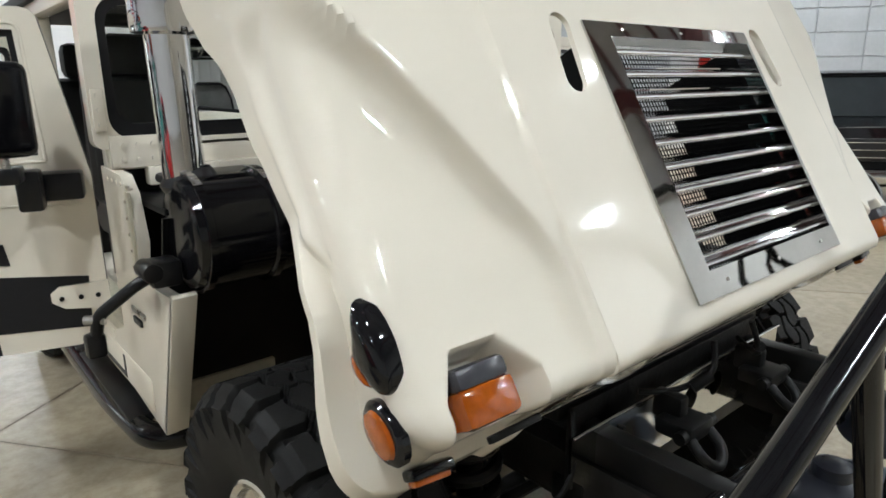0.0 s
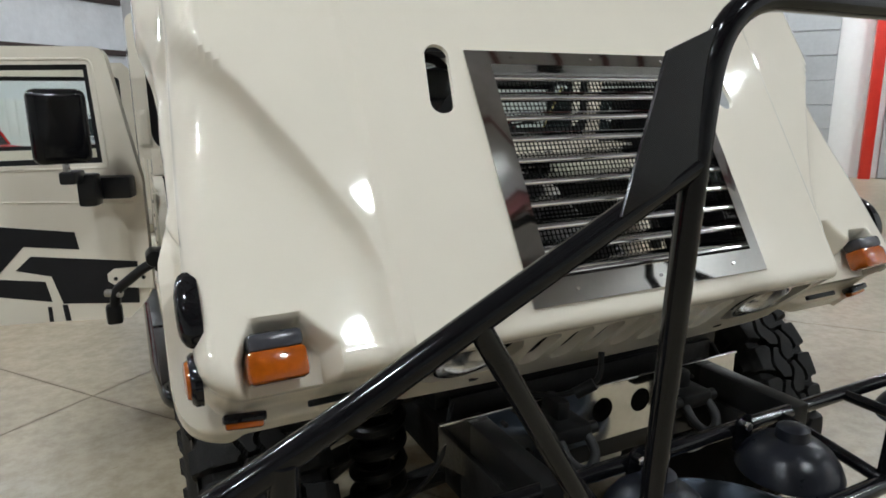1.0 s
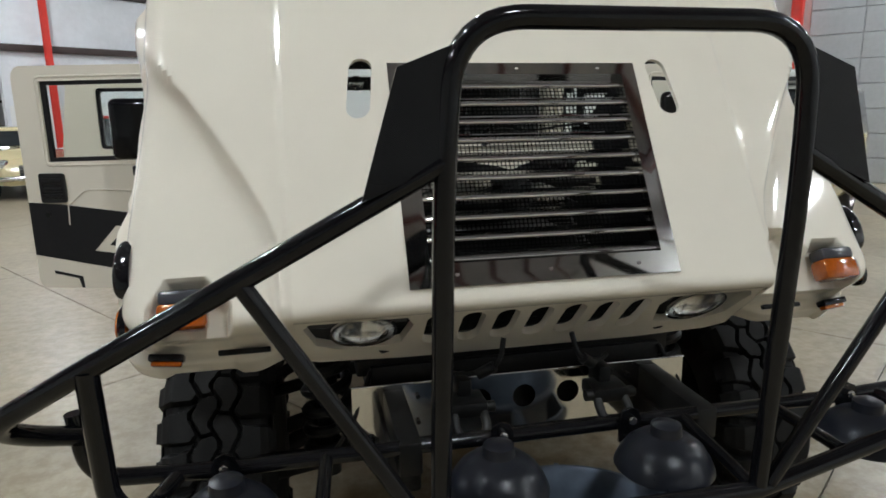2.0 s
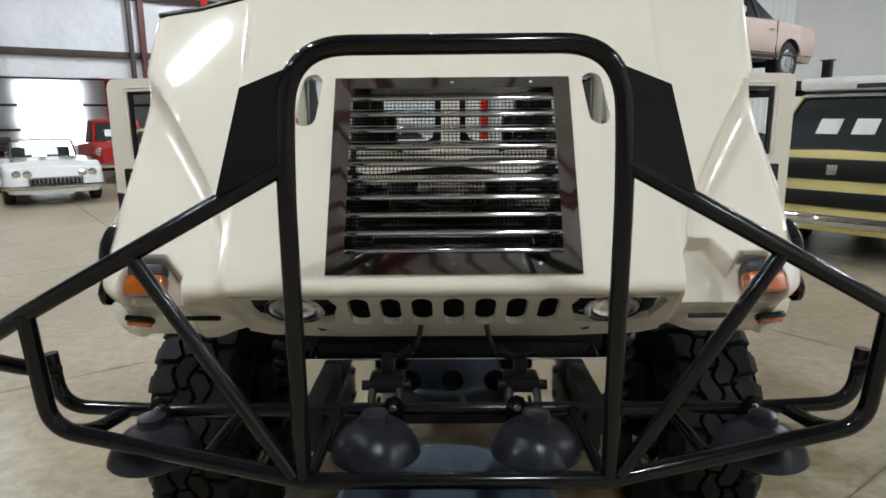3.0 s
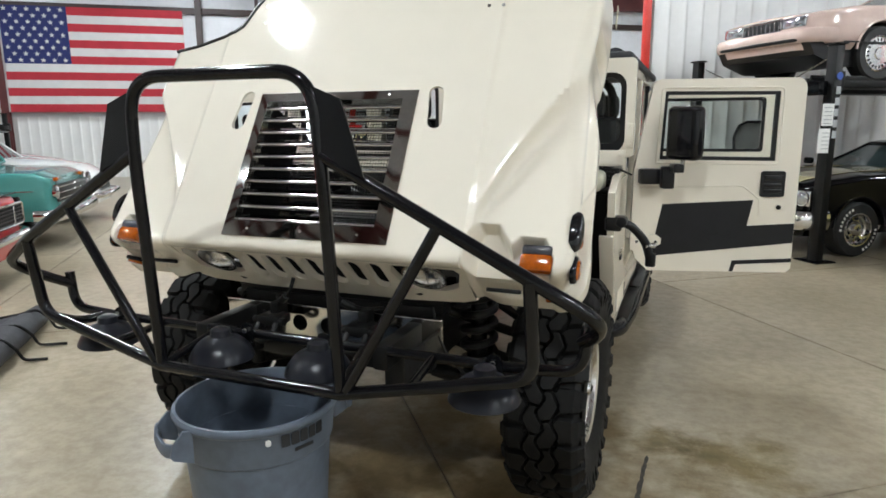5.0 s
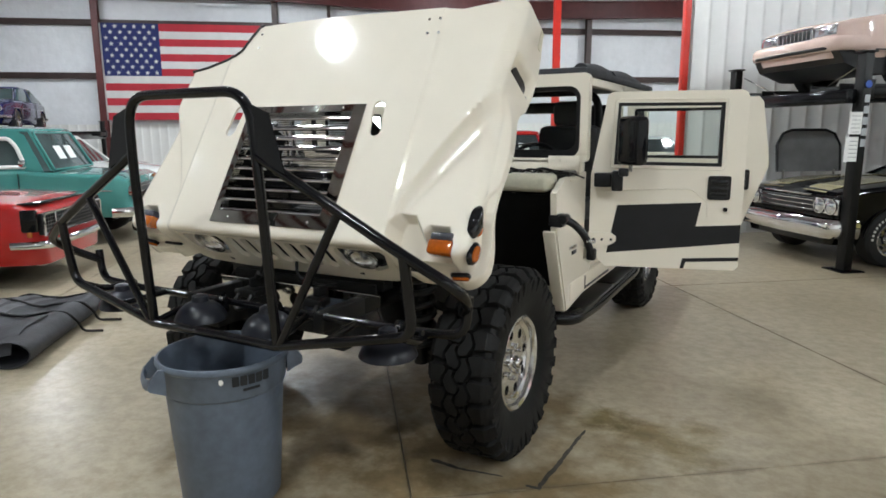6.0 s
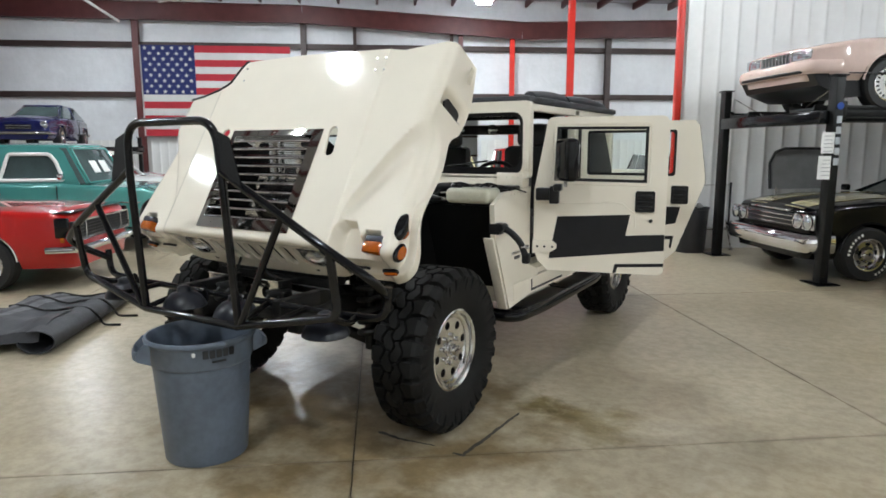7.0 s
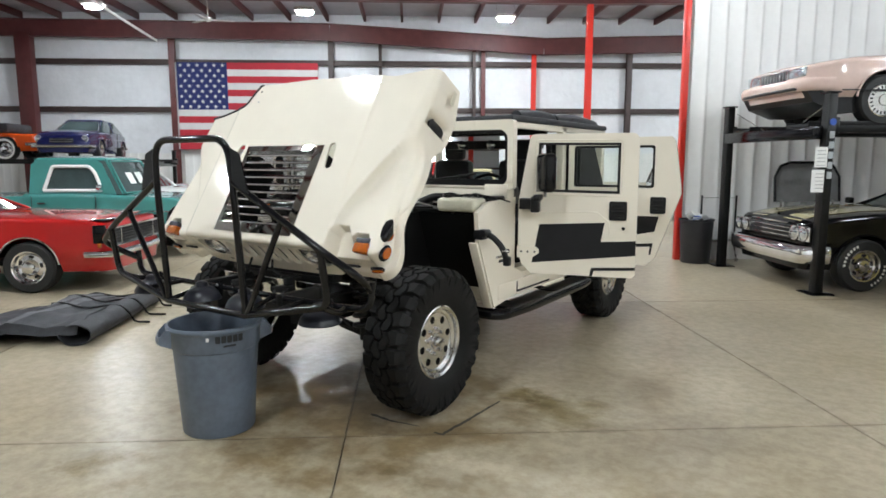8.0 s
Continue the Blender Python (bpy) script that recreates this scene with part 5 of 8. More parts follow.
    if not rear:
        # mirror on its bracket near the hinge
        ar = part("mirror_arm", box((0.085, 1.375, 0.05), (0.13, 0.085, 0.08), 0.01, m=m), M_PLASTIC, d, "black mirror bracket")
        part("arm_block", box((0.155, 1.375, 0.12), (0.065, 0.12, 0.08), 0.01, m=m), M_PLASTIC, ar)
        part("arm_tip", box((0.185, 1.43, 0.19), (0.055, 0.045, 0.11), 0.008, m=m), M_PLASTIC, ar)
        mx, mz, turn, ms = (0.232, 0.135, -56, (0.205, 0.285, 0.085)) if s > 0 else (0.195, 0.22, -30, (0.185, 0.26, 0.075))
        part("stalk", cyl(m @ Vector((mx - 0.005, 1.43, mz)), m @ Vector((mx - 0.005, 1.50, mz)), 0.012, 10), M_STEEL_BRUSHED, ar)
        mm = m @ pose(mx, 1.61, mz, 0, turn, 0)
        mr = part("mirror", box((0, 0, 0), ms, 0.03, m=mm, seg=4), M_BLACKTUBE, d, "black plastic door mirror")
        part("glass", panel(rrect(0, 0, ms[0] - 0.025, ms[1] - 0.04, 0.02), 0.003, mm @ axes((0, 0, -ms[2] / 2), (-1, 0, 0), (0, 1, 0), (0, 0, -1))), M_CHROME, mr)



def build_engine_bay():
    bay = part("engine", box((0, 0.30, 1.08), (0.62, 1.0, 0.36), 0.05), M_GREASE, TRUCK, "dark greasy engine under the raised hood")
    part("radiator", box((0, -0.05, 1.14), (0.80, 0.62, 0.10), 0.01, m=Matrix.Translation((0, -0.05, 1.14)) @ pose(0, 0, 0, 22) @ Matrix.Translation((0, 0.05, -1.14))), M_BLACK, bay)
    for k in range(22):
        y = -0.32 + 0.025 * k
        part("fin", box((0, y, 1.195 + (y + 0.05) * 0.40), (0.76, 0.004, 0.012)), M_GREASE, bay)
    part("fan_shroud", revolve([(0.24, 0), (0.27, 0.02), (0.28, 0.12), (0.27, 0.125), (0.24, 0.03)], 28, pose(0, 0.30, 1.27, 12)), M_BLACK, bay)
    part("intake", box((0, 0.55, 1.34), (0.32, 0.36, 0.10), 0.03), M_STEEL_BRUSHED, bay)
    part("shroud_bar", box((0, -0.36, 1.05), (0.92, 0.04, 0.05), 0.008), M_BLACK, bay)
    random.seed(4)
    for k in range(14):
        x0, x1 = random.uniform(-0.75, 0.75), random.uniform(-0.75, 0.75)
        y0, y1 = random.uniform(0.35, 0.85), random.uniform(0.45, 0.88)
        z0 = random.uniform(1.28, 1.36)
        part("hose", tube(round_path([(x0, y0, z0), ((x0 + x1) / 2, (y0 + y1) / 2 - 0.06, z0 + random.uniform(0.04, 0.12)), (x1, y1, z0 + random.uniform(-0.02, 0.05))], 0.12), random.choice((0.008, 0.012, 0.018)), 8), random.choice((M_GREASE, M_BLACK, M_BLACK, M_STEEL_BRUSHED)), bay)
    part("alternator", cyl((0.36, 0.3, 1.27), (0.36, 0.52, 1.27), 0.09, 20, bev=0.01), M_STEEL_BRUSHED, bay)
    bt = part("coolant_tank", box((0.815, 0.61, 1.375), (0.33, 0.20, 0.10), 0.03, seg=3), M_WHITEP, TRUCK, "yellowed plastic coolant tank")
    part("cap", cyl((0.70, 0.6, 1.42), (0.70, 0.6, 1.445), 0.028, 16), M_BLACK, bt)
    cpz = part("compressor", box((0.83, 0.80, 1.395), (0.20, 0.13, 0.075), 0.012), M_STEEL_BRUSHED, TRUCK, "ribbed grey metal compressor housing")
    for k in range(6):
        part("rib", box((0.755 + 0.03 * k, 0.728, 1.395), (0.010, 0.014, 0.06), 0.002), M_STEEL_BRUSHED, cpz)
    part("clamp", revolve([(0.034, -0.01), (0.038, -0.008), (0.038, 0.008), (0.034, 0.01)], 20, axes((0.60, 0.72, 1.415), (0, 1, 0), (0, 0, 1), (1, 0, 0))), M_ALU, cpz)
    part("intake_hose", tube(round_path([(0.35, 0.70, 1.36), (0.5, 0.70, 1.42), (0.62, 0.72, 1.415), (0.72, 0.74, 1.41)], 0.08), 0.033, 14), M_PLASTIC, cpz)
    for k in range(7):
        x = 0.42 + 0.075 * k
        part("cable", tube(round_path([(x, 0.66, 1.36), (x + 0.05, 0.70, 1.445 + 0.008 * (k % 3)), (x + 0.16, 0.74, 1.43), (x + 0.22, 0.86, 1.39)], 0.06), 0.005 + 0.002 * (k % 3), 6), (M_BLACK, M_GREASE, M_PLASTIC)[k % 3], cpz)
    fb = part("fuse_box", box((0.99, 0.80, 1.375), (0.10, 0.16, 0.12), 0.01), M_PLASTIC, TRUCK)
    for k in range(5):
        part("rib", box((0.99, 0.715, 1.33 + 0.02 * k), (0.08, 0.012, 0.008)), M_PLASTIC, fb)
    # air cleaner drum and chrome stack on the passenger side
    ac = part("air_cleaner", revolve([(0, 0.0), (0.12, 0.0), (0.15, -0.012), (0.158, -0.03), (0.165, -0.03), (0.165, -0.05), (0.158, -0.055), (0.158, -0.22), (0.164, -0.225), (0.164, -0.245), (0.158, -0.25), (0.158, -0.50), (0, -0.52)], 40,
              axes((-1.005, 0.49, 1.27), (0, 1, 0), (0, 0, 1), (-1, 0, 0)) @ pose(0, 0, 0)), M_BLACKTUBE, TRUCK, "black air cleaner drum with clamp bands")
    for xx in (-0.965, -0.77):
        part("clamp_band", revolve([(0.166, -0.012), (0.170, -0.010), (0.170, 0.010), (0.166, 0.012)], 40, axes((xx, 0.49, 1.27), (0, 1, 0), (0, 0, 1), (-1, 0, 0))), M_BLACKTUBE, ac)
        for ang in (62, 74, 86, 98):
            part("latch", box((0, 0, 0.172), (0.024, 0.034, 0.004), 0.001, m=pose(xx, 0.49, 1.27) @ pose(0, 0, 0, ang - 90 + 18, 0, 0)), M_ALU, ac, "bright clamp strap")
    stk = part("snorkel", tube([(-0.945, 0.55, 1.36), (-0.955, 0.55, 1.82)], 0.058, 28), M_CHROME, TRUCK, "chrome air intake stack")
    part("collar", revolve([(0.059, 0.0), (0.086, 0.006), (0.088, 0.02), (0.088, 0.20), (0.07, 0.23), (0.0, 0.24)], 32, pose(-0.955, 0.55, 1.80)), M_CHROME, stk)
    part("boot", revolve([(0.075, -0.02), (0.085, 0.0), (0.07, 0.03), (0.055, 0.05)], 24, pose(-0.93, 0.55, 1.40)), M_PLASTIC, stk)
    part("heat_cover", box((-0.82, 0.62, 1.40), (0.30, 0.28, 0.03), 0.012), M_PLASTIC, TRUCK)


def helix(c, r, h, n, t, seg=16):
    return [(c[0] + r * math.cos(2 * math.pi * k / seg), c[1] + r * math.sin(2 * math.pi * k / seg), c[2] + h * k / (n * seg)) for k in range(n * seg + 1)]


def build_underbody():
    ch = part("chassis", box((0.40, 1.8, 0.74), (0.09, 5.0, 0.13), 0.01), M_GREASE, TRUCK, "black chassis rails and suspension")
    part("rail", box((-0.40, 1.8, 0.74), (0.09, 5.0, 0.13), 0.01), M_GREASE, ch)
    part("skid_plate", box((0, 0.1, 0.63), (0.78, 1.0, 0.03), 0.01), M_GREASE, ch)
    part("gearbox", box((0, 1.4, 0.68), (0.6, 1.6, 0.22), 0.05), M_GREASE, ch)
    part("cross_tube", cyl((-0.5, -0.42, 0.98), (0.5, -0.42, 0.98), 0.035, 14), M_BLACK, ch)
    part("upper_crossmember", box((0, -0.40, 0.95), (1.0, 0.09, 0.09), 0.01), M_BLACK, ch)
    part("lower_crossmember", box((0, -0.44, 0.70), (0.9, 0.10, 0.08), 0.01), M_BLACK, ch)
    # added dark sheet so the plate's holes show no bright floor
    part("dark_backing", box((0, -0.45, 0.83), (0.92, 0.02, 0.22), 0.003), M_GREASE, ch)
    # drilled front plate of polished steel with a bright top edge
    holes = [[(x + 0.036 * math.cos(a), -0.075 + 0.036 * math.sin(a)) for a in (2 * math.pi * k / 20 for k in range(20))] for x in (-0.145, -0.005, 0.135)]
    pm = axes((0, -0.505, 0.90), (1, 0, 0), (0, 0, 1), (0, -1, 0))
    fp = part("front_plate", panel([(-0.52, 0), (-0.52, -0.10), (-0.44, -0.165), (-0.40, -0.17), (0.40, -0.17), (0.44, -0.165), (0.52, -0.10), (0.52, 0)], 0.008, pm, holes), M_PLATE, TRUCK, "polished steel drilled front plate between the rails")
    part("edge", box((0, -0.507, 0.903), (1.04, 0.012, 0.006), 0.002), M_CHROME, fp)
    for s in (-1, 1):
        for dx, dz in ((0.33, -0.04), (0.33, -0.12), (0.25, -0.14)):
            part("bolt", cyl((s * dx, -0.515, 0.90 + dz), (s * dx, -0.505, 0.90 + dz), 0.007, 8), M_BLACK, fp)
        # tow shackles
        sh = part("shackle", box((s * 0.21, -0.60, 0.865), (0.11, 0.10, 0.045), 0.012), M_BLACK, TRUCK, "black tow shackle on the front plate")
        part("pin", cyl((s * 0.21 - 0.075, -0.63, 0.865), (s * 0.21 + 0.075, -0.63, 0.865), 0.016, 12), M_BLACK, sh)
        part("bow", tube(round_path([(s * 0.21 - 0.04, -0.63, 0.865), (s * 0.21 - 0.045, -0.68, 0.82), (s * 0.21, -0.70, 0.79), (s * 0.21 + 0.045, -0.68, 0.82), (s * 0.21 + 0.04, -0.63, 0.865)], 0.03), 0.013, 10), M_BLACK, sh)
        part("lug", box((s * 0.21, -0.56, 0.90), (0.04, 0.08, 0.07), 0.01), M_BLACK, sh)
        # front suspension
        sp = part("coil_spring", tube(helix((s * 0.585, -0.24, 0.56), 0.066, 0.40, 6, 0.02), 0.019, 8), M_BLACK, TRUCK, "black front coil spring over a damper")
        part("damper", cyl((s * 0.585, -0.24, 0.5), (s * 0.585, -0.24, 1.0), 0.035, 14), M_BLACK, sp)
        part("spring_seat", cyl((s * 0.585, -0.24, 0.96), (s * 0.585, -0.24, 1.03), 0.10, 18), M_BLACK, sp)
        for y in (-0.22, 0.18):
            part("lower_arm", tube([(s * 0.36, y, 0.58), (s * 0.80, y * 0.3, 0.42)], 0.035, 10), M_GREASE, ch)
            part("upper_arm", tube([(s * 0.44, y, 0.86), (s * 0.78, y * 0.3, 0.72)], 0.022, 10), M_GREASE, ch)
        part("half_shaft", cyl((s * 0.2, 0, 0.70), (s * 0.80, 0, 0.54), 0.028, 12), M_GREASE, ch)
        part("knuckle", box((s * 0.78, 0, 0.56), (0.10, 0.16, 0.36), 0.03), M_GREASE, ch)
        part("tie_rod", tube([(s * 0.1, -0.28, 0.60), (s * 0.78, -0.20, 0.55)], 0.018, 8), M_GREASE, ch)
        part("rear_arm", tube([(s * 0.4, 3.1, 0.62), (s * 0.82, 3.3, 0.45)], 0.035, 10), M_GREASE, ch)
        part("hood_strut", tube([(s * 0.46, -0.40, 0.98), (s * 0.42, -0.50, 1.03)], 0.03, 10), M_BLACK, ch)
        part("brake_line", tube(round_path([(s * 0.46, -0.46, 0.93), (s * 0.52, -0.52, 0.80), (s * 0.60, -0.4, 0.62)], 0.1), 0.007, 6), M_BLACK, ch)
        # lamp leads from the slots down to the shackles
        part("lamp_lead", tube(round_path([(s * 0.10, -0.60, 1.05), (s * 0.115, -0.62, 0.98), (s * 0.20, -0.56, 0.93), (s * 0.26, -0.50, 0.93)], 0.05), 0.008, 8), M_BLACK, ch)
        part("plug", cyl((s * 0.13, -0.615, 0.975), (s * 0.17, -0.59, 0.945), 0.016, 10), M_BLACK, ch)
    part("front_diff", revolve([(0, 0.16), (0.08, 0.14), (0.13, 0.05), (0.13, -0.05), (0.08, -0.14), (0, -0.16)], 20, pose(0, 0, 0.68, 90)), M_GREASE, ch)
    part("rear_diff", box((0, 3.3, 0.68), (0.3, 0.3, 0.26), 0.06), M_GREASE, ch)


build_cab()
for side in (1, -1):
    build_door(side, (1.09, 1.005), 15.2, False)
    build_door(side, (1.075, 2.0), 4.8, True)
build_engine_bay()
build_underbody()


# ---- things on the floor round the truck ----
def build_bucket():
    t = thing("trash_can", pose(-0.025, -0.975, 0), "grey-blue round plastic trash can, open and empty", "trash can")
    prof = [(0, 0.0), (0.205, 0.0), (0.216, 0.003), (0.221, 0.012), (0.256, 0.53), (0.257, 0.545), (0.265, 0.551), (0.268, 0.558), (0.277, 0.662), (0.281, 0.668), (0.288, 0.672), (0.292, 0.681), (0.291, 0.692), (0.285, 0.70), (0.276, 0.70), (0.270, 0.692), (0.264, 0.62), (0.215, 0.035), (0.0, 0.03)]
    part("shell", revolve(prof, 72), M_BUCKET, t)
    for a in (238, 58):
        m = pose(0, 0, 0, 0, 0, a)
        bm = bmesh.new()
        # two sloping cheeks and the grip bar that joins them, open above and below
        for q in (-1, 1):
            pm = m @ axes((0, q * 0.098 + 0.006, 0), (1, 0, 0), (0, 0, 1), (0, -1, 0))
            panel([(0.262, 0.685), (0.290, 0.69), (0.328, 0.648), (0.334, 0.612), (0.326, 0.60), (0.262, 0.572)], 0.012, pm, bm=bm)
        bar = tube(round_path([m @ Vector(v) for v in ((0.322, -0.102, 0.622), (0.338, -0.05, 0.616), (0.338, 0.05, 0.616), (0.322, 0.102, 0.622))], 0.05, 4), 0.011, 10)
        for v in bar.verts:
            v.co.z = 0.618 + (v.co.z - 0.618) * 2.3
        join(bm, bar)
        part("handle", bm, M_BUCKET, t, "moulded side handle")
    # maker's mark as plain dark bars round the upper band
    for k in range(5):
        a = radians(-34 + 7.1 * k)
        m = Matrix.Rotation(a, 4, "Z") @ axes((0.2795, 0, 0.64), (0, 1, 0), (0.05, 0, 1), (1, 0, -0.05))
        part("mark_bar", panel(rrect(0, 0, 0.029, 0.044, 0.004, 2), 0.002, m), M_LETTER, t, "dark bar of the maker's mark")
    a = radians(-20)
    part("mark_line", panel(rrect(0, 0, 0.075, 0.012, 0.002, 1), 0.002, Matrix.Rotation(a, 4, "Z") @ axes((0.2775, 0, 0.598), (0, 1, 0), (0.05, 0, 1), (1, 0, -0.05))), M_LETTER, t)
    a = radians(-46)
    part("label_scrap", panel([(-0.009, -0.006), (-0.002, -0.013), (0.008, -0.009), (0.010, 0.004), (0.003, 0.012), (-0.008, 0.009)], 0.002, Matrix.Rotation(a, 4, "Z") @ axes((0.2795, 0, 0.645), (0, 1, 0), (0.05, 0, 1), (1, 0, -0.05))), M_PAPER, t)


def build_mat():
    """Folded canvas top, rolled along its near edge, with webbing straps."""
    t = thing("folded_canvas", pose(-3.72, -0.22, 0, 0, 0, 127), "dark grey folded canvas soft top lying on the floor", "canvas")

    def top(x, y):
        n1 = noise.noise(Vector((x * 1.6, y * 2.2, 0.3)))
        n2 = noise.noise(Vector((x * 4.2 + 2, y * 5.5, 1.3)))
        crease = abs(noise.noise(Vector((x * 2.1 + y * 1.4, y * 2.4 - x, 3.1))))
        base = pw(y, [(-0.64, 0.215), (-0.5, 0.20), (-0.34, 0.165), (-0.12, 0.225), (0.0, 0.235), (0.14, 0.15), (0.26, 0.07), (0.45, 0.05), (0.8, 0.03)])
        taper = pw(x, [(-0.92, 0.85), (-0.6, 1.0), (0.3, 0.95), (0.8, 0.72), (1.05, 0.35)])
        return max(0.008, base * taper + 0.035 * n1 + 0.02 * n2 - 0.05 * max(0, 0.16 - crease))

    def cloth(x0, x1, y0, y1, up, nx, ny, ragged=0.03):
        bm = bmesh.new()
        rows = []
        for i in range(nx + 1):
            x = lerp(x0, x1, i / nx)
            row = []
            for j in range(ny + 1):
                lo = y0(x) if callable(y0) else y0
                hi = y1(x) if callable(y1) else y1
                y = lerp(lo, hi, j / ny)
                z = top(x, y) + up
                if ragged:
                    if j == ny:
                        z = 0.004
                    if i in (0, nx):
                        z *= 0.55
                row.append(bm.verts.new((x + ragged * noise.noise(Vector((y * 3, i * 0.05, 7))), y + ragged * noise.noise(Vector((x * 3, 2, j * 0.05))), z)))
            rows.append(row)
        for a, b in zip(rows, rows[1:]):
            for j in range(ny):
                bm.faces.new((a[j], a[j + 1], b[j + 1], b[j]))
        return bm
    fold = part("upper_fold", cloth(-0.90, 1.05, -0.64, lambda x: 0.34 + 0.12 * math.sin(x * 3), 0.0, 56, 34), M_CANVAS, t)
    flat = part("lower_fold", cloth(-1.15, 0.75, 0.2, lambda x: 0.82 + 0.08 * math.sin(x * 4 + 1), -0.015, 40, 18), M_CANVAS, t)
    for o in (fold, flat):
        md = o.modifiers.new("thickness", "SOLIDIFY")
        md.thickness, md.offset = 0.008, -1
    # open roll along the near edge
    bm = bmesh.new()
    rings = []
    for k in range(31):
        x = -0.93 + 1.93 * k / 30
        rx = pw(x, [(-0.93, 0.155), (-0.5, 0.14), (0.4, 0.125), (1.0, 0.09)])
        rz = pw(x, [(-0.93, 0.10), (-0.5, 0.105), (0.4, 0.10), (1.0, 0.075)])
        ring = []
        for j in range(25):
            a = radians(-30 + 300 * j / 24)
            w = 1 + 0.06 * noise.noise(Vector((x * 3, math.cos(a) * 1.5, math.sin(a) * 1.5)))
            ring.append(bm.verts.new((x, -0.64 - rx * math.sin(a) * w, rz + rz * math.cos(a) * w + 0.004)))
        rings.append(ring)
    for a, b in zip(rings, rings[1:]):
        for j in range(24):
            bm.faces.new((a[j], a[j + 1], b[j + 1], b[j]))
    ro = part("rolled_edge", bm, M_CANVAS, t, "open-ended roll of the canvas")
    md = ro.modifiers.new("thickness", "SOLIDIFY")
    md.thickness, md.offset = 0.010, -1
    # two lighter bands along the ridge, and a dark seam between
    part("band", cloth(-0.88, 0.86, lambda x: -0.20 - 0.16 * x, lambda x: -0.12 - 0.16 * x, 0.007, 50, 4, 0), M_GREYWEB, t, "lighter grey band")
    part("band", cloth(-0.55, 0.92, lambda x: -0.06 - 0.16 * x, lambda x: 0.02 - 0.16 * x, 0.007, 50, 4, 0), M_GREYWEB, t, "lighter grey band")
    for x, y1 in ((-0.12, -0.98), (0.22, -1.02), (0.66, -0.93)):
        path = [(x + 0.12 - 0.1 * k, lerp(0.05, -0.6, k / 6), top(x + 0.12 - 0.1 * k * 0.2, lerp(0.05, -0.6, k / 6)) + 0.012) for k in range(7)]
        path = [(x + 0.02 * (6 - k), p[1], p[2]) for k, p in enumerate(path)]
        path += [(x, -0.72, 0.20), (x + 0.02, -0.80, 0.11), (x + 0.03, -0.83, 0.02), (x + 0.05, y1, 0.012)]
        part("strap", tube(round_path(path, 0.04, 3), 0.012, 6), M_BLACK, t, "black webbing strap")


def build_floor_marks():
    """Dark rubber scuffs round the front wheel: an uneven strip along each path, thick at its end."""
    rnd = random.Random(5)
    for pts, w0, w1 in (([(1.272, 0.41), (1.262, 0.05), (1.246, -0.275)], 0.008, 0.016), ([(1.262, -0.285), (1.185, -0.292)], 0.015, 0.009), ([(0.66, -0.285), (0.84, -0.30), (1.06, -0.268)], 0.016, 0.005)):
        bm = bmesh.new()
        rows = []
        steps = 26
        for i in range(steps + 1):
            q = i / steps * (len(pts) - 1)
            k = min(int(q), len(pts) - 2)
            a, b = Vector(pts[k]), Vector(pts[k + 1])
            c = a.lerp(b, q - k)
            d = (b - a).normalized()
            side = Vector((-d.y, d.x))
            w = lerp(w0, w1, i / steps) * rnd.uniform(0.75, 1.15) * (0.35 if i in (0, steps) else 1)
            j = rnd.uniform(-0.003, 0.003)
            rows.append([bm.verts.new((*(c + side * (f * w + j)), 0.0016)) for f in (1, -1)])
        for r0, r1 in zip(rows, rows[1:]):
            bm.faces.new((r0[0], r1[0], r1[1], r0[1]))
        tagged(part("scuff_mark", bm, M_SCUFF), "dark rubber scuff on the concrete", "", "", "structure")


build_bucket()
build_mat()
build_floor_marks()


# ---- other vehicles ----
M_WIN = mat("dark_car_glass", (0.025, 0.03, 0.032), 0.04, var=0.1, spec=0.6)
# M_WIN made paler: reflected light put into the glass colour
M_WINSHEEN = mat("car_glass_sheen", (0.055, 0.08, 0.08), 0.04, var=0.25, scale=2.5, spec=0.6)
M_TYRE2 = mat("plain_tyre", (0.016, 0.016, 0.016), 0.6, var=0.2, scale=9)
M_WHITEWALL = mat("whitewall", (0.75, 0.74, 0.7), 0.6, var=0.06)
M_LIGHTGLASS = mat("lamp_glass", (0.6, 0.63, 0.66), 0.08, metal=0.85, var=0.2, scale=30)
M_UNDER = mat("underbody_black", (0.008, 0.008, 0.008), 0.7, var=0.3)
M_GRILLE = mat("grille_black", (0.012, 0.012, 0.013), 0.35, var=0.2)
M_GRILLEBAR = mat("grey_grille_bar", (0.10, 0.10, 0.105), 0.35, metal=0.6, var=0.2)


def interp(x, pts):
    for (a, fa), (b, fb) in zip(pts, pts[1:]):
        if x <= b:
            return lerp(fa, fb, (x - a) / (b - a)) if x > a else fa
    return pts[-1][1]


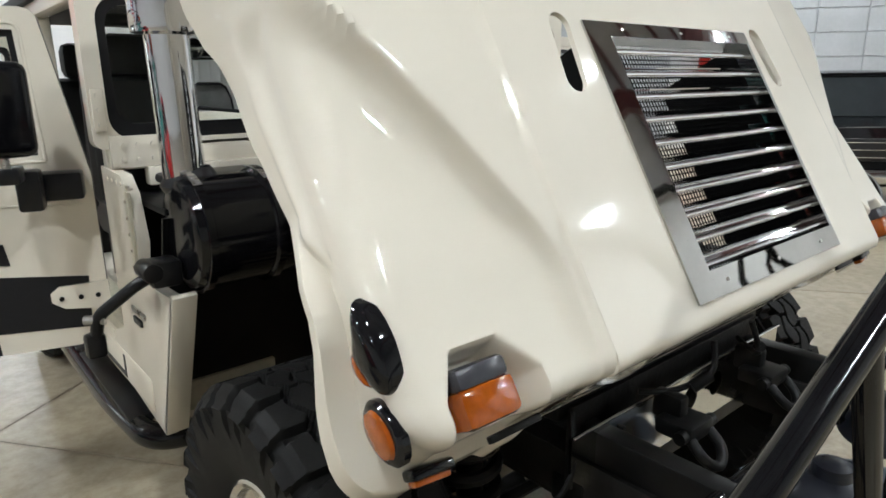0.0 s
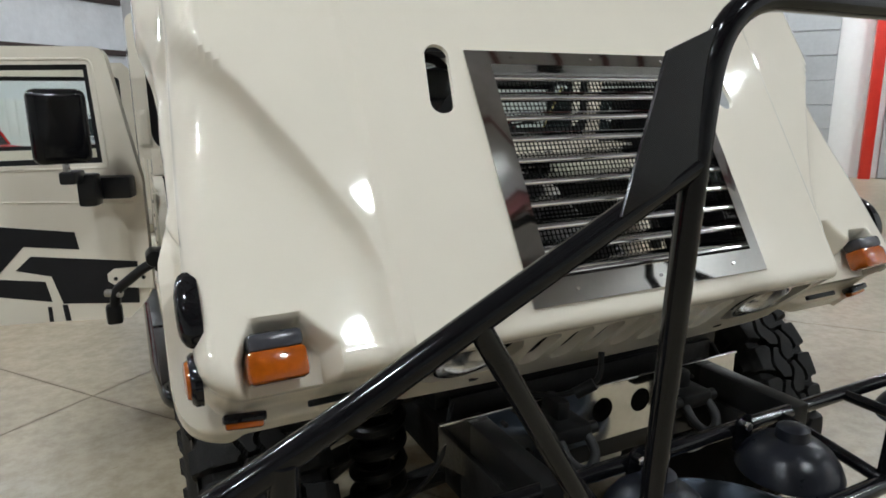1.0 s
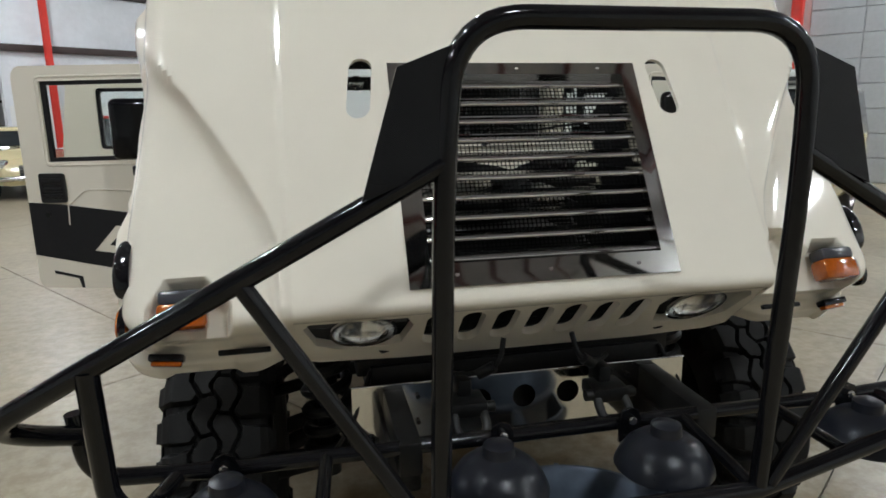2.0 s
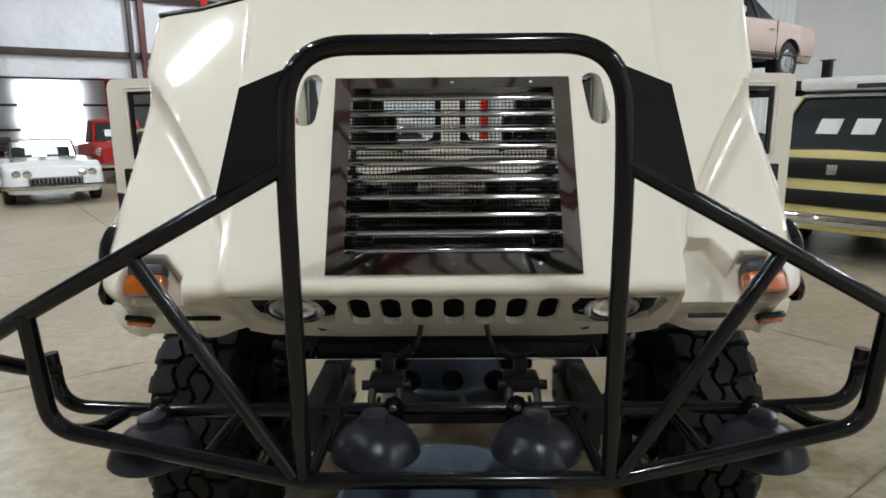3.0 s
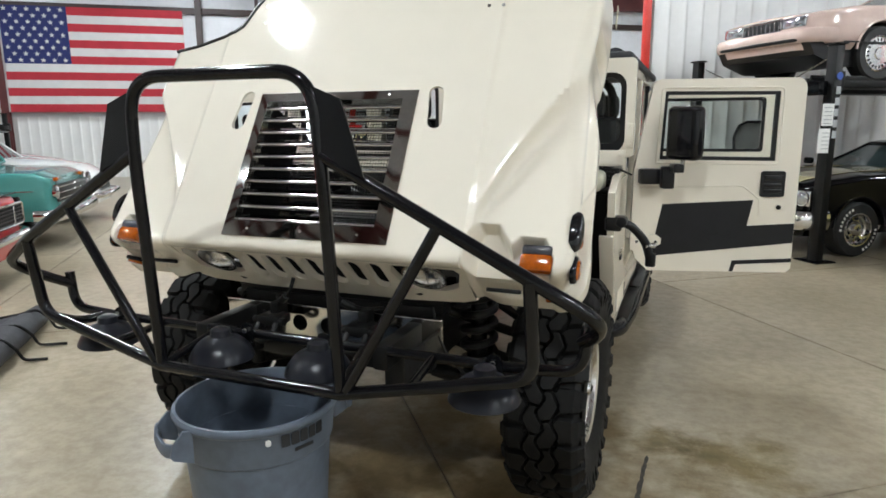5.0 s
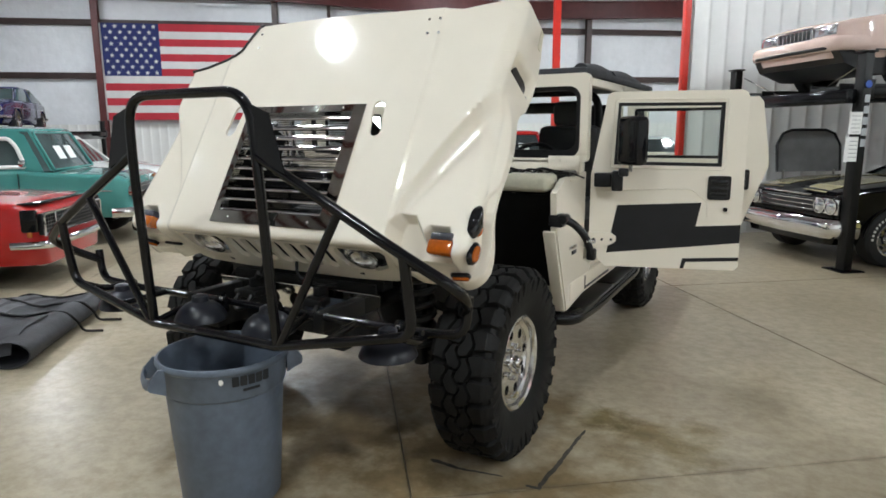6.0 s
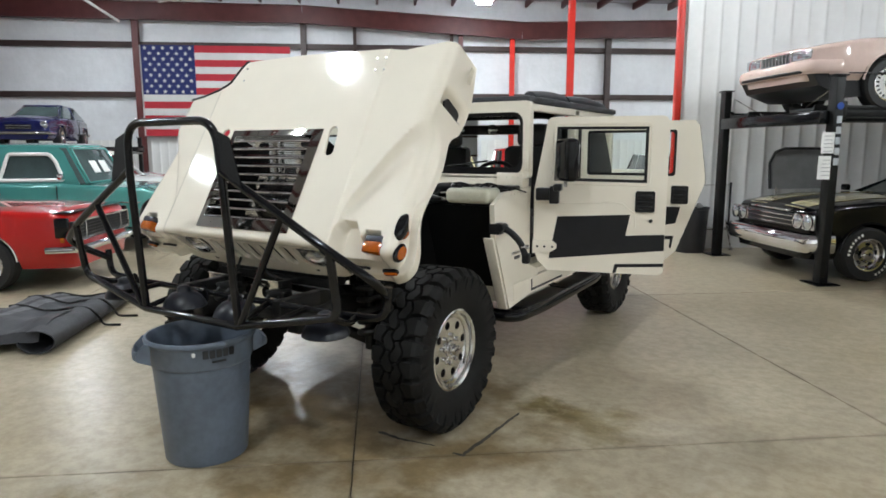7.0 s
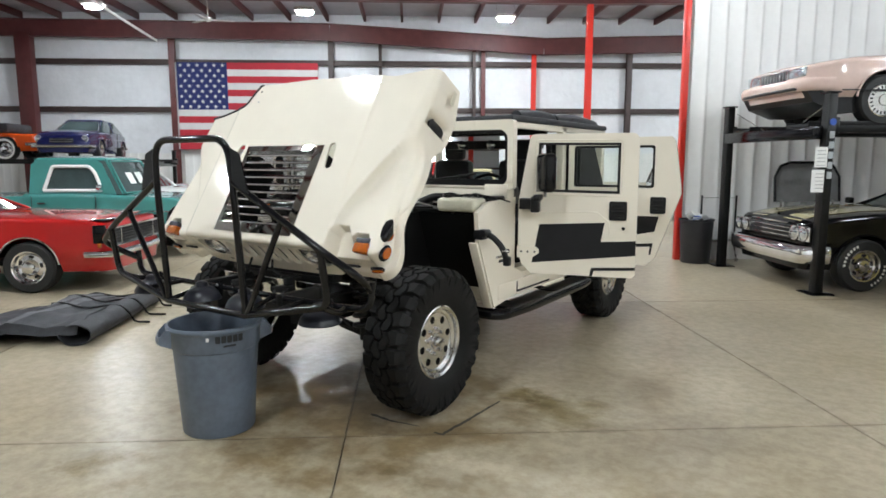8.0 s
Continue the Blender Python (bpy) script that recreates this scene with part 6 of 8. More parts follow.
def body_shell(top, zbot, hw, arches, plan, n=7, crown=0.03, tumble=0.05):
    """A car's lower body: top is its (x, z) contour from tail to nose, arches (x, radius, z), plan (x, width share)."""
    x0, x1 = top[0][0], top[-1][0]
    xs = {x0, x1}
    k = x0
    while k < x1:
        xs.add(round(k, 3))
        k += 0.12
    for p in top:
        xs.add(p[0])
    for ax, ar, az in arches:
        for q in range(19):
            xs.add(ax + ar * math.cos(math.pi * q / 18))
        xs.add(ax - ar - 0.004), xs.add(ax + ar + 0.004)
    RN, RS = 0.14, 0.07
    for q in range(1, 6):
        xs.add(x1 - RN * (1 - math.cos(math.pi / 2 * q / 6)))
        xs.add(x0 + RN * (1 - math.cos(math.pi / 2 * q / 6)))
    xs = sorted(x for x in xs if x0 <= x <= x1)
    bm = bmesh.new()
    cols = []
    for x in xs:
        zt = interp(x, top)
        zb = zbot
        for ax, ar, az in arches:
            if abs(x - ax) <= ar:
                zb = max(zb, az + math.sqrt(max(0, ar * ar - (x - ax) ** 2)))
        zb = min(zb, zt - 0.10)
        wd = hw * interp(x, plan)
        d = min(x - x0, x1 - x)
        if d < RN:
            wd -= RN * (1 - math.sqrt(max(0, 1 - (1 - d / RN) ** 2)))
        row = []
        R = min(RS, (zt - zb) * 0.6)
        for j in range(n + 1):
            z = lerp(zb, zt - R, j / n)
            q = (z - zbot) / max(0.05, zt - zbot)
            y = wd * (1 - 0.35 * tumble * max(0, q - 0.6) - 0.42 * max(0, 0.46 - q) ** 2 - 0.012 * sstep((q - 0.60) / 0.08))
            row.append((x, y, z))
        ys = row[-1][1]
        for j in range(1, 5):
            a = math.pi / 2 * j / 5
            row.append((x, ys - R * (1 - math.cos(a)), zt - R + R * math.sin(a)))
        yt = ys - R
        row.append((x, yt, zt))
        for j in range(1, 6):
            y = yt * (1 - j / 5)
            row.append((x, y, zt + crown * (1 - (y / yt) ** 2)))
        cols.append(row)
    for s in (1, -1):
        vs = [[bm.verts.new((p[0], s * p[1], p[2])) for p in row] for row in cols]
        for a, b in zip(vs, vs[1:]):
            for j in range(len(a) - 1):
                bm.faces.new((a[j], a[j + 1], b[j + 1], b[j]))
    for row in (cols[0], cols[-1]):
        for a, b in zip(row, row[1:]):
            q = [(a[0], a[1], a[2]), (b[0], b[1], b[2]), (b[0], -b[1], b[2]), (a[0], -a[1], a[2])]
            q = [v for i, v in enumerate(q) if v not in q[:i]]
            if len(q) > 2:
                bm.faces.new([bm.verts.new(v) for v in q])
    bmesh.ops.remove_doubles(bm, verts=bm.verts, dist=0.0008)
    return bm


def cabin(pts_low, roof, hw_low, hw_top):
    """Side glass and roof: pts_low (x, z) rear and front base, roof (x, z) rear and front; returns glass, roof, pillars."""
    (xr, zr), (xf, zf) = pts_low
    (rr, rz), (rf, rfz) = roof
    n = 6
    glass = bmesh.new()
    ring_lo, ring_hi = [], []

    def oval(xa, xb, za, zb, w, r):
        out = []
        for cx, cy, a0 in ((xb - r, w - r, 0), (xa + r, w - r, 90), (xa + r, -w + r, 180), (xb - r, -w + r, 270)):
            for k in range(n + 1):
                a = radians(a0 + 90 * k / n)
                x, y = cx + r * math.cos(a), cy + r * math.sin(a)
                out.append((x, y, lerp(za, zb, (x - xa) / (xb - xa))))
        return out
    lo = oval(xr, xf, zr, zf, hw_low, 0.16)
    hi = oval(rr, rf, rz, rfz, hw_top, 0.16)
    a = [glass.verts.new(p) for p in lo]
    b = [glass.verts.new((p[0], p[1], p[2] - 0.02)) for p in hi]
    for i in range(len(a)):
        j = (i + 1) % len(a)
        glass.faces.new((a[i], a[j], b[j], b[i]))
    top = bmesh.new()
    rings = []
    for sc, dz in ((1.0, -0.05), (1.015, -0.02), (0.985, 0.012), (0.8, 0.035), (0.4, 0.05)):
        cx = (rr + rf) / 2
        rings.append([top.verts.new((cx + (p[0] - cx) * sc, p[1] * sc, p[2] + dz)) for p in hi])
    for u, v in zip(rings, rings[1:]):
        for i in range(len(u)):
            j = (i + 1) % len(u)
            top.faces.new((u[i], u[j], v[j], v[i]))
    top.faces.new(rings[-1])
    return glass, top, lo, hi


def wheel_set(t, wheels, r, w, rim_mat, white=False, cap=0.62, slots=5, bars=False):
    """wheels: (x, y, z) centres; each a part with its tyre and rim."""
    tm = revolve([(r * cap, -w / 2), (r * 0.92, -w / 2), (r, -w * 0.36), (r, w * 0.36), (r * 0.92, w / 2), (r * cap, w / 2)], 36)
    finish(tm)
    me = bpy.data.meshes.new("tyre")
    tm.to_mesh(me), tm.free(), me.materials.append(M_TYRE2)
    if slots > 8:
        prof = [(r * cap + 0.004, w * 0.47), (r * cap * 0.95, w * 0.51), (r * cap * 0.89, w * 0.43), (r * cap * 0.34, w * 0.47), (r * cap * 0.30, w * 0.53), (0, w * 0.54)]
        out, zs = rrect(r * cap * 0.76, 0, r * cap * 0.18, r * cap * 0.10, 0.01, 2), 0.455
    else:
        prof = [(r * cap + 0.004, w * 0.47), (r * cap * 0.97, w * 0.53), (r * cap * 0.90, w * 0.50), (r * cap * 0.83, w * 0.30), (r * cap * 0.74, w * 0.23), (r * cap * 0.50, w * 0.27), (r * cap * 0.42, w * 0.38), (r * cap * 0.34, w * 0.50), (r * cap * 0.2, w * 0.56), (0, w * 0.57)]
        out, zs = rrect(r * cap * 0.62, 0, r * cap * 0.17, r * cap * 0.30, 0.02, 3), 0.268
    rm = revolve(prof, 40)
    finish(rm, 25)
    rme = bpy.data.meshes.new("rim")
    rm.to_mesh(rme), rm.free(), rme.materials.append(rim_mat)
    slot = panel(out, 0.006, pose(0, 0, w * zs))
    finish(slot)
    sme = bpy.data.meshes.new("slot")
    slot.to_mesh(sme), slot.free(), sme.materials.append(M_GRILLE)
    bar = panel(rrect(0, r * 0.80, 0.028, 0.034, 0.004, 1), 0.002, pose(0, 0, w / 2 + 0.003))
    finish(bar)
    bme = bpy.data.meshes.new("sidewall_bar")
    bar.to_mesh(bme), bar.free(), bme.materials.append(M_WHITEWALL)
    for x, y, z in wheels:
        s = 1 if y > 0 else -1
        wh = new("wheel", rme)
        wh.parent = t
        wh.matrix_basis = axes((x, y, z), (1, 0, 0), (0, 0, 1), (0, -1, 0)) @ pose(0, 0, 0, 0, 180 if s > 0 else 0, 0)
        ty = new("tyre", me)
        ty.parent = wh
        for k in range(slots):
            so = new("slot", sme)
            so.parent = wh
            so.matrix_basis = pose(0, 0, 0, 0, 0, 360 * k / slots + 11)
        # raised white sidewall writing, as plain bars
        for k in range(14 if bars else 0):
            so = new("sidewall_bar", bme)
            so.parent = wh
            so.matrix_basis = pose(0, 0, 0, 0, 0, (k % 7) * 10.5 + 180 * (k // 7) + 25)
        if white:
            part("whitewall", revolve([(r * 0.66, w / 2 + 0.003), (r * 0.84, w / 2 + 0.003)], 36), M_WHITEWALL, wh, "white sidewall band")


def car(m, name, label, body_mat, sp, group=""):
    """sp: see the calls. The car's own x points to its nose."""
    t = thing(name, m, label, sp.get("cat", "car"), group)
    r, hw = sp["r"], sp["hw"]
    ar = r + 0.055
    arches = [(sp["xf"], ar, r), (sp["xr"], ar, r)]
    body = part("body", body_shell(sp["top"], sp["zb"], hw, arches, sp["plan"], crown=sp.get("crown", 0.03)), body_mat, t, sp.get("blabel", ""), smooth=48)
    md = body.modifiers.new("thickness", "SOLIDIFY")
    md.thickness, md.offset = 0.012, -1
    part("underbody", box(((sp["top"][0][0] + sp["top"][-1][0]) / 2, 0, sp["zb"] + 0.12), (sp["top"][-1][0] - sp["top"][0][0] - 0.5, hw * 1.5, 0.12), 0.02), M_UNDER, t)
    for x in (sp["xf"], sp["xr"]):
        for sy in (1, -1):
            arc = [(x + (ar + 0.004) * math.cos(a), sy * (hw * interp(x, sp["plan"]) - 0.004), r + (ar + 0.004) * math.sin(a)) for a in (radians(6 + 168 * k / 16) for k in range(17))]
            part("arch_lip", tube(arc, 0.013, 8), sp.get("lip", body_mat), t)
        part("axle", cyl((x, -hw + 0.15, r), (x, hw - 0.15, r), 0.05, 10), M_UNDER, t)
    ty = hw - 0.13 + sp.get("track", 0)
    wheel_set(t, [(x, s * ty, r) for x in (sp["xf"], sp["xr"]) for s in (1, -1)], r, sp.get("tw", 0.2), sp.get("rim", M_CHROME), sp.get("white", False), sp.get("cap", 0.62), sp.get("slots", 5), sp.get("bars", False))
    if "cab" in sp:
        lo, roof, w0, w1 = sp["cab"]
        glass, top, lop, hip = cabin(lo, roof, w0, w1)
        part("glasshouse", glass, sp.get("glass", M_WIN), t, "tinted car glass")
        part("roof", top, sp.get("roof_mat", body_mat), t)
        # windshield surround
        (xf_, zf_), (rf_, rz_) = lo[1], roof[1]
        part("windshield_surround", tube(round_path([(xf_ + 0.005, -w0 + 0.10, zf_ + 0.015), (rf_ + 0.02, -w1 + 0.10, rz_ - 0.045), (rf_ + 0.02, w1 - 0.10, rz_ - 0.045), (xf_ + 0.005, w0 - 0.10, zf_ + 0.015), (xf_ + 0.005, 0, zf_ + 0.02), (xf_ + 0.005, -w0 + 0.10, zf_ + 0.015)], 0.05, 4), 0.018, 8), sp.get("trim", body_mat), t)
        for s in (1, -1):
            for q in sp.get("posts", (0.0, 0.5, 1.0)):
                xa, xb = lerp(lo[0][0] + 0.06, lo[1][0] - 0.06, q), lerp(roof[0][0] + 0.06, roof[1][0] - 0.06, q)
                za, zb2 = lerp(lo[0][1], lo[1][1], q), lerp(roof[0][1], roof[1][1], q)
                wd = sp.get("post_w", 0.07)
                yy0, yy1 = (w0, w1) if 0 < q < 1 else (w0 - 0.07, w1 - 0.07)
                bm = bmesh.new()
                v = [bm.verts.new(p) for p in ((xa - wd / 2, s * (yy0 + 0.012), za), (xa + wd / 2, s * (yy0 + 0.012), za), (xb + wd / 2, s * (yy1 + 0.012), zb2), (xb - wd / 2, s * (yy1 + 0.012), zb2))]
                f = bm.faces.new(v)
                e = bmesh.ops.extrude_face_region(bm, geom=[f])
                bmesh.ops.translate(bm, verts=[g for g in e["geom"] if isinstance(g, bmesh.types.BMVert)], vec=(0, -s * 0.03, 0))
                part("pillar", bm, sp.get("post_mat", body_mat), t)
    if "screen" in sp:
        xa, za, xb, zb3, wd = sp["screen"]
        fr = part("windshield_frame", tube(round_path([(xa, -wd, za), (xb, -wd + 0.05, zb3), (xb, wd - 0.05, zb3), (xa, wd, za)], 0.08), 0.018, 8), M_CHROME, t)
        bm = bmesh.new()
        v = [bm.verts.new(p) for p in ((xa, -wd, za), (xa, wd, za), (xb, wd - 0.05, zb3), (xb, -wd + 0.05, zb3))]
        bm.faces.new(v)
        g = part("pane", bm, M_GLASS, fr)
        g.visible_shadow = False
        part("cockpit", box((xa - 0.75, 0, za - 0.02), (1.2, hw * 1.45, 0.10), 0.04), M_SEAT, t)
        for s in (1, -1):
            part("seat_back", box((xa - 0.95, s * 0.38, za + 0.10), (0.16, 0.48, 0.34), 0.06), sp.get("seat_mat", M_SEAT), t)
    for kind, args in sp.get("extras", ()):
        if kind == "bumper":
            x, z, h, ww, mt = args
            rr = min(h / 2, 0.045)
            bb = tube(round_path([(x - 0.35 * (1 if x > 0 else -1), -ww, 0), (x, -ww + 0.06, 0), (x + 0.03 * (1 if x > 0 else -1), 0, 0), (x, ww - 0.06, 0), (x - 0.35 * (1 if x > 0 else -1), ww, 0)], 0.14), rr, 14)
            bmesh.ops.scale(bb, vec=(1, 1, h / 2 / rr), verts=bb.verts)
            bmesh.ops.translate(bb, vec=(0, 0, z), verts=bb.verts)
            part("bumper", bb, mt, t, "chrome bumper" if mt is M_CHROME else "")
        elif kind == "mesh_grille":
            x, z, ww, h = args
            g = part("grille", box((x - 0.03, 0, z), (0.05, ww, h), 0.01), M_GRILLE, t, "black egg-crate grille")
            for k in range(26):
                part("bar", box((x, -ww / 2 + ww * (k + 0.5) / 26, z), (0.02, 0.007, h - 0.02)), M_GRILLEBAR, g)
            for k in range(6):
                part("bar", box((x + 0.002, 0, z - h / 2 + h * (k + 0.5) / 6), (0.02, ww - 0.02, 0.006)), M_GRILLEBAR, g)
            loop = [(x + 0.012, -ww / 2, z - h / 2), (x + 0.012, ww / 2, z - h / 2), (x + 0.012, ww / 2, z + h / 2), (x + 0.012, -ww / 2, z + h / 2), (x + 0.012, -ww / 2, z - h / 2)]
            part("surround", tube(round_path(loop, 0.04, 4), 0.013, 8), M_CHROME, g, "chrome grille surround")
            for s in (-0.33, 0.33):
                part("divider", box((x + 0.012, ww * s, z), (0.02, 0.016, h), 0.004), M_CHROME, g)
        elif kind == "dam":
            # black air dam under the nose, sloping back
            prof, ww = args
            bmd = panel(prof, ww, axes((0, -ww / 2, 0), (1, 0, 0), (0, 0, 1), (0, -1, 0)))
            part("air_dam", bmd, M_PLASTIC, t, "black plastic air dam")
        elif kind == "bar":
            part("bumper", box(args[0], args[1], args[2]), args[3], t)
        elif kind == "lamp":
            x, y, z, rr = args
            for s in (1, -1):
                lp = part("headlight", cyl((x - 0.03, s * y, z), (x + 0.012, s * y, z), rr * 1.12, 20), M_CHROME, t)
                part("lens", revolve([(0, 0.02), (rr * 0.6, 0.014), (rr, 0.0)], 20, axes((x + 0.012, s * y, z), (0, 1, 0), (0, 0, 1), (1, 0, 0))), M_LIGHTGLASS, lp)
        elif kind == "boxlamp":
            x, y, z, a, b, mt = args
            for s in (1, -1):
                part("lamp", box((x, s * y, z), (0.05, a, b), 0.01), mt, t)
        elif kind == "grille":
            x, z, ww, h, bars = args
            g = part("grille", box((x, 0, z), (0.04, ww, h), 0.01), M_GRILLE, t, "dark grille with bright bars")
            for k in range(bars):
                part("bar", box((x + 0.022, 0, z - h / 2 + h * (k + 0.5) / bars), (0.012, ww - 0.02, 0.012), 0.003), M_CHROME, g)
        elif kind == "block":
            c, s, bv, mt, nm = args
            part(nm, box(c, s, bv), mt, t)
        elif kind == "hood_stripe":
            # painted bands lying on the hood, following its slope and crown
            xa, xb, ya, yb, mt = args
            for s in (1, -1):
                bm = bmesh.new()
                rows = []
                for k in range(13):
                    x = lerp(xa, xb, k / 12)
                    zc = interp(x, sp["top"])
                    rows.append([bm.verts.new((x, s * lerp(ya, yb, j / 4), zc + sp.get("crown", 0.03) * (1 - (lerp(ya, yb, j / 4) / (hw * 0.93)) ** 2) + 0.004)) for j in range(5)])
                for r0, r1 in zip(rows, rows[1:]):
                    for j in range(4):
                        bm.faces.new((r0[j], r1[j], r1[j + 1], r0[j + 1]))
                ob = part("hood_stripe", bm, mt, t, "wide gold hood stripe")
                sm = ob.modifiers.new("thickness", "SOLIDIFY")
                sm.thickness, sm.offset = 0.003, 1
        elif kind == "stripe":
            z, h, mt, xa, xb = args
            for s in (1, -1):
                part("side_trim", box(((xa + xb) / 2, s * (hw + 0.001), z), (xb - xa, 0.014, h), 0.003), mt, t)
        elif kind == "seam":
            for x, z0, z1 in args:
                for s in (1, -1):
                    part("door_seam", box((x, s * (hw - 0.004), (z0 + z1) / 2), (0.008, 0.012, z1 - z0)), M_GRILLE, t)
        elif kind == "handle":
            x, z = args
            for s in (1, -1):
                part("door_handle", box((x, s * (hw + 0.012), z), (0.14, 0.03, 0.025), 0.008), M_CHROME, t)
        elif kind == "mirror":
            x, z, mt = args
            for s in (1, -1):
                part("mirror", box((x, s * (hw + 0.09), z), (0.07, 0.15, 0.10), 0.025), mt, t)
        elif kind == "cabside":
            # door panel with its window opening, leaning with the cab side
            outer, hole, ring = args
            w0c, w1c = sp["cab"][2] + 0.02, sp["cab"][3] + 0.02
            z0c, z1c = sp["cab"][0][0][1], sp["cab"][1][0][1]
            for s in (1, -1):
                am = axes((0, s * w0c, z0c), (1, 0, 0), (0, s * (w1c - w0c), z1c - z0c), Vector((1, 0, 0)).cross(Vector((0, s * (w1c - w0c), z1c - z0c))) * 1)
                pn = panel([(x, z - z0c) for x, z in outer], 0.02, am @ pose(0, 0, 0.01), [[(x, z - z0c) for x, z in hole]])
                cs = part("cab_side", pn, body_mat, t)
                lp = [Vector((x, z - z0c, 0.012 if s < 0 else -0.012)) for x, z in hole]
                part("window_surround", tube([am @ v for v in round_path(lp + [lp[0]], 0.05, 4)], 0.03, 8), ring, cs, "white window surround")
        elif kind == "vgrille":
            x, z, ww, h, bars = args
            g = part("grille", box((x, 0, z), (0.04, ww, h), 0.01), M_GRILLE, t, "dark grille with upright chrome bars")
            for k in range(bars):
                part("bar", box((x + 0.022, -ww / 2 + ww * (k + 0.5) / bars, z), (0.012, 0.012, h - 0.01), 0.003), M_CHROME, g)
            part("surround", tube(round_path([(x + 0.02, -ww / 2, z - h / 2), (x + 0.02, ww / 2, z - h / 2), (x + 0.02, ww / 2, z + h / 2), (x + 0.02, -ww / 2, z + h / 2), (x + 0.02, -ww / 2, z - h / 2)], 0.02, 3), 0.014, 8), M_CHROME, g)
        elif kind == "paper":
            # price cards against the inside of the windshield
            if "cab" in sp:
                (xa, za), (xb, zb4) = sp["cab"][0][1], sp["cab"][1][1]
                out = 0.012
            else:
                xa, za, xb, zb4 = sp["screen"][:4]
                out = -0.02
            ang = math.degrees(math.atan2(xa - xb, zb4 - za))
            nx, nz = math.cos(radians(ang)), math.sin(radians(ang))
            for y in (-0.22, 0.16):
                part("window_card", box((0, 0, 0), (0.006, 0.24, 0.22), m=pose(lerp(xa, xb, 0.42) + nx * out, y, lerp(za, zb4, 0.42) + nz * out, 0, -ang, 0)), M_PAPER, t, "white price card on the windshield")
    return t


P_RED = paint("bright_red_paint", (0.40, 0.008, 0.008), 0.3)
P_TEAL = paint("teal_paint", (0.06, 0.235, 0.215))
P_WHITE = paint("white_car_paint", (0.78, 0.79, 0.77))
P_ORANGE = paint("orange_paint", (0.68, 0.09, 0.012))
P_PURPLE = paint("deep_blue_paint", (0.010, 0.013, 0.085))
P_GREEN = paint("dark_green_paint", (0.02, 0.075, 0.03))
P_BLACK = mat("black_car_paint", (0.004, 0.004, 0.0045), 0.08, spec=0.35, var=0.1, scale=3)
P_GOLD = paint("gold_stripe", (0.42, 0.36, 0.2))
P_PINK = paint("dusty_pink_paint", (0.66, 0.50, 0.44))
P_YELLOW = paint("pale_yellow_paint", (0.70, 0.60, 0.25))
P_SILVER = paint("silver_paint", (0.48, 0.49, 0.5))
P_CREAM2 = paint("ivory_paint", (0.72, 0.62, 0.36))


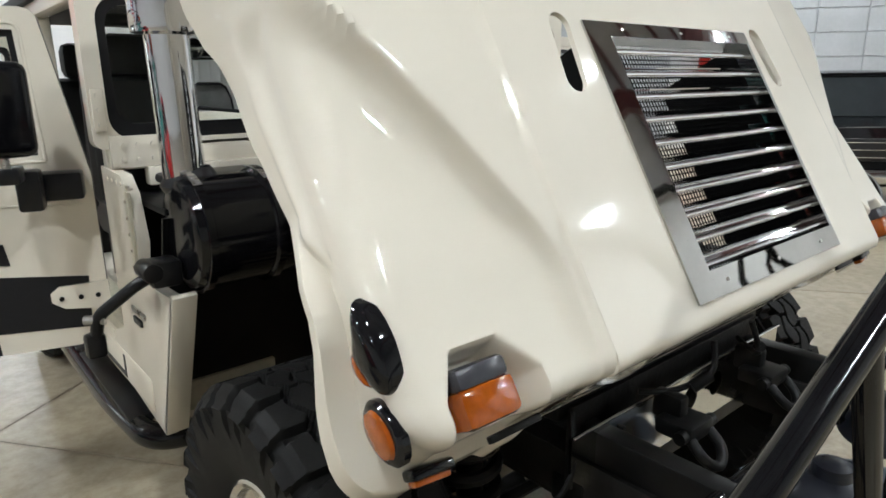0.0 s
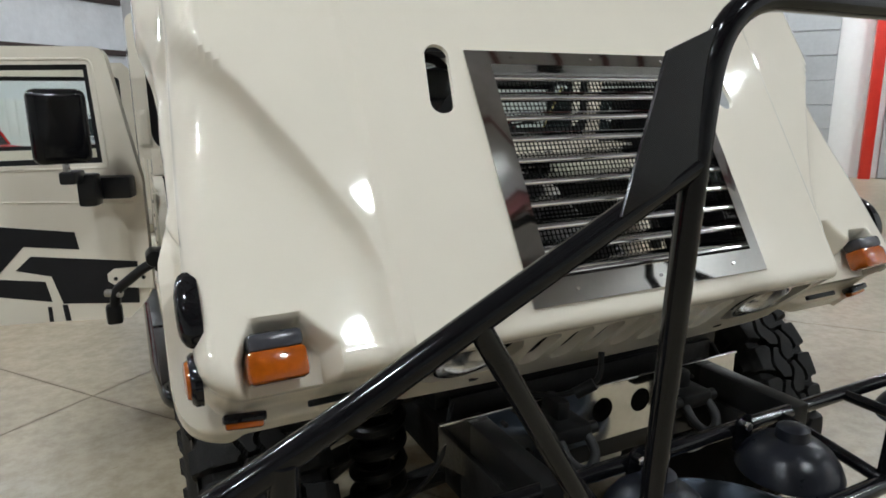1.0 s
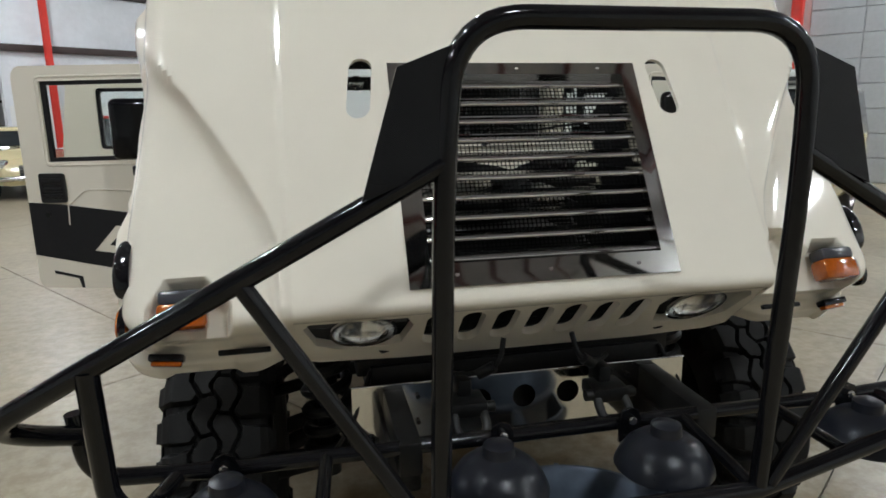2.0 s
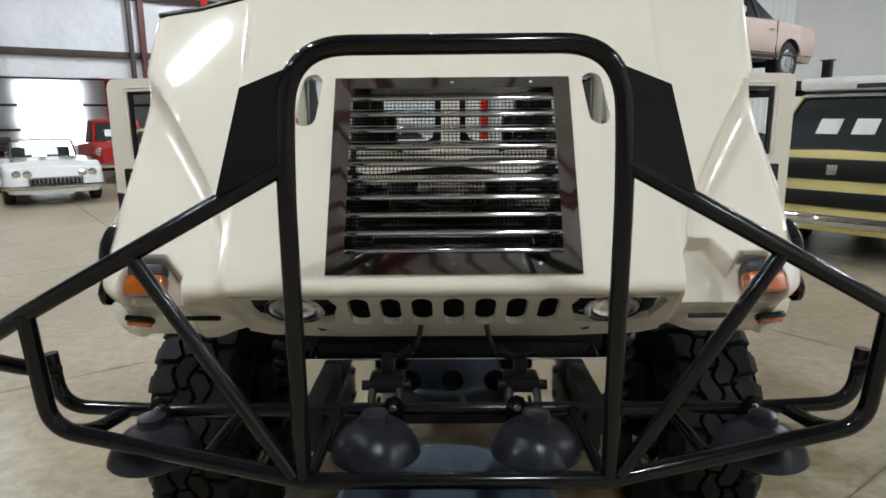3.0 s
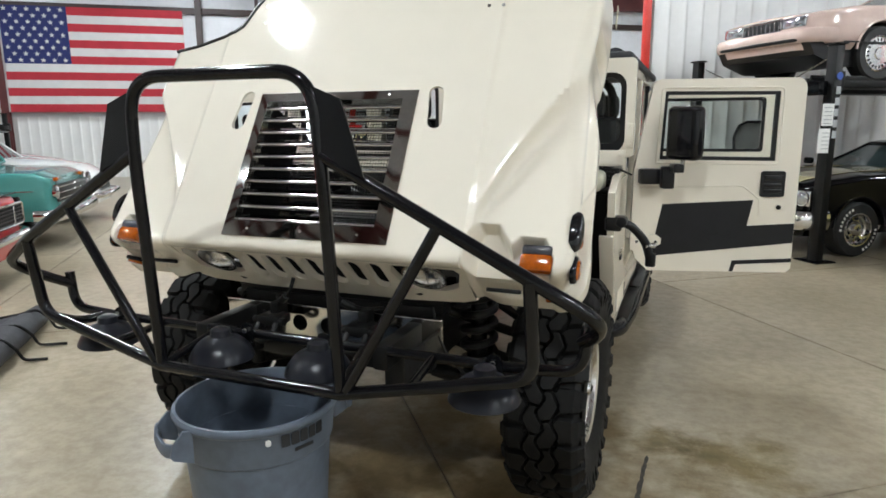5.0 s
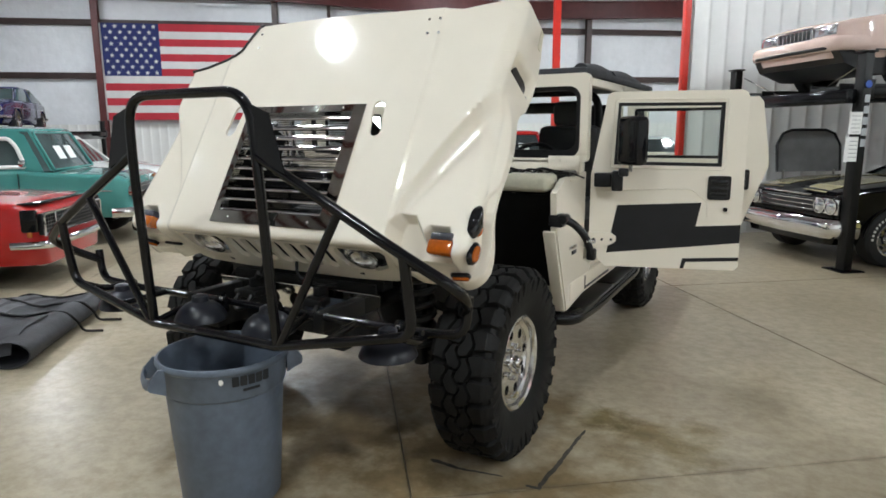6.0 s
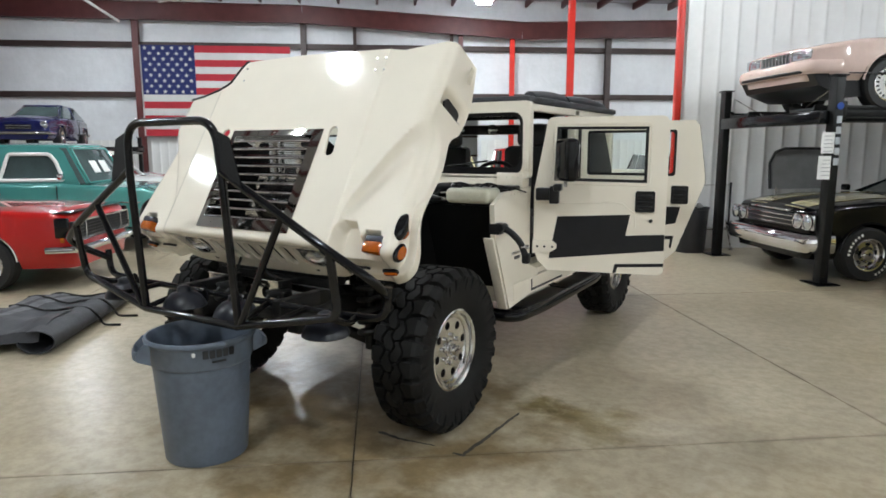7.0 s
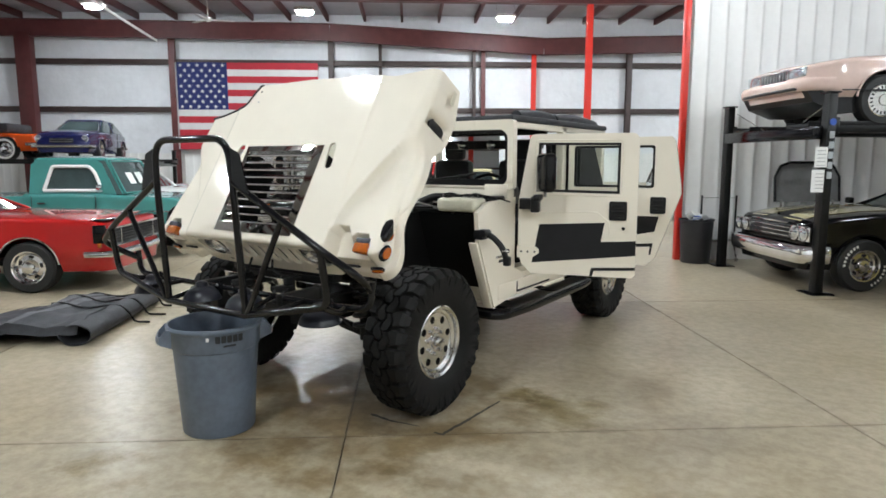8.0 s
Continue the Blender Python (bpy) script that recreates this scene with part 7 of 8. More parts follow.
def build_cars():
    # red coupe facing along +u
    car(at(-5.62, 4.52, 0, 0), "muscle_coupe", "bright red two-door muscle coupe with chrome trim", P_RED, dict(
        top=[(-2.35, 0.80), (-2.28, 0.95), (-1.5, 0.98), (-1.0, 1.0), (0.6, 0.99), (1.6, 0.97), (2.15, 0.94), (2.31, 0.90), (2.36, 0.84)], zb=0.27, hw=0.92,
        plan=[(-2.35, 0.9), (-1.6, 1.0), (1.5, 1.0), (2.1, 0.97), (2.36, 0.92)], xf=1.36, xr=-1.38, r=0.335, tw=0.24, rim=M_CHROME, lip=M_CHROME, cap=0.66,
        cab=(((-1.75, 0.98), (0.55, 0.97)), ((-0.95, 1.32), (-0.1, 1.32)), 0.80, 0.60), posts=(0.0, 1.0),
        extras=[("bumper", (2.42, 0.50, 0.09, 0.9, M_CHROME)), ("mesh_grille", (2.375, 0.715, 1.62, 0.23)), ("block", ((2.24, 0, 0.935), (0.20, 1.66, 0.014), 0.004, P_BLACK, "nose_stripe")), ("block", ((2.20, 0, 0.30), (0.26, 1.5, 0.10), 0.03, M_STEEL_BRUSHED, "valance")),
                ("boxlamp", (2.28, 0.925, 0.62, 0.02, 0.06, M_AMBER)), ("seam", ((0.55, 0.35, 0.95), (-0.75, 0.35, 0.95))), ("handle", (-0.55, 0.86)),
                ("block", ((2.27, 0.885, 0.76), (0.16, 0.07, 0.24), 0.02, P_BLACK, "nose_stripe")), ("block", ((2.27, -0.885, 0.76), (0.16, 0.07, 0.24), 0.02, P_BLACK, "nose_stripe")), ("bumper", (-2.42, 0.5, 0.09, 0.9, M_CHROME))]))
    # teal pickup
    car(at(-5.78, 7.55, 0, 0), "pickup_truck", "teal vintage pickup truck with white cab trim", P_TEAL, dict(
        cat="truck", top=[(-2.6, 1.08), (-0.22, 1.10), (-0.2, 1.14), (1.0, 1.14), (1.5, 1.10), (2.3, 1.06), (2.48, 0.98), (2.52, 0.6)], zb=0.42, hw=0.98,
        plan=[(-2.6, 0.96), (-2.0, 1.0), (2.0, 1.0), (2.52, 0.95)], xf=1.62, xr=-1.5, r=0.37, tw=0.22, rim=M_CHROME,
        cab=(((-0.15, 1.12), (1.44, 1.13)), ((-0.10, 1.74), (1.14, 1.74)), 0.86, 0.77), posts=(0.0, 1.0), post_w=0.09, glass=M_WINSHEEN,
        extras=[("bumper", (2.62, 0.50, 0.15, 0.98, M_CHROME)), ("grille", (2.52, 0.78, 1.5, 0.24, 3)), ("lamp", (2.53, 0.80, 0.80, 0.085)), ("boxlamp", (2.50, 0.62, 0.97, 0.2, 0.05, M_AMBER)),
                ("seam", ((1.02, 0.5, 1.1), (-0.05, 0.5, 1.1), (-0.6, 0.45, 1.05))), ("handle", (0.12, 0.98)), ("stripe", (0.83, 0.012, M_CHROME, -2.5, 2.3)), ("cabside", ([(-0.13, 1.12), (1.34, 1.12), (1.10, 1.66), (1.0, 1.72), (0.0, 1.72), (-0.10, 1.64)], [(0.12, 1.19), (1.10, 1.19), (0.98, 1.50), (0.88, 1.61), (0.26, 1.61)], P_WHITE)), ("mirror", (1.15, 1.25, M_CHROME)), ("paper", (0.85, 1.36, 28))]))
    # two rounded white sedans
    for u, w, mt in ((-5.6, 10.2, P_WHITE), (-6.6, 12.4, P_SILVER)):
        car(at(u, w, 0, 0), "vintage_sedan", "rounded %s vintage sedan on plain wheels" % ("white" if mt is P_WHITE else "grey"), mt, dict(
            top=[(-2.2, 0.6), (-2.1, 0.85), (-1.5, 1.05), (0.6, 1.08), (1.3, 1.05), (1.9, 0.95), (2.15, 0.8), (2.2, 0.6)], zb=0.33, hw=0.88,
            plan=[(-2.2, 0.75), (-1.5, 0.97), (0, 1.0), (1.5, 0.97), (2.2, 0.72)], xf=1.4, xr=-1.35, r=0.34, crown=0.07, rim=M_CHROME,
            cab=(((-1.55, 1.02), (0.75, 1.06)), ((-0.85, 1.62), (0.2, 1.62)), 0.76, 0.58), posts=(0.0, 0.45, 1.0),
            extras=[("bumper", (2.3, 0.48, 0.1, 0.8, M_CHROME)), ("lamp", (2.1, 0.62, 0.80, 0.09)), ("grille", (2.2, 0.66, 0.7, 0.26, 5))]), "vintage sedans")
    # raised cars on the far lift
    car(at(-9.6, 16.4, 1.70, -80), "estate_car", "deep blue two-door estate car parked on a lift", P_PURPLE, dict(
        top=[(-2.2, 0.60), (-2.12, 0.78), (-1.4, 0.86), (0.6, 0.87), (1.5, 0.84), (2.0, 0.76), (2.14, 0.66), (2.18, 0.54)], zb=0.25, hw=0.84, plan=[(-2.2, 0.80), (-1.6, 0.97), (0.0, 1.0), (1.4, 0.98), (2.18, 0.80)], xf=1.25, xr=-1.25, r=0.31, crown=0.07, glass=M_WINSHEEN, lip=M_CHROME,
        cab=(((-1.95, 0.88), (0.72, 0.89)), ((-1.45, 1.25), (0.0, 1.27)), 0.70, 0.54), posts=(0.0, 0.5, 1.0), post_w=0.05, trim=M_CHROME,
        extras=[("bumper", (2.26, 0.42, 0.08, 0.80, M_CHROME)), ("lamp", (2.13, 0.60, 0.63, 0.085)), ("grille", (2.17, 0.58, 0.62, 0.13, 2)), ("stripe", (0.66, 0.014, M_CHROME, -1.8, 1.7)), ("seam", ((0.6, 0.35, 0.86), (-0.5, 0.35, 0.86))), ("bumper", (-2.27, 0.42, 0.08, 0.78, M_CHROME))]))
    car(at(-12.7, 16.0, 1.70, 180), "convertible", "orange open convertible with whitewall tyres on a lift", P_ORANGE, dict(
        top=[(-2.2, 0.62), (-2.1, 0.80), (-0.5, 0.84), (0.6, 0.84), (2.0, 0.77), (2.2, 0.55)], zb=0.30, hw=0.86, plan=[(-2.2, 0.85), (-1.5, 1), (1.5, 1), (2.2, 0.85)], xf=1.35, xr=-1.35, r=0.36, white=True,
        screen=(0.55, 0.84, 0.30, 1.24, 0.68), extras=[("bumper", (2.3, 0.5, 0.1, 0.8, M_CHROME)), ("bumper", (-2.3, 0.5, 0.1, 0.8, M_CHROME)), ("block", ((-0.9, 0, 0.98), (1.0, 1.35, 0.30), 0.10, M_CANVAS, "folded_top"))]))
    # white roadster, green roadster near the back wall
    car(at(-0.05, 15.2, 0, -90), "roadster", "white open two-seat roadster with chrome teeth grille", P_WHITE, dict(
        top=[(-2.2, 0.55), (-2.1, 0.78), (-0.6, 0.86), (0.4, 0.87), (1.7, 0.84), (2.1, 0.74), (2.2, 0.55)], zb=0.25, hw=0.92, plan=[(-2.2, 0.85), (-1.5, 1), (1.5, 1), (2.0, 0.96), (2.2, 0.86)], xf=1.35, xr=-1.25, r=0.33, crown=0.04,
        screen=(0.45, 0.88, 0.15, 1.25, 0.62), extras=[("bumper", (2.28, 0.38, 0.09, 0.9, M_CHROME)), ("vgrille", (2.20, 0.48, 0.95, 0.15, 13)), ("lamp", (2.165, 0.66, 0.64, 0.075)), ("lamp", (2.18, 0.48, 0.63, 0.075)), ("block", ((-1.4, 0, 0.9), (0.9, 1.3, 0.1), 0.04, P_GREEN, "boot_cover")), ("paper", (0.30, 1.02, 25))]))
    car(at(-2.8, 15.95, 0, -90), "sports_car", "dark green open sports car with black bumper", P_GREEN, dict(
        top=[(-1.9, 0.6), (-1.85, 0.78), (-0.6, 0.82), (0.3, 0.83), (1.4, 0.78), (1.85, 0.7), (1.95, 0.5)], zb=0.24, hw=0.76, plan=[(-1.95, 0.88), (-1.3, 1), (1.3, 1), (1.95, 0.88)], xf=1.15, xr=-1.15, r=0.29,
        screen=(0.35, 0.84, 0.1, 1.18, 0.58), extras=[("bar", ((1.98, 0, 0.42), (0.16, 1.5, 0.2), 0.04, M_PLASTIC)), ("grille", (1.93, 0.60, 0.8, 0.09, 2)), ("lamp", (1.90, 0.60, 0.64, 0.085)), ("boxlamp", (2.05, 0.60, 0.46, 0.12, 0.05, M_AMBER)), ("paper", (0.22, 1.0, 25))]))
    car(at(-1.2, 18.6, 0, -110), "vintage_car", "black open vintage car with upright windshield", P_BLACK, dict(
        top=[(-1.7, 0.8), (-0.5, 0.95), (0.4, 0.98), (1.5, 0.95), (1.6, 0.6)], zb=0.42, hw=0.72, plan=[(-1.7, 0.85), (0, 1), (1.6, 0.7)], xf=1.2, xr=-1.25, r=0.36,
        screen=(0.3, 0.98, 0.28, 1.5, 0.6), extras=[("lamp", (1.65, 0.45, 0.9, 0.1)), ("bumper", (1.8, 0.5, 0.06, 0.7, M_CHROME))]))
    # red trucks and an ivory car past the doorway side
    for u, w, h in ((2.1, 19.0, -90), (3.95, 11.8, -90)):
        car(at(u, w, 0, h), "old_pickup", "bright red rounded old pickup truck", P_RED, dict(
            cat="truck", top=[(-2.3, 1.0), (-0.5, 1.02), (0.9, 1.08), (1.6, 1.05), (2.0, 0.95), (2.1, 0.6)], zb=0.42, hw=0.88, plan=[(-2.3, 0.9), (-0.5, 1), (1.0, 0.95), (2.1, 0.75)], xf=1.35, xr=-1.5, r=0.36, crown=0.08,
            cab=(((-0.55, 1.02), (0.95, 1.06)), ((-0.4, 1.66), (0.55, 1.66)), 0.74, 0.62), posts=(0.0, 0.5, 1.0),
            extras=[("bumper", (2.2, 0.5, 0.12, 0.85, M_CHROME)), ("lamp", (1.95, 0.68, 0.85, 0.09)), ("grille", (2.1, 0.75, 0.8, 0.3, 4)), ("paper", (0.75, 1.3, 20))]), "old red pickups")
    car(at(2.75, 15.8, 0, -90), "vintage_sedan", "ivory rounded vintage sedan with chrome bumper", P_CREAM2, dict(
        top=[(-2.0, 0.6), (-1.9, 0.85), (0.6, 0.98), (1.4, 0.95), (1.95, 0.8), (2.05, 0.55)], zb=0.3, hw=0.82, plan=[(-2.0, 0.8), (-1.3, 1), (1.2, 0.97), (2.05, 0.75)], xf=1.3, xr=-1.25, r=0.32, crown=0.07,
        cab=(((-1.2, 0.95), (0.7, 0.97)), ((-0.8, 1.42), (0.15, 1.42)), 0.70, 0.56), extras=[("bumper", (2.12, 0.45, 0.1, 0.8, M_CHROME)), ("lamp", (1.95, 0.58, 0.74, 0.085)), ("grille", (2.05, 0.6, 0.7, 0.22, 4))]), "vintage sedans")
    car(at(9.2, 15.0, 0, -100), "estate_car", "silver estate car parked by the red column", P_SILVER, dict(
        top=[(-2.2, 0.85), (-2.1, 1.0), (0.8, 1.0), (1.8, 0.9), (2.2, 0.6)], zb=0.3, hw=0.86, plan=[(-2.2, 0.9), (-1.5, 1), (1.5, 1), (2.2, 0.85)], xf=1.35, xr=-1.35, r=0.32,
        cab=(((-2.0, 1.0), (0.9, 1.0)), ((-1.8, 1.48), (0.3, 1.48)), 0.76, 0.62), extras=[("bumper", (2.28, 0.45, 0.1, 0.84, M_CHROME)), ("lamp", (2.18, 0.62, 0.7, 0.09))]))
    # black muscle coupe below the lift, pink coupe above
    car(at(8.25, 4.06, 0, 180), "muscle_coupe", "black two-door muscle coupe with gold hood stripes", P_BLACK, dict(
        top=[(-2.5, 0.75), (-2.4, 0.98), (-0.9, 1.02), (0.8, 1.03), (1.6, 1.015), (2.1, 0.965), (2.38, 0.915), (2.46, 0.86), (2.48, 0.62)], zb=0.28, hw=0.95, plan=[(-2.5, 0.92), (-1.5, 1), (1.6, 1), (2.48, 0.93)], xf=1.72, xr=-1.2, r=0.345, tw=0.23, rim=M_CHROME, bars=True, glass=M_WINSHEEN,
        cab=(((-1.75, 1.0), (0.75, 1.0)), ((-0.95, 1.36), (0.05, 1.36)), 0.82, 0.62), posts=(0.0, 1.0),
        extras=[("bumper", (2.57, 0.49, 0.23, 0.95, M_CHROME)), ("grille", (2.48, 0.75, 1.05, 0.17, 3)), ("boxlamp", (2.47, 0.725, 0.755, 0.39, 0.19, M_CHROME)), ("lamp", (2.505, 0.82, 0.755, 0.085)), ("lamp", (2.505, 0.63, 0.755, 0.085)),
                ("hood_stripe", (0.82, 2.42, 0.20, 0.60, P_GOLD)), ("block", ((2.49, 0, 0.875), (0.03, 0.9, 0.022), 0.008, M_CHROME, "nose_trim")),
                ("seam", ((0.7, 0.4, 0.98), (-0.75, 0.4, 0.98))), ("stripe", (0.36, 0.025, M_CHROME, -1.0, 1.2)), ("mirror", (0.6, 1.08, P_BLACK))]))
    car(at(8.0, 4.12, 2.15, 180), "luxury_coupe", "dusty pink luxury coupe raised on the lift", P_PINK, dict(
        top=[(-2.25, 0.6), (-2.2, 0.93), (-0.9, 0.95), (0.6, 0.92), (1.7, 0.86), (2.1, 0.80), (2.24, 0.77), (2.28, 0.60), (2.30, 0.56)], zb=0.36, hw=0.90, plan=[(-2.25, 0.92), (-1.5, 1), (1.6, 1), (2.0, 0.95), (2.3, 0.80)], xf=1.32, xr=-1.2, r=0.32, tw=0.21, rim=M_ALU, cap=0.66, slots=20,
        cab=(((-1.1, 0.94), (0.7, 0.90)), ((-0.7, 1.28), (-0.1, 1.28)), 0.76, 0.60), posts=(0.0, 0.35, 1.0), roof_mat=M_CANVAS, post_mat=M_CANVAS,
        extras=[("vgrille", (2.262, 0.685, 0.66, 0.14, 9)), ("boxlamp", (2.26, 0.52, 0.69, 0.34, 0.125, M_LIGHTGLASS)), ("bumper", (2.32, 0.52, 0.17, 0.86, P_PINK)), ("bumper", (2.345, 0.475, 0.05, 0.80, M_PLASTIC)), ("dam", ([(2.29, 0.455), (2.20, 0.30), (1.86, 0.17), (1.60, 0.17), (1.60, 0.46)], 1.58)),
                ("stripe", (0.44, 0.018, M_PLASTIC, -1.9, 1.9)), ("stripe", (0.395, 0.05, M_PLASTIC, -0.82, 0.92)), ("seam", ((0.62, 0.35, 0.9), (-0.75, 0.35, 0.92))), ("handle", (-0.55, 0.78)), ("mirror", (0.5, 0.96, P_PINK))]))
    # camper van
    car(at(8.62, 1.22, 0, 180), "camper_van", "pale yellow camper van with black nose band", P_YELLOW, dict(
        cat="van", top=[(-2.25, 1.2), (-2.2, 1.27), (2.0, 1.27), (2.22, 1.25), (2.30, 0.95), (2.32, 0.5)], zb=0.36, hw=0.92, plan=[(-2.25, 0.95), (-1.8, 1), (1.9, 1), (2.32, 0.92)], xf=1.25, xr=-1.2, r=0.33, rim=M_STEEL_BRUSHED,
        trim=M_PLASTIC, cab=(((-2.2, 1.25), (2.20, 1.25)), ((-2.1, 1.90), (1.66, 1.90)), 0.88, 0.76), posts=(0.0, 0.28, 0.55, 0.8, 1.0), roof_mat=P_WHITE, post_w=0.12,
        extras=[("bumper", (2.42, 0.50, 0.13, 0.92, M_CHROME)), ("block", ((2.305, 0, 1.06), (0.06, 1.56, 0.24), 0.02, M_PLASTIC, "nose_band")), ("block", ((2.33, 0, 0.73), (0.04, 1.40, 0.18), 0.01, M_PLASTIC, "lower_grille")), ("block", ((2.34, 0, 1.06), (0.012, 0.11, 0.11), 0.004, M_STEEL_BRUSHED, "emblem")),
                ("lamp", (2.345, 0.66, 1.06, 0.10)), ("boxlamp", (2.30, 0.86, 0.78, 0.1, 0.1, M_AMBER)), ("block", ((0.2, 0, 2.02), (3.2, 1.4, 0.16), 0.06, P_WHITE, "raised_roof")), ("block", ((1.80, 0.3, 1.985), (0.012, 0.7, 0.05), 0.0, M_LETTER, "roof_mark")), ("paper", (1.93, 1.50, 40))]))
    # dark vehicles beyond the driver's front corner
    for u, w in ((9.0, -3.6), (10.2, -6.2)):
        car(at(u, w, 0, 180), "dark_pickup", "black pickup truck parked by the overhead doors", P_BLACK, dict(
            cat="truck", top=[(-2.6, 1.1), (-0.6, 1.12), (1.0, 1.14), (2.3, 1.06), (2.55, 0.95), (2.6, 0.6)], zb=0.42, hw=0.96, plan=[(-2.6, 0.96), (2.0, 1.0), (2.6, 0.93)], xf=1.7, xr=-1.5, r=0.38, tw=0.24,
            cab=(((-0.5, 1.12), (1.2, 1.13)), ((-0.4, 1.72), (0.6, 1.72)), 0.86, 0.74), posts=(0.0, 0.5, 1.0), extras=[("bumper", (2.7, 0.55, 0.16, 0.95, M_CHROME)), ("grille", (2.6, 0.85, 1.3, 0.26, 3)), ("boxlamp", (2.58, 0.75, 0.86, 0.24, 0.2, M_LIGHTGLASS))]), "dark pickups")


def build_lift(u0, u1, w0, w1, top, deck, label, papers=False, lean=0.0):
    t = thing("car_lift", at(0, 0), label, "car lift", "car lifts")
    for edge, u in enumerate((u0, u1)):
        for w in (w0, w1):
            u = (u0 - lean if w == w1 else u0) if edge == 0 else u1
            p = part("post", box((u, w, top / 2), (0.11, 0.14, top), 0.01), M_BLACK, t, "black steel lift post")
            part("foot", box((u, w, 0.008), (0.30, 0.34, 0.016), 0.002), M_BLACKTUBE, p)
            part("cap", box((u, w, top + 0.012), (0.15, 0.19, 0.02), 0.004), M_BLACK, p)
            part("lock_box", box((u + 0.08, w, deck - 0.02), (0.06, 0.12, 0.22), 0.01), M_BLACK, p)
        part("cross_beam", box((u, (w0 + w1) / 2, deck - 0.1), (0.13, w1 - w0, 0.16), 0.01), M_BLACKTUBE, t)
    for w in (w0 + 0.42, w1 - 0.42):
        r = part("runway", box(((u0 + u1) / 2, w, deck - 0.03), (u1 - u0 + 0.3, 0.48, 0.10), 0.008), M_BLACK, t, "black steel runway")
        for s in (-1, 1):
            part("edge_rail", box(((u0 + u1) / 2, w + s * 0.24, deck + 0.03), (u1 - u0 + 0.3, 0.02, 0.05), 0.004), M_BLACK, r)
    part("cable", tube(round_path([(u0, w1, top - 0.1), (u0 + 0.05, (w0 + w1) / 2, deck - 0.16), (u0, w0, top - 0.1)], 0.3), 0.008, 6), M_STEEL_BRUSHED, t)
    if papers:
        # notices and the maker's mark as plain shapes on the near post
        for z, h in ((1.745, 0.25), (1.45, 0.28)):
            c = part("notice", box((u0 - 0.125 - 0.08 * (1.745 - z), w0 - 0.094, z), (0.16, 0.006, h), m=None), M_PAPER, t, "white paper notice taped to the post")
            for k in range(5):
                part("print_line", box((u0 - 0.125, w0 - 0.099, z + h * 0.32 - k * 0.045), (0.11, 0.002, 0.006)), M_INK, c)
        for k in range(5):
            part("mark_bar", box((u0 + 0.0, w0 - 0.088, 2.02 - 0.125 * k), (0.065, 0.004, 0.085), 0.002), M_GREYLETTER, t, "silver bar of the maker's mark")
        part("mark_disc", cyl((u0, w0 - 0.084, 2.18), (u0, w0 - 0.09, 2.18), 0.042, 20), M_BLUE, t)


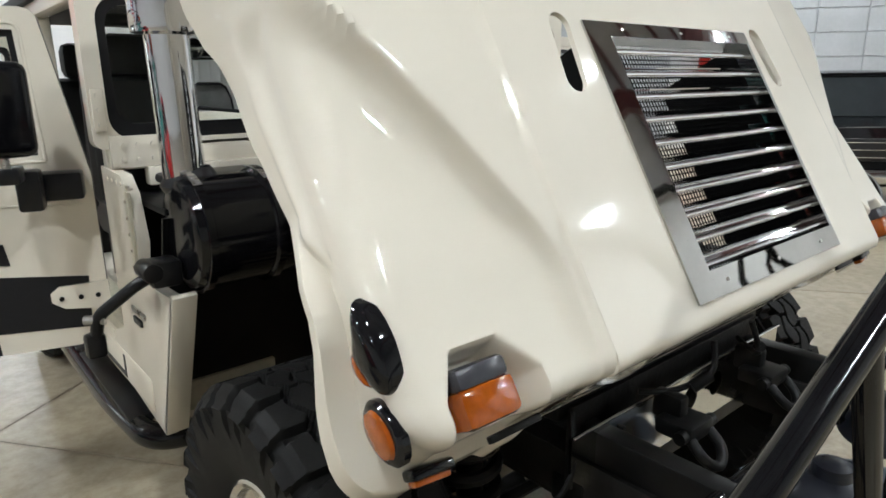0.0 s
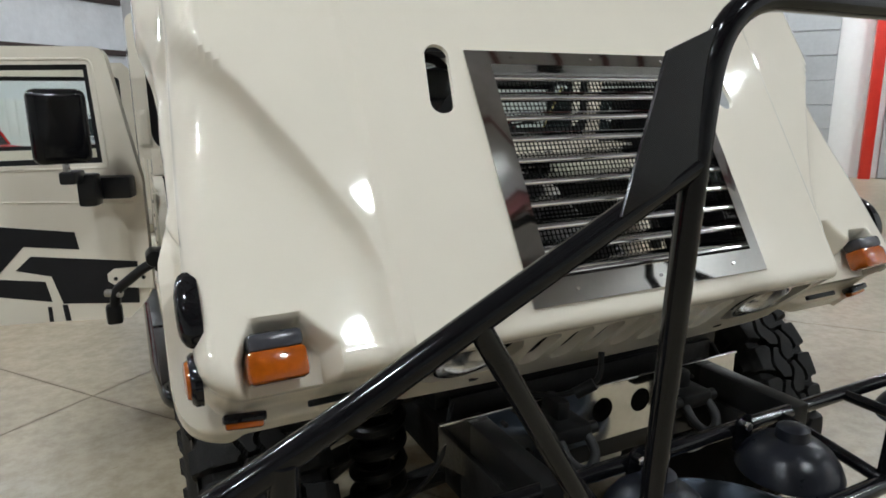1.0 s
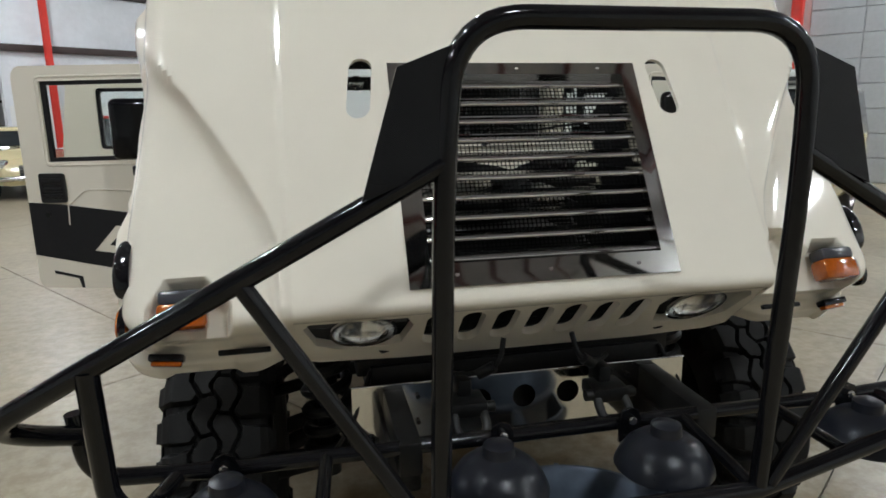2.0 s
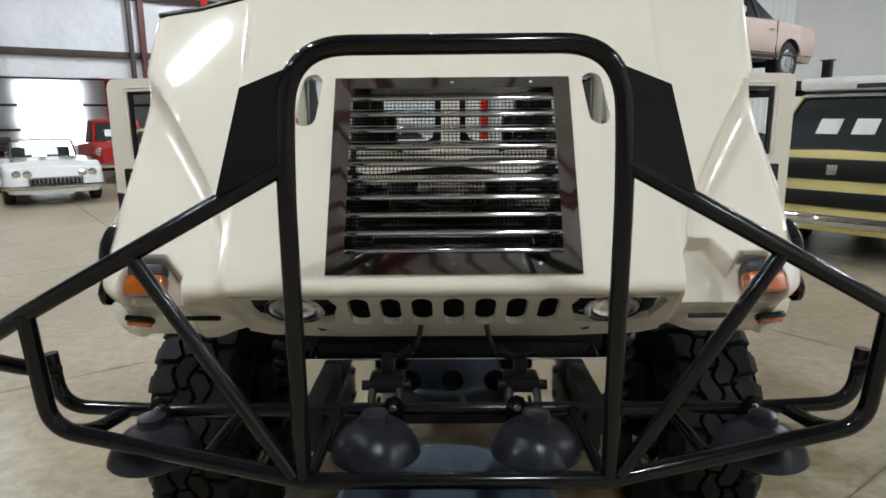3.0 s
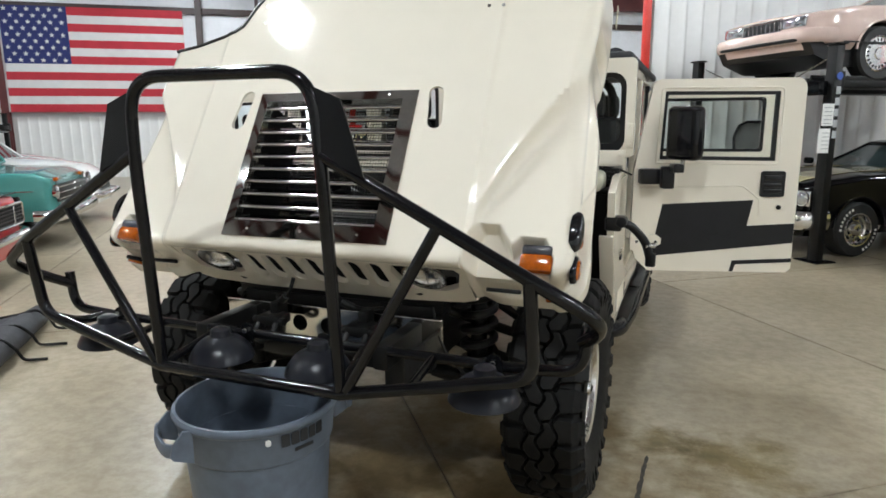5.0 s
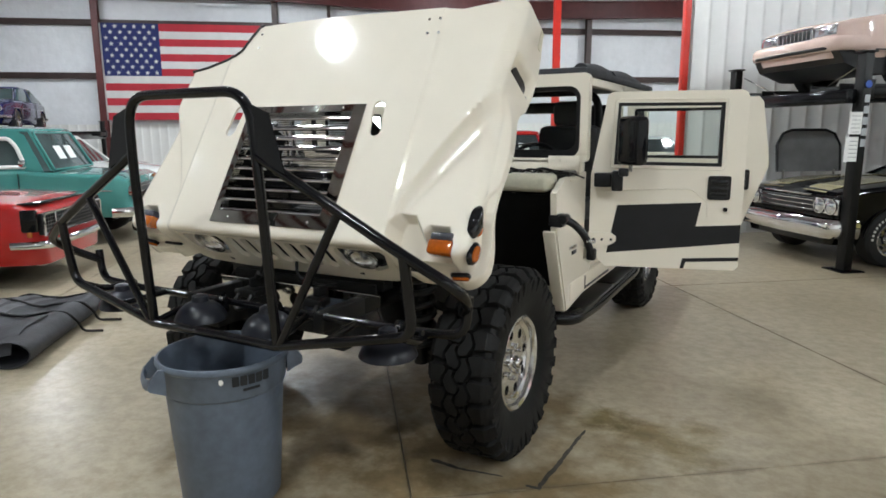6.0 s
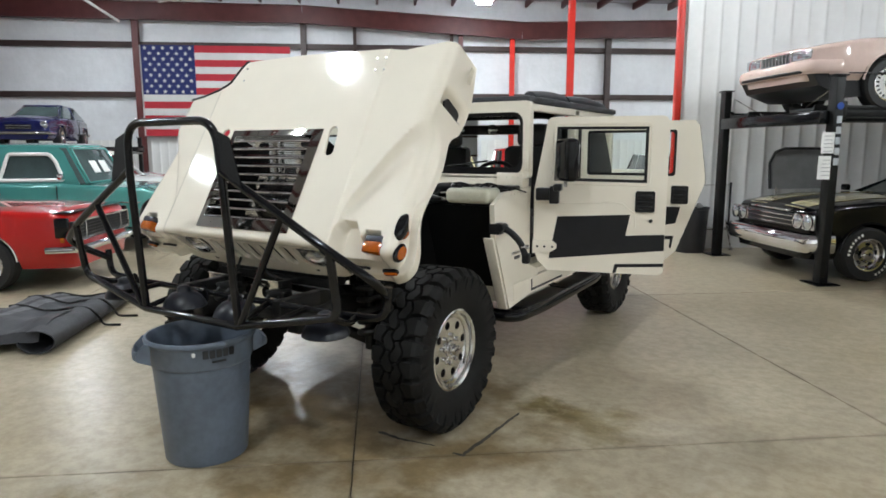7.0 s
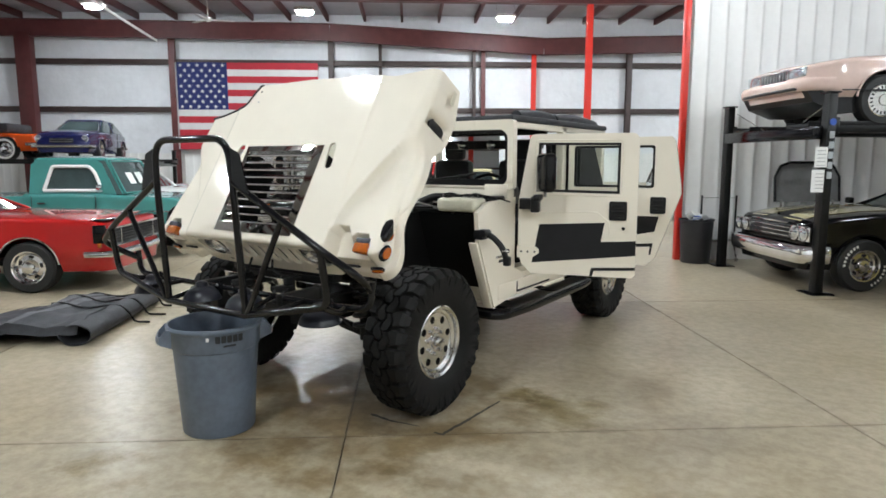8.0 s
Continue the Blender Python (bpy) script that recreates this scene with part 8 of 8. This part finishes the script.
def build_clutter():
    # bin at the end of the partition
    t = thing("rubbish_bin", at(5.46, 5.72), "black round rubbish bin full of paper scraps", "bin")
    part("shell", revolve([(0, 0), (0.22, 0), (0.235, 0.02), (0.27, 0.70), (0.285, 0.71), (0.285, 0.735), (0.265, 0.735), (0.25, 0.66), (0, 0.6)], 36), M_TRASH, t)
    random.seed(11)
    for k in range(9):
        a, r = random.uniform(0, 6.28), random.uniform(0, 0.17)
        mt = M_BLUE if k % 4 == 1 else M_PAPER
        part("scrap", box((0, 0, 0), (0.14, 0.10, 0.012), 0.003, m=pose(r * math.cos(a), r * math.sin(a), 0.72 + 0.012 * k, random.uniform(-50, 50), random.uniform(-50, 50), random.uniform(0, 180))), mt, t, "crumpled paper scrap")
    t = thing("blue_barrel", at(5.0, 7.2), "dark blue plastic barrel behind the partition end", "barrel")
    part("shell", revolve([(0, 0), (0.24, 0), (0.26, 0.03), (0.27, 0.4), (0.26, 0.8), (0.22, 0.84), (0, 0.84)], 28), mat("blue_plastic", (0.03, 0.04, 0.25), 0.4), t)
    # grey bonnet panel with black rim leaning on the partition
    t = thing("roof_panel", at(7.35, 5.72, 0.0), "grey hardtop panel with black rim standing on a trolley", "car part")
    pm = axes((0, 0, 1.02), (1, 0, 0), (0, 0.12, 1), (0, -1, 0.12))
    out = [(-0.56, 0), (-0.56, 0.42), (-0.46, 0.60), (-0.3, 0.66), (0.3, 0.66), (0.46, 0.60), (0.56, 0.42), (0.56, 0)]
    part("sheet", panel(out, 0.03, pm), mat("grey_felt", (0.24, 0.24, 0.24), 0.8), t)
    part("rim", tube([pm @ Vector((x, y, 0.0)) for x, y in out], 0.022, 8), M_PLASTIC, t)
    for s in (-0.45, 0.45):
        part("trolley_leg", cyl((s, 0, 0), (s, 0, 1.05), 0.02, 8), M_STEEL_BRUSHED, t)
    # bright cart by the black coupe's nose
    t = thing("steel_cart", at(5.9, 5.85, 0.0), "small bright steel cart frame beside the lift", "cart")
    for x in (-0.3, 0.3):
        part("leg", cyl((x, -0.1, 0.03), (x * 0.8, 0.0, 0.5), 0.014, 8), M_STEEL_BRUSHED, t)
        part("upright", cyl((x, 0.02, 0.4), (x, 0.02, 1.12), 0.016, 8), M_BLACK, t)
        part("caster", cyl((x - 0.02, -0.1, 0.03), (x + 0.02, -0.1, 0.03), 0.03, 12), M_STEEL_BRUSHED, t)
    part("bar", cyl((-0.3, 0.02, 1.08), (0.3, 0.02, 1.08), 0.006, 8), M_STEEL_BRUSHED, t)
    part("shelf", box((0, -0.04, 0.36), (0.56, 0.2, 0.02), 0.004), M_STEEL_BRUSHED, t)
    # ceiling fan and sprinkler pipe
    t = thing("ceiling_fan", at(-5.15, 14.9, 5.75), "white three-blade ceiling fan on a long rod", "ceiling fan")
    part("rod", cyl((0, 0, 0.1), (0, 0, ZC - 5.75), 0.015, 8), M_DUCT, t)
    part("motor", revolve([(0, 0.1), (0.09, 0.08), (0.1, 0.0), (0.06, -0.04), (0, -0.05)], 20), M_DUCT, t)
    for k in range(3):
        part("blade", box((0.42, 0, 0.02), (0.62, 0.12, 0.008), 0.003, m=pose(0, 0, 0, 0, 0, 20 + 120 * k)), M_DUCT, t)
    tagged(part("heater_tube", tube([BLD @ Vector((-6.72, 8.0, 5.6)), BLD @ Vector((-7.57, 17.4, 5.6))], 0.04, 10), M_DUCT), "white radiant heater tube under the roof", "heater")


build_cars()
build_lift(5.87, 10.25, 3.09, 5.36, 2.53, 2.15, "black four-post car lift with paper notices", True, 0.13)
build_lift(-15.2, -7.6, 14.2, 18.5, 2.05, 1.70, "black four-post lift at the back wall")
build_clutter()
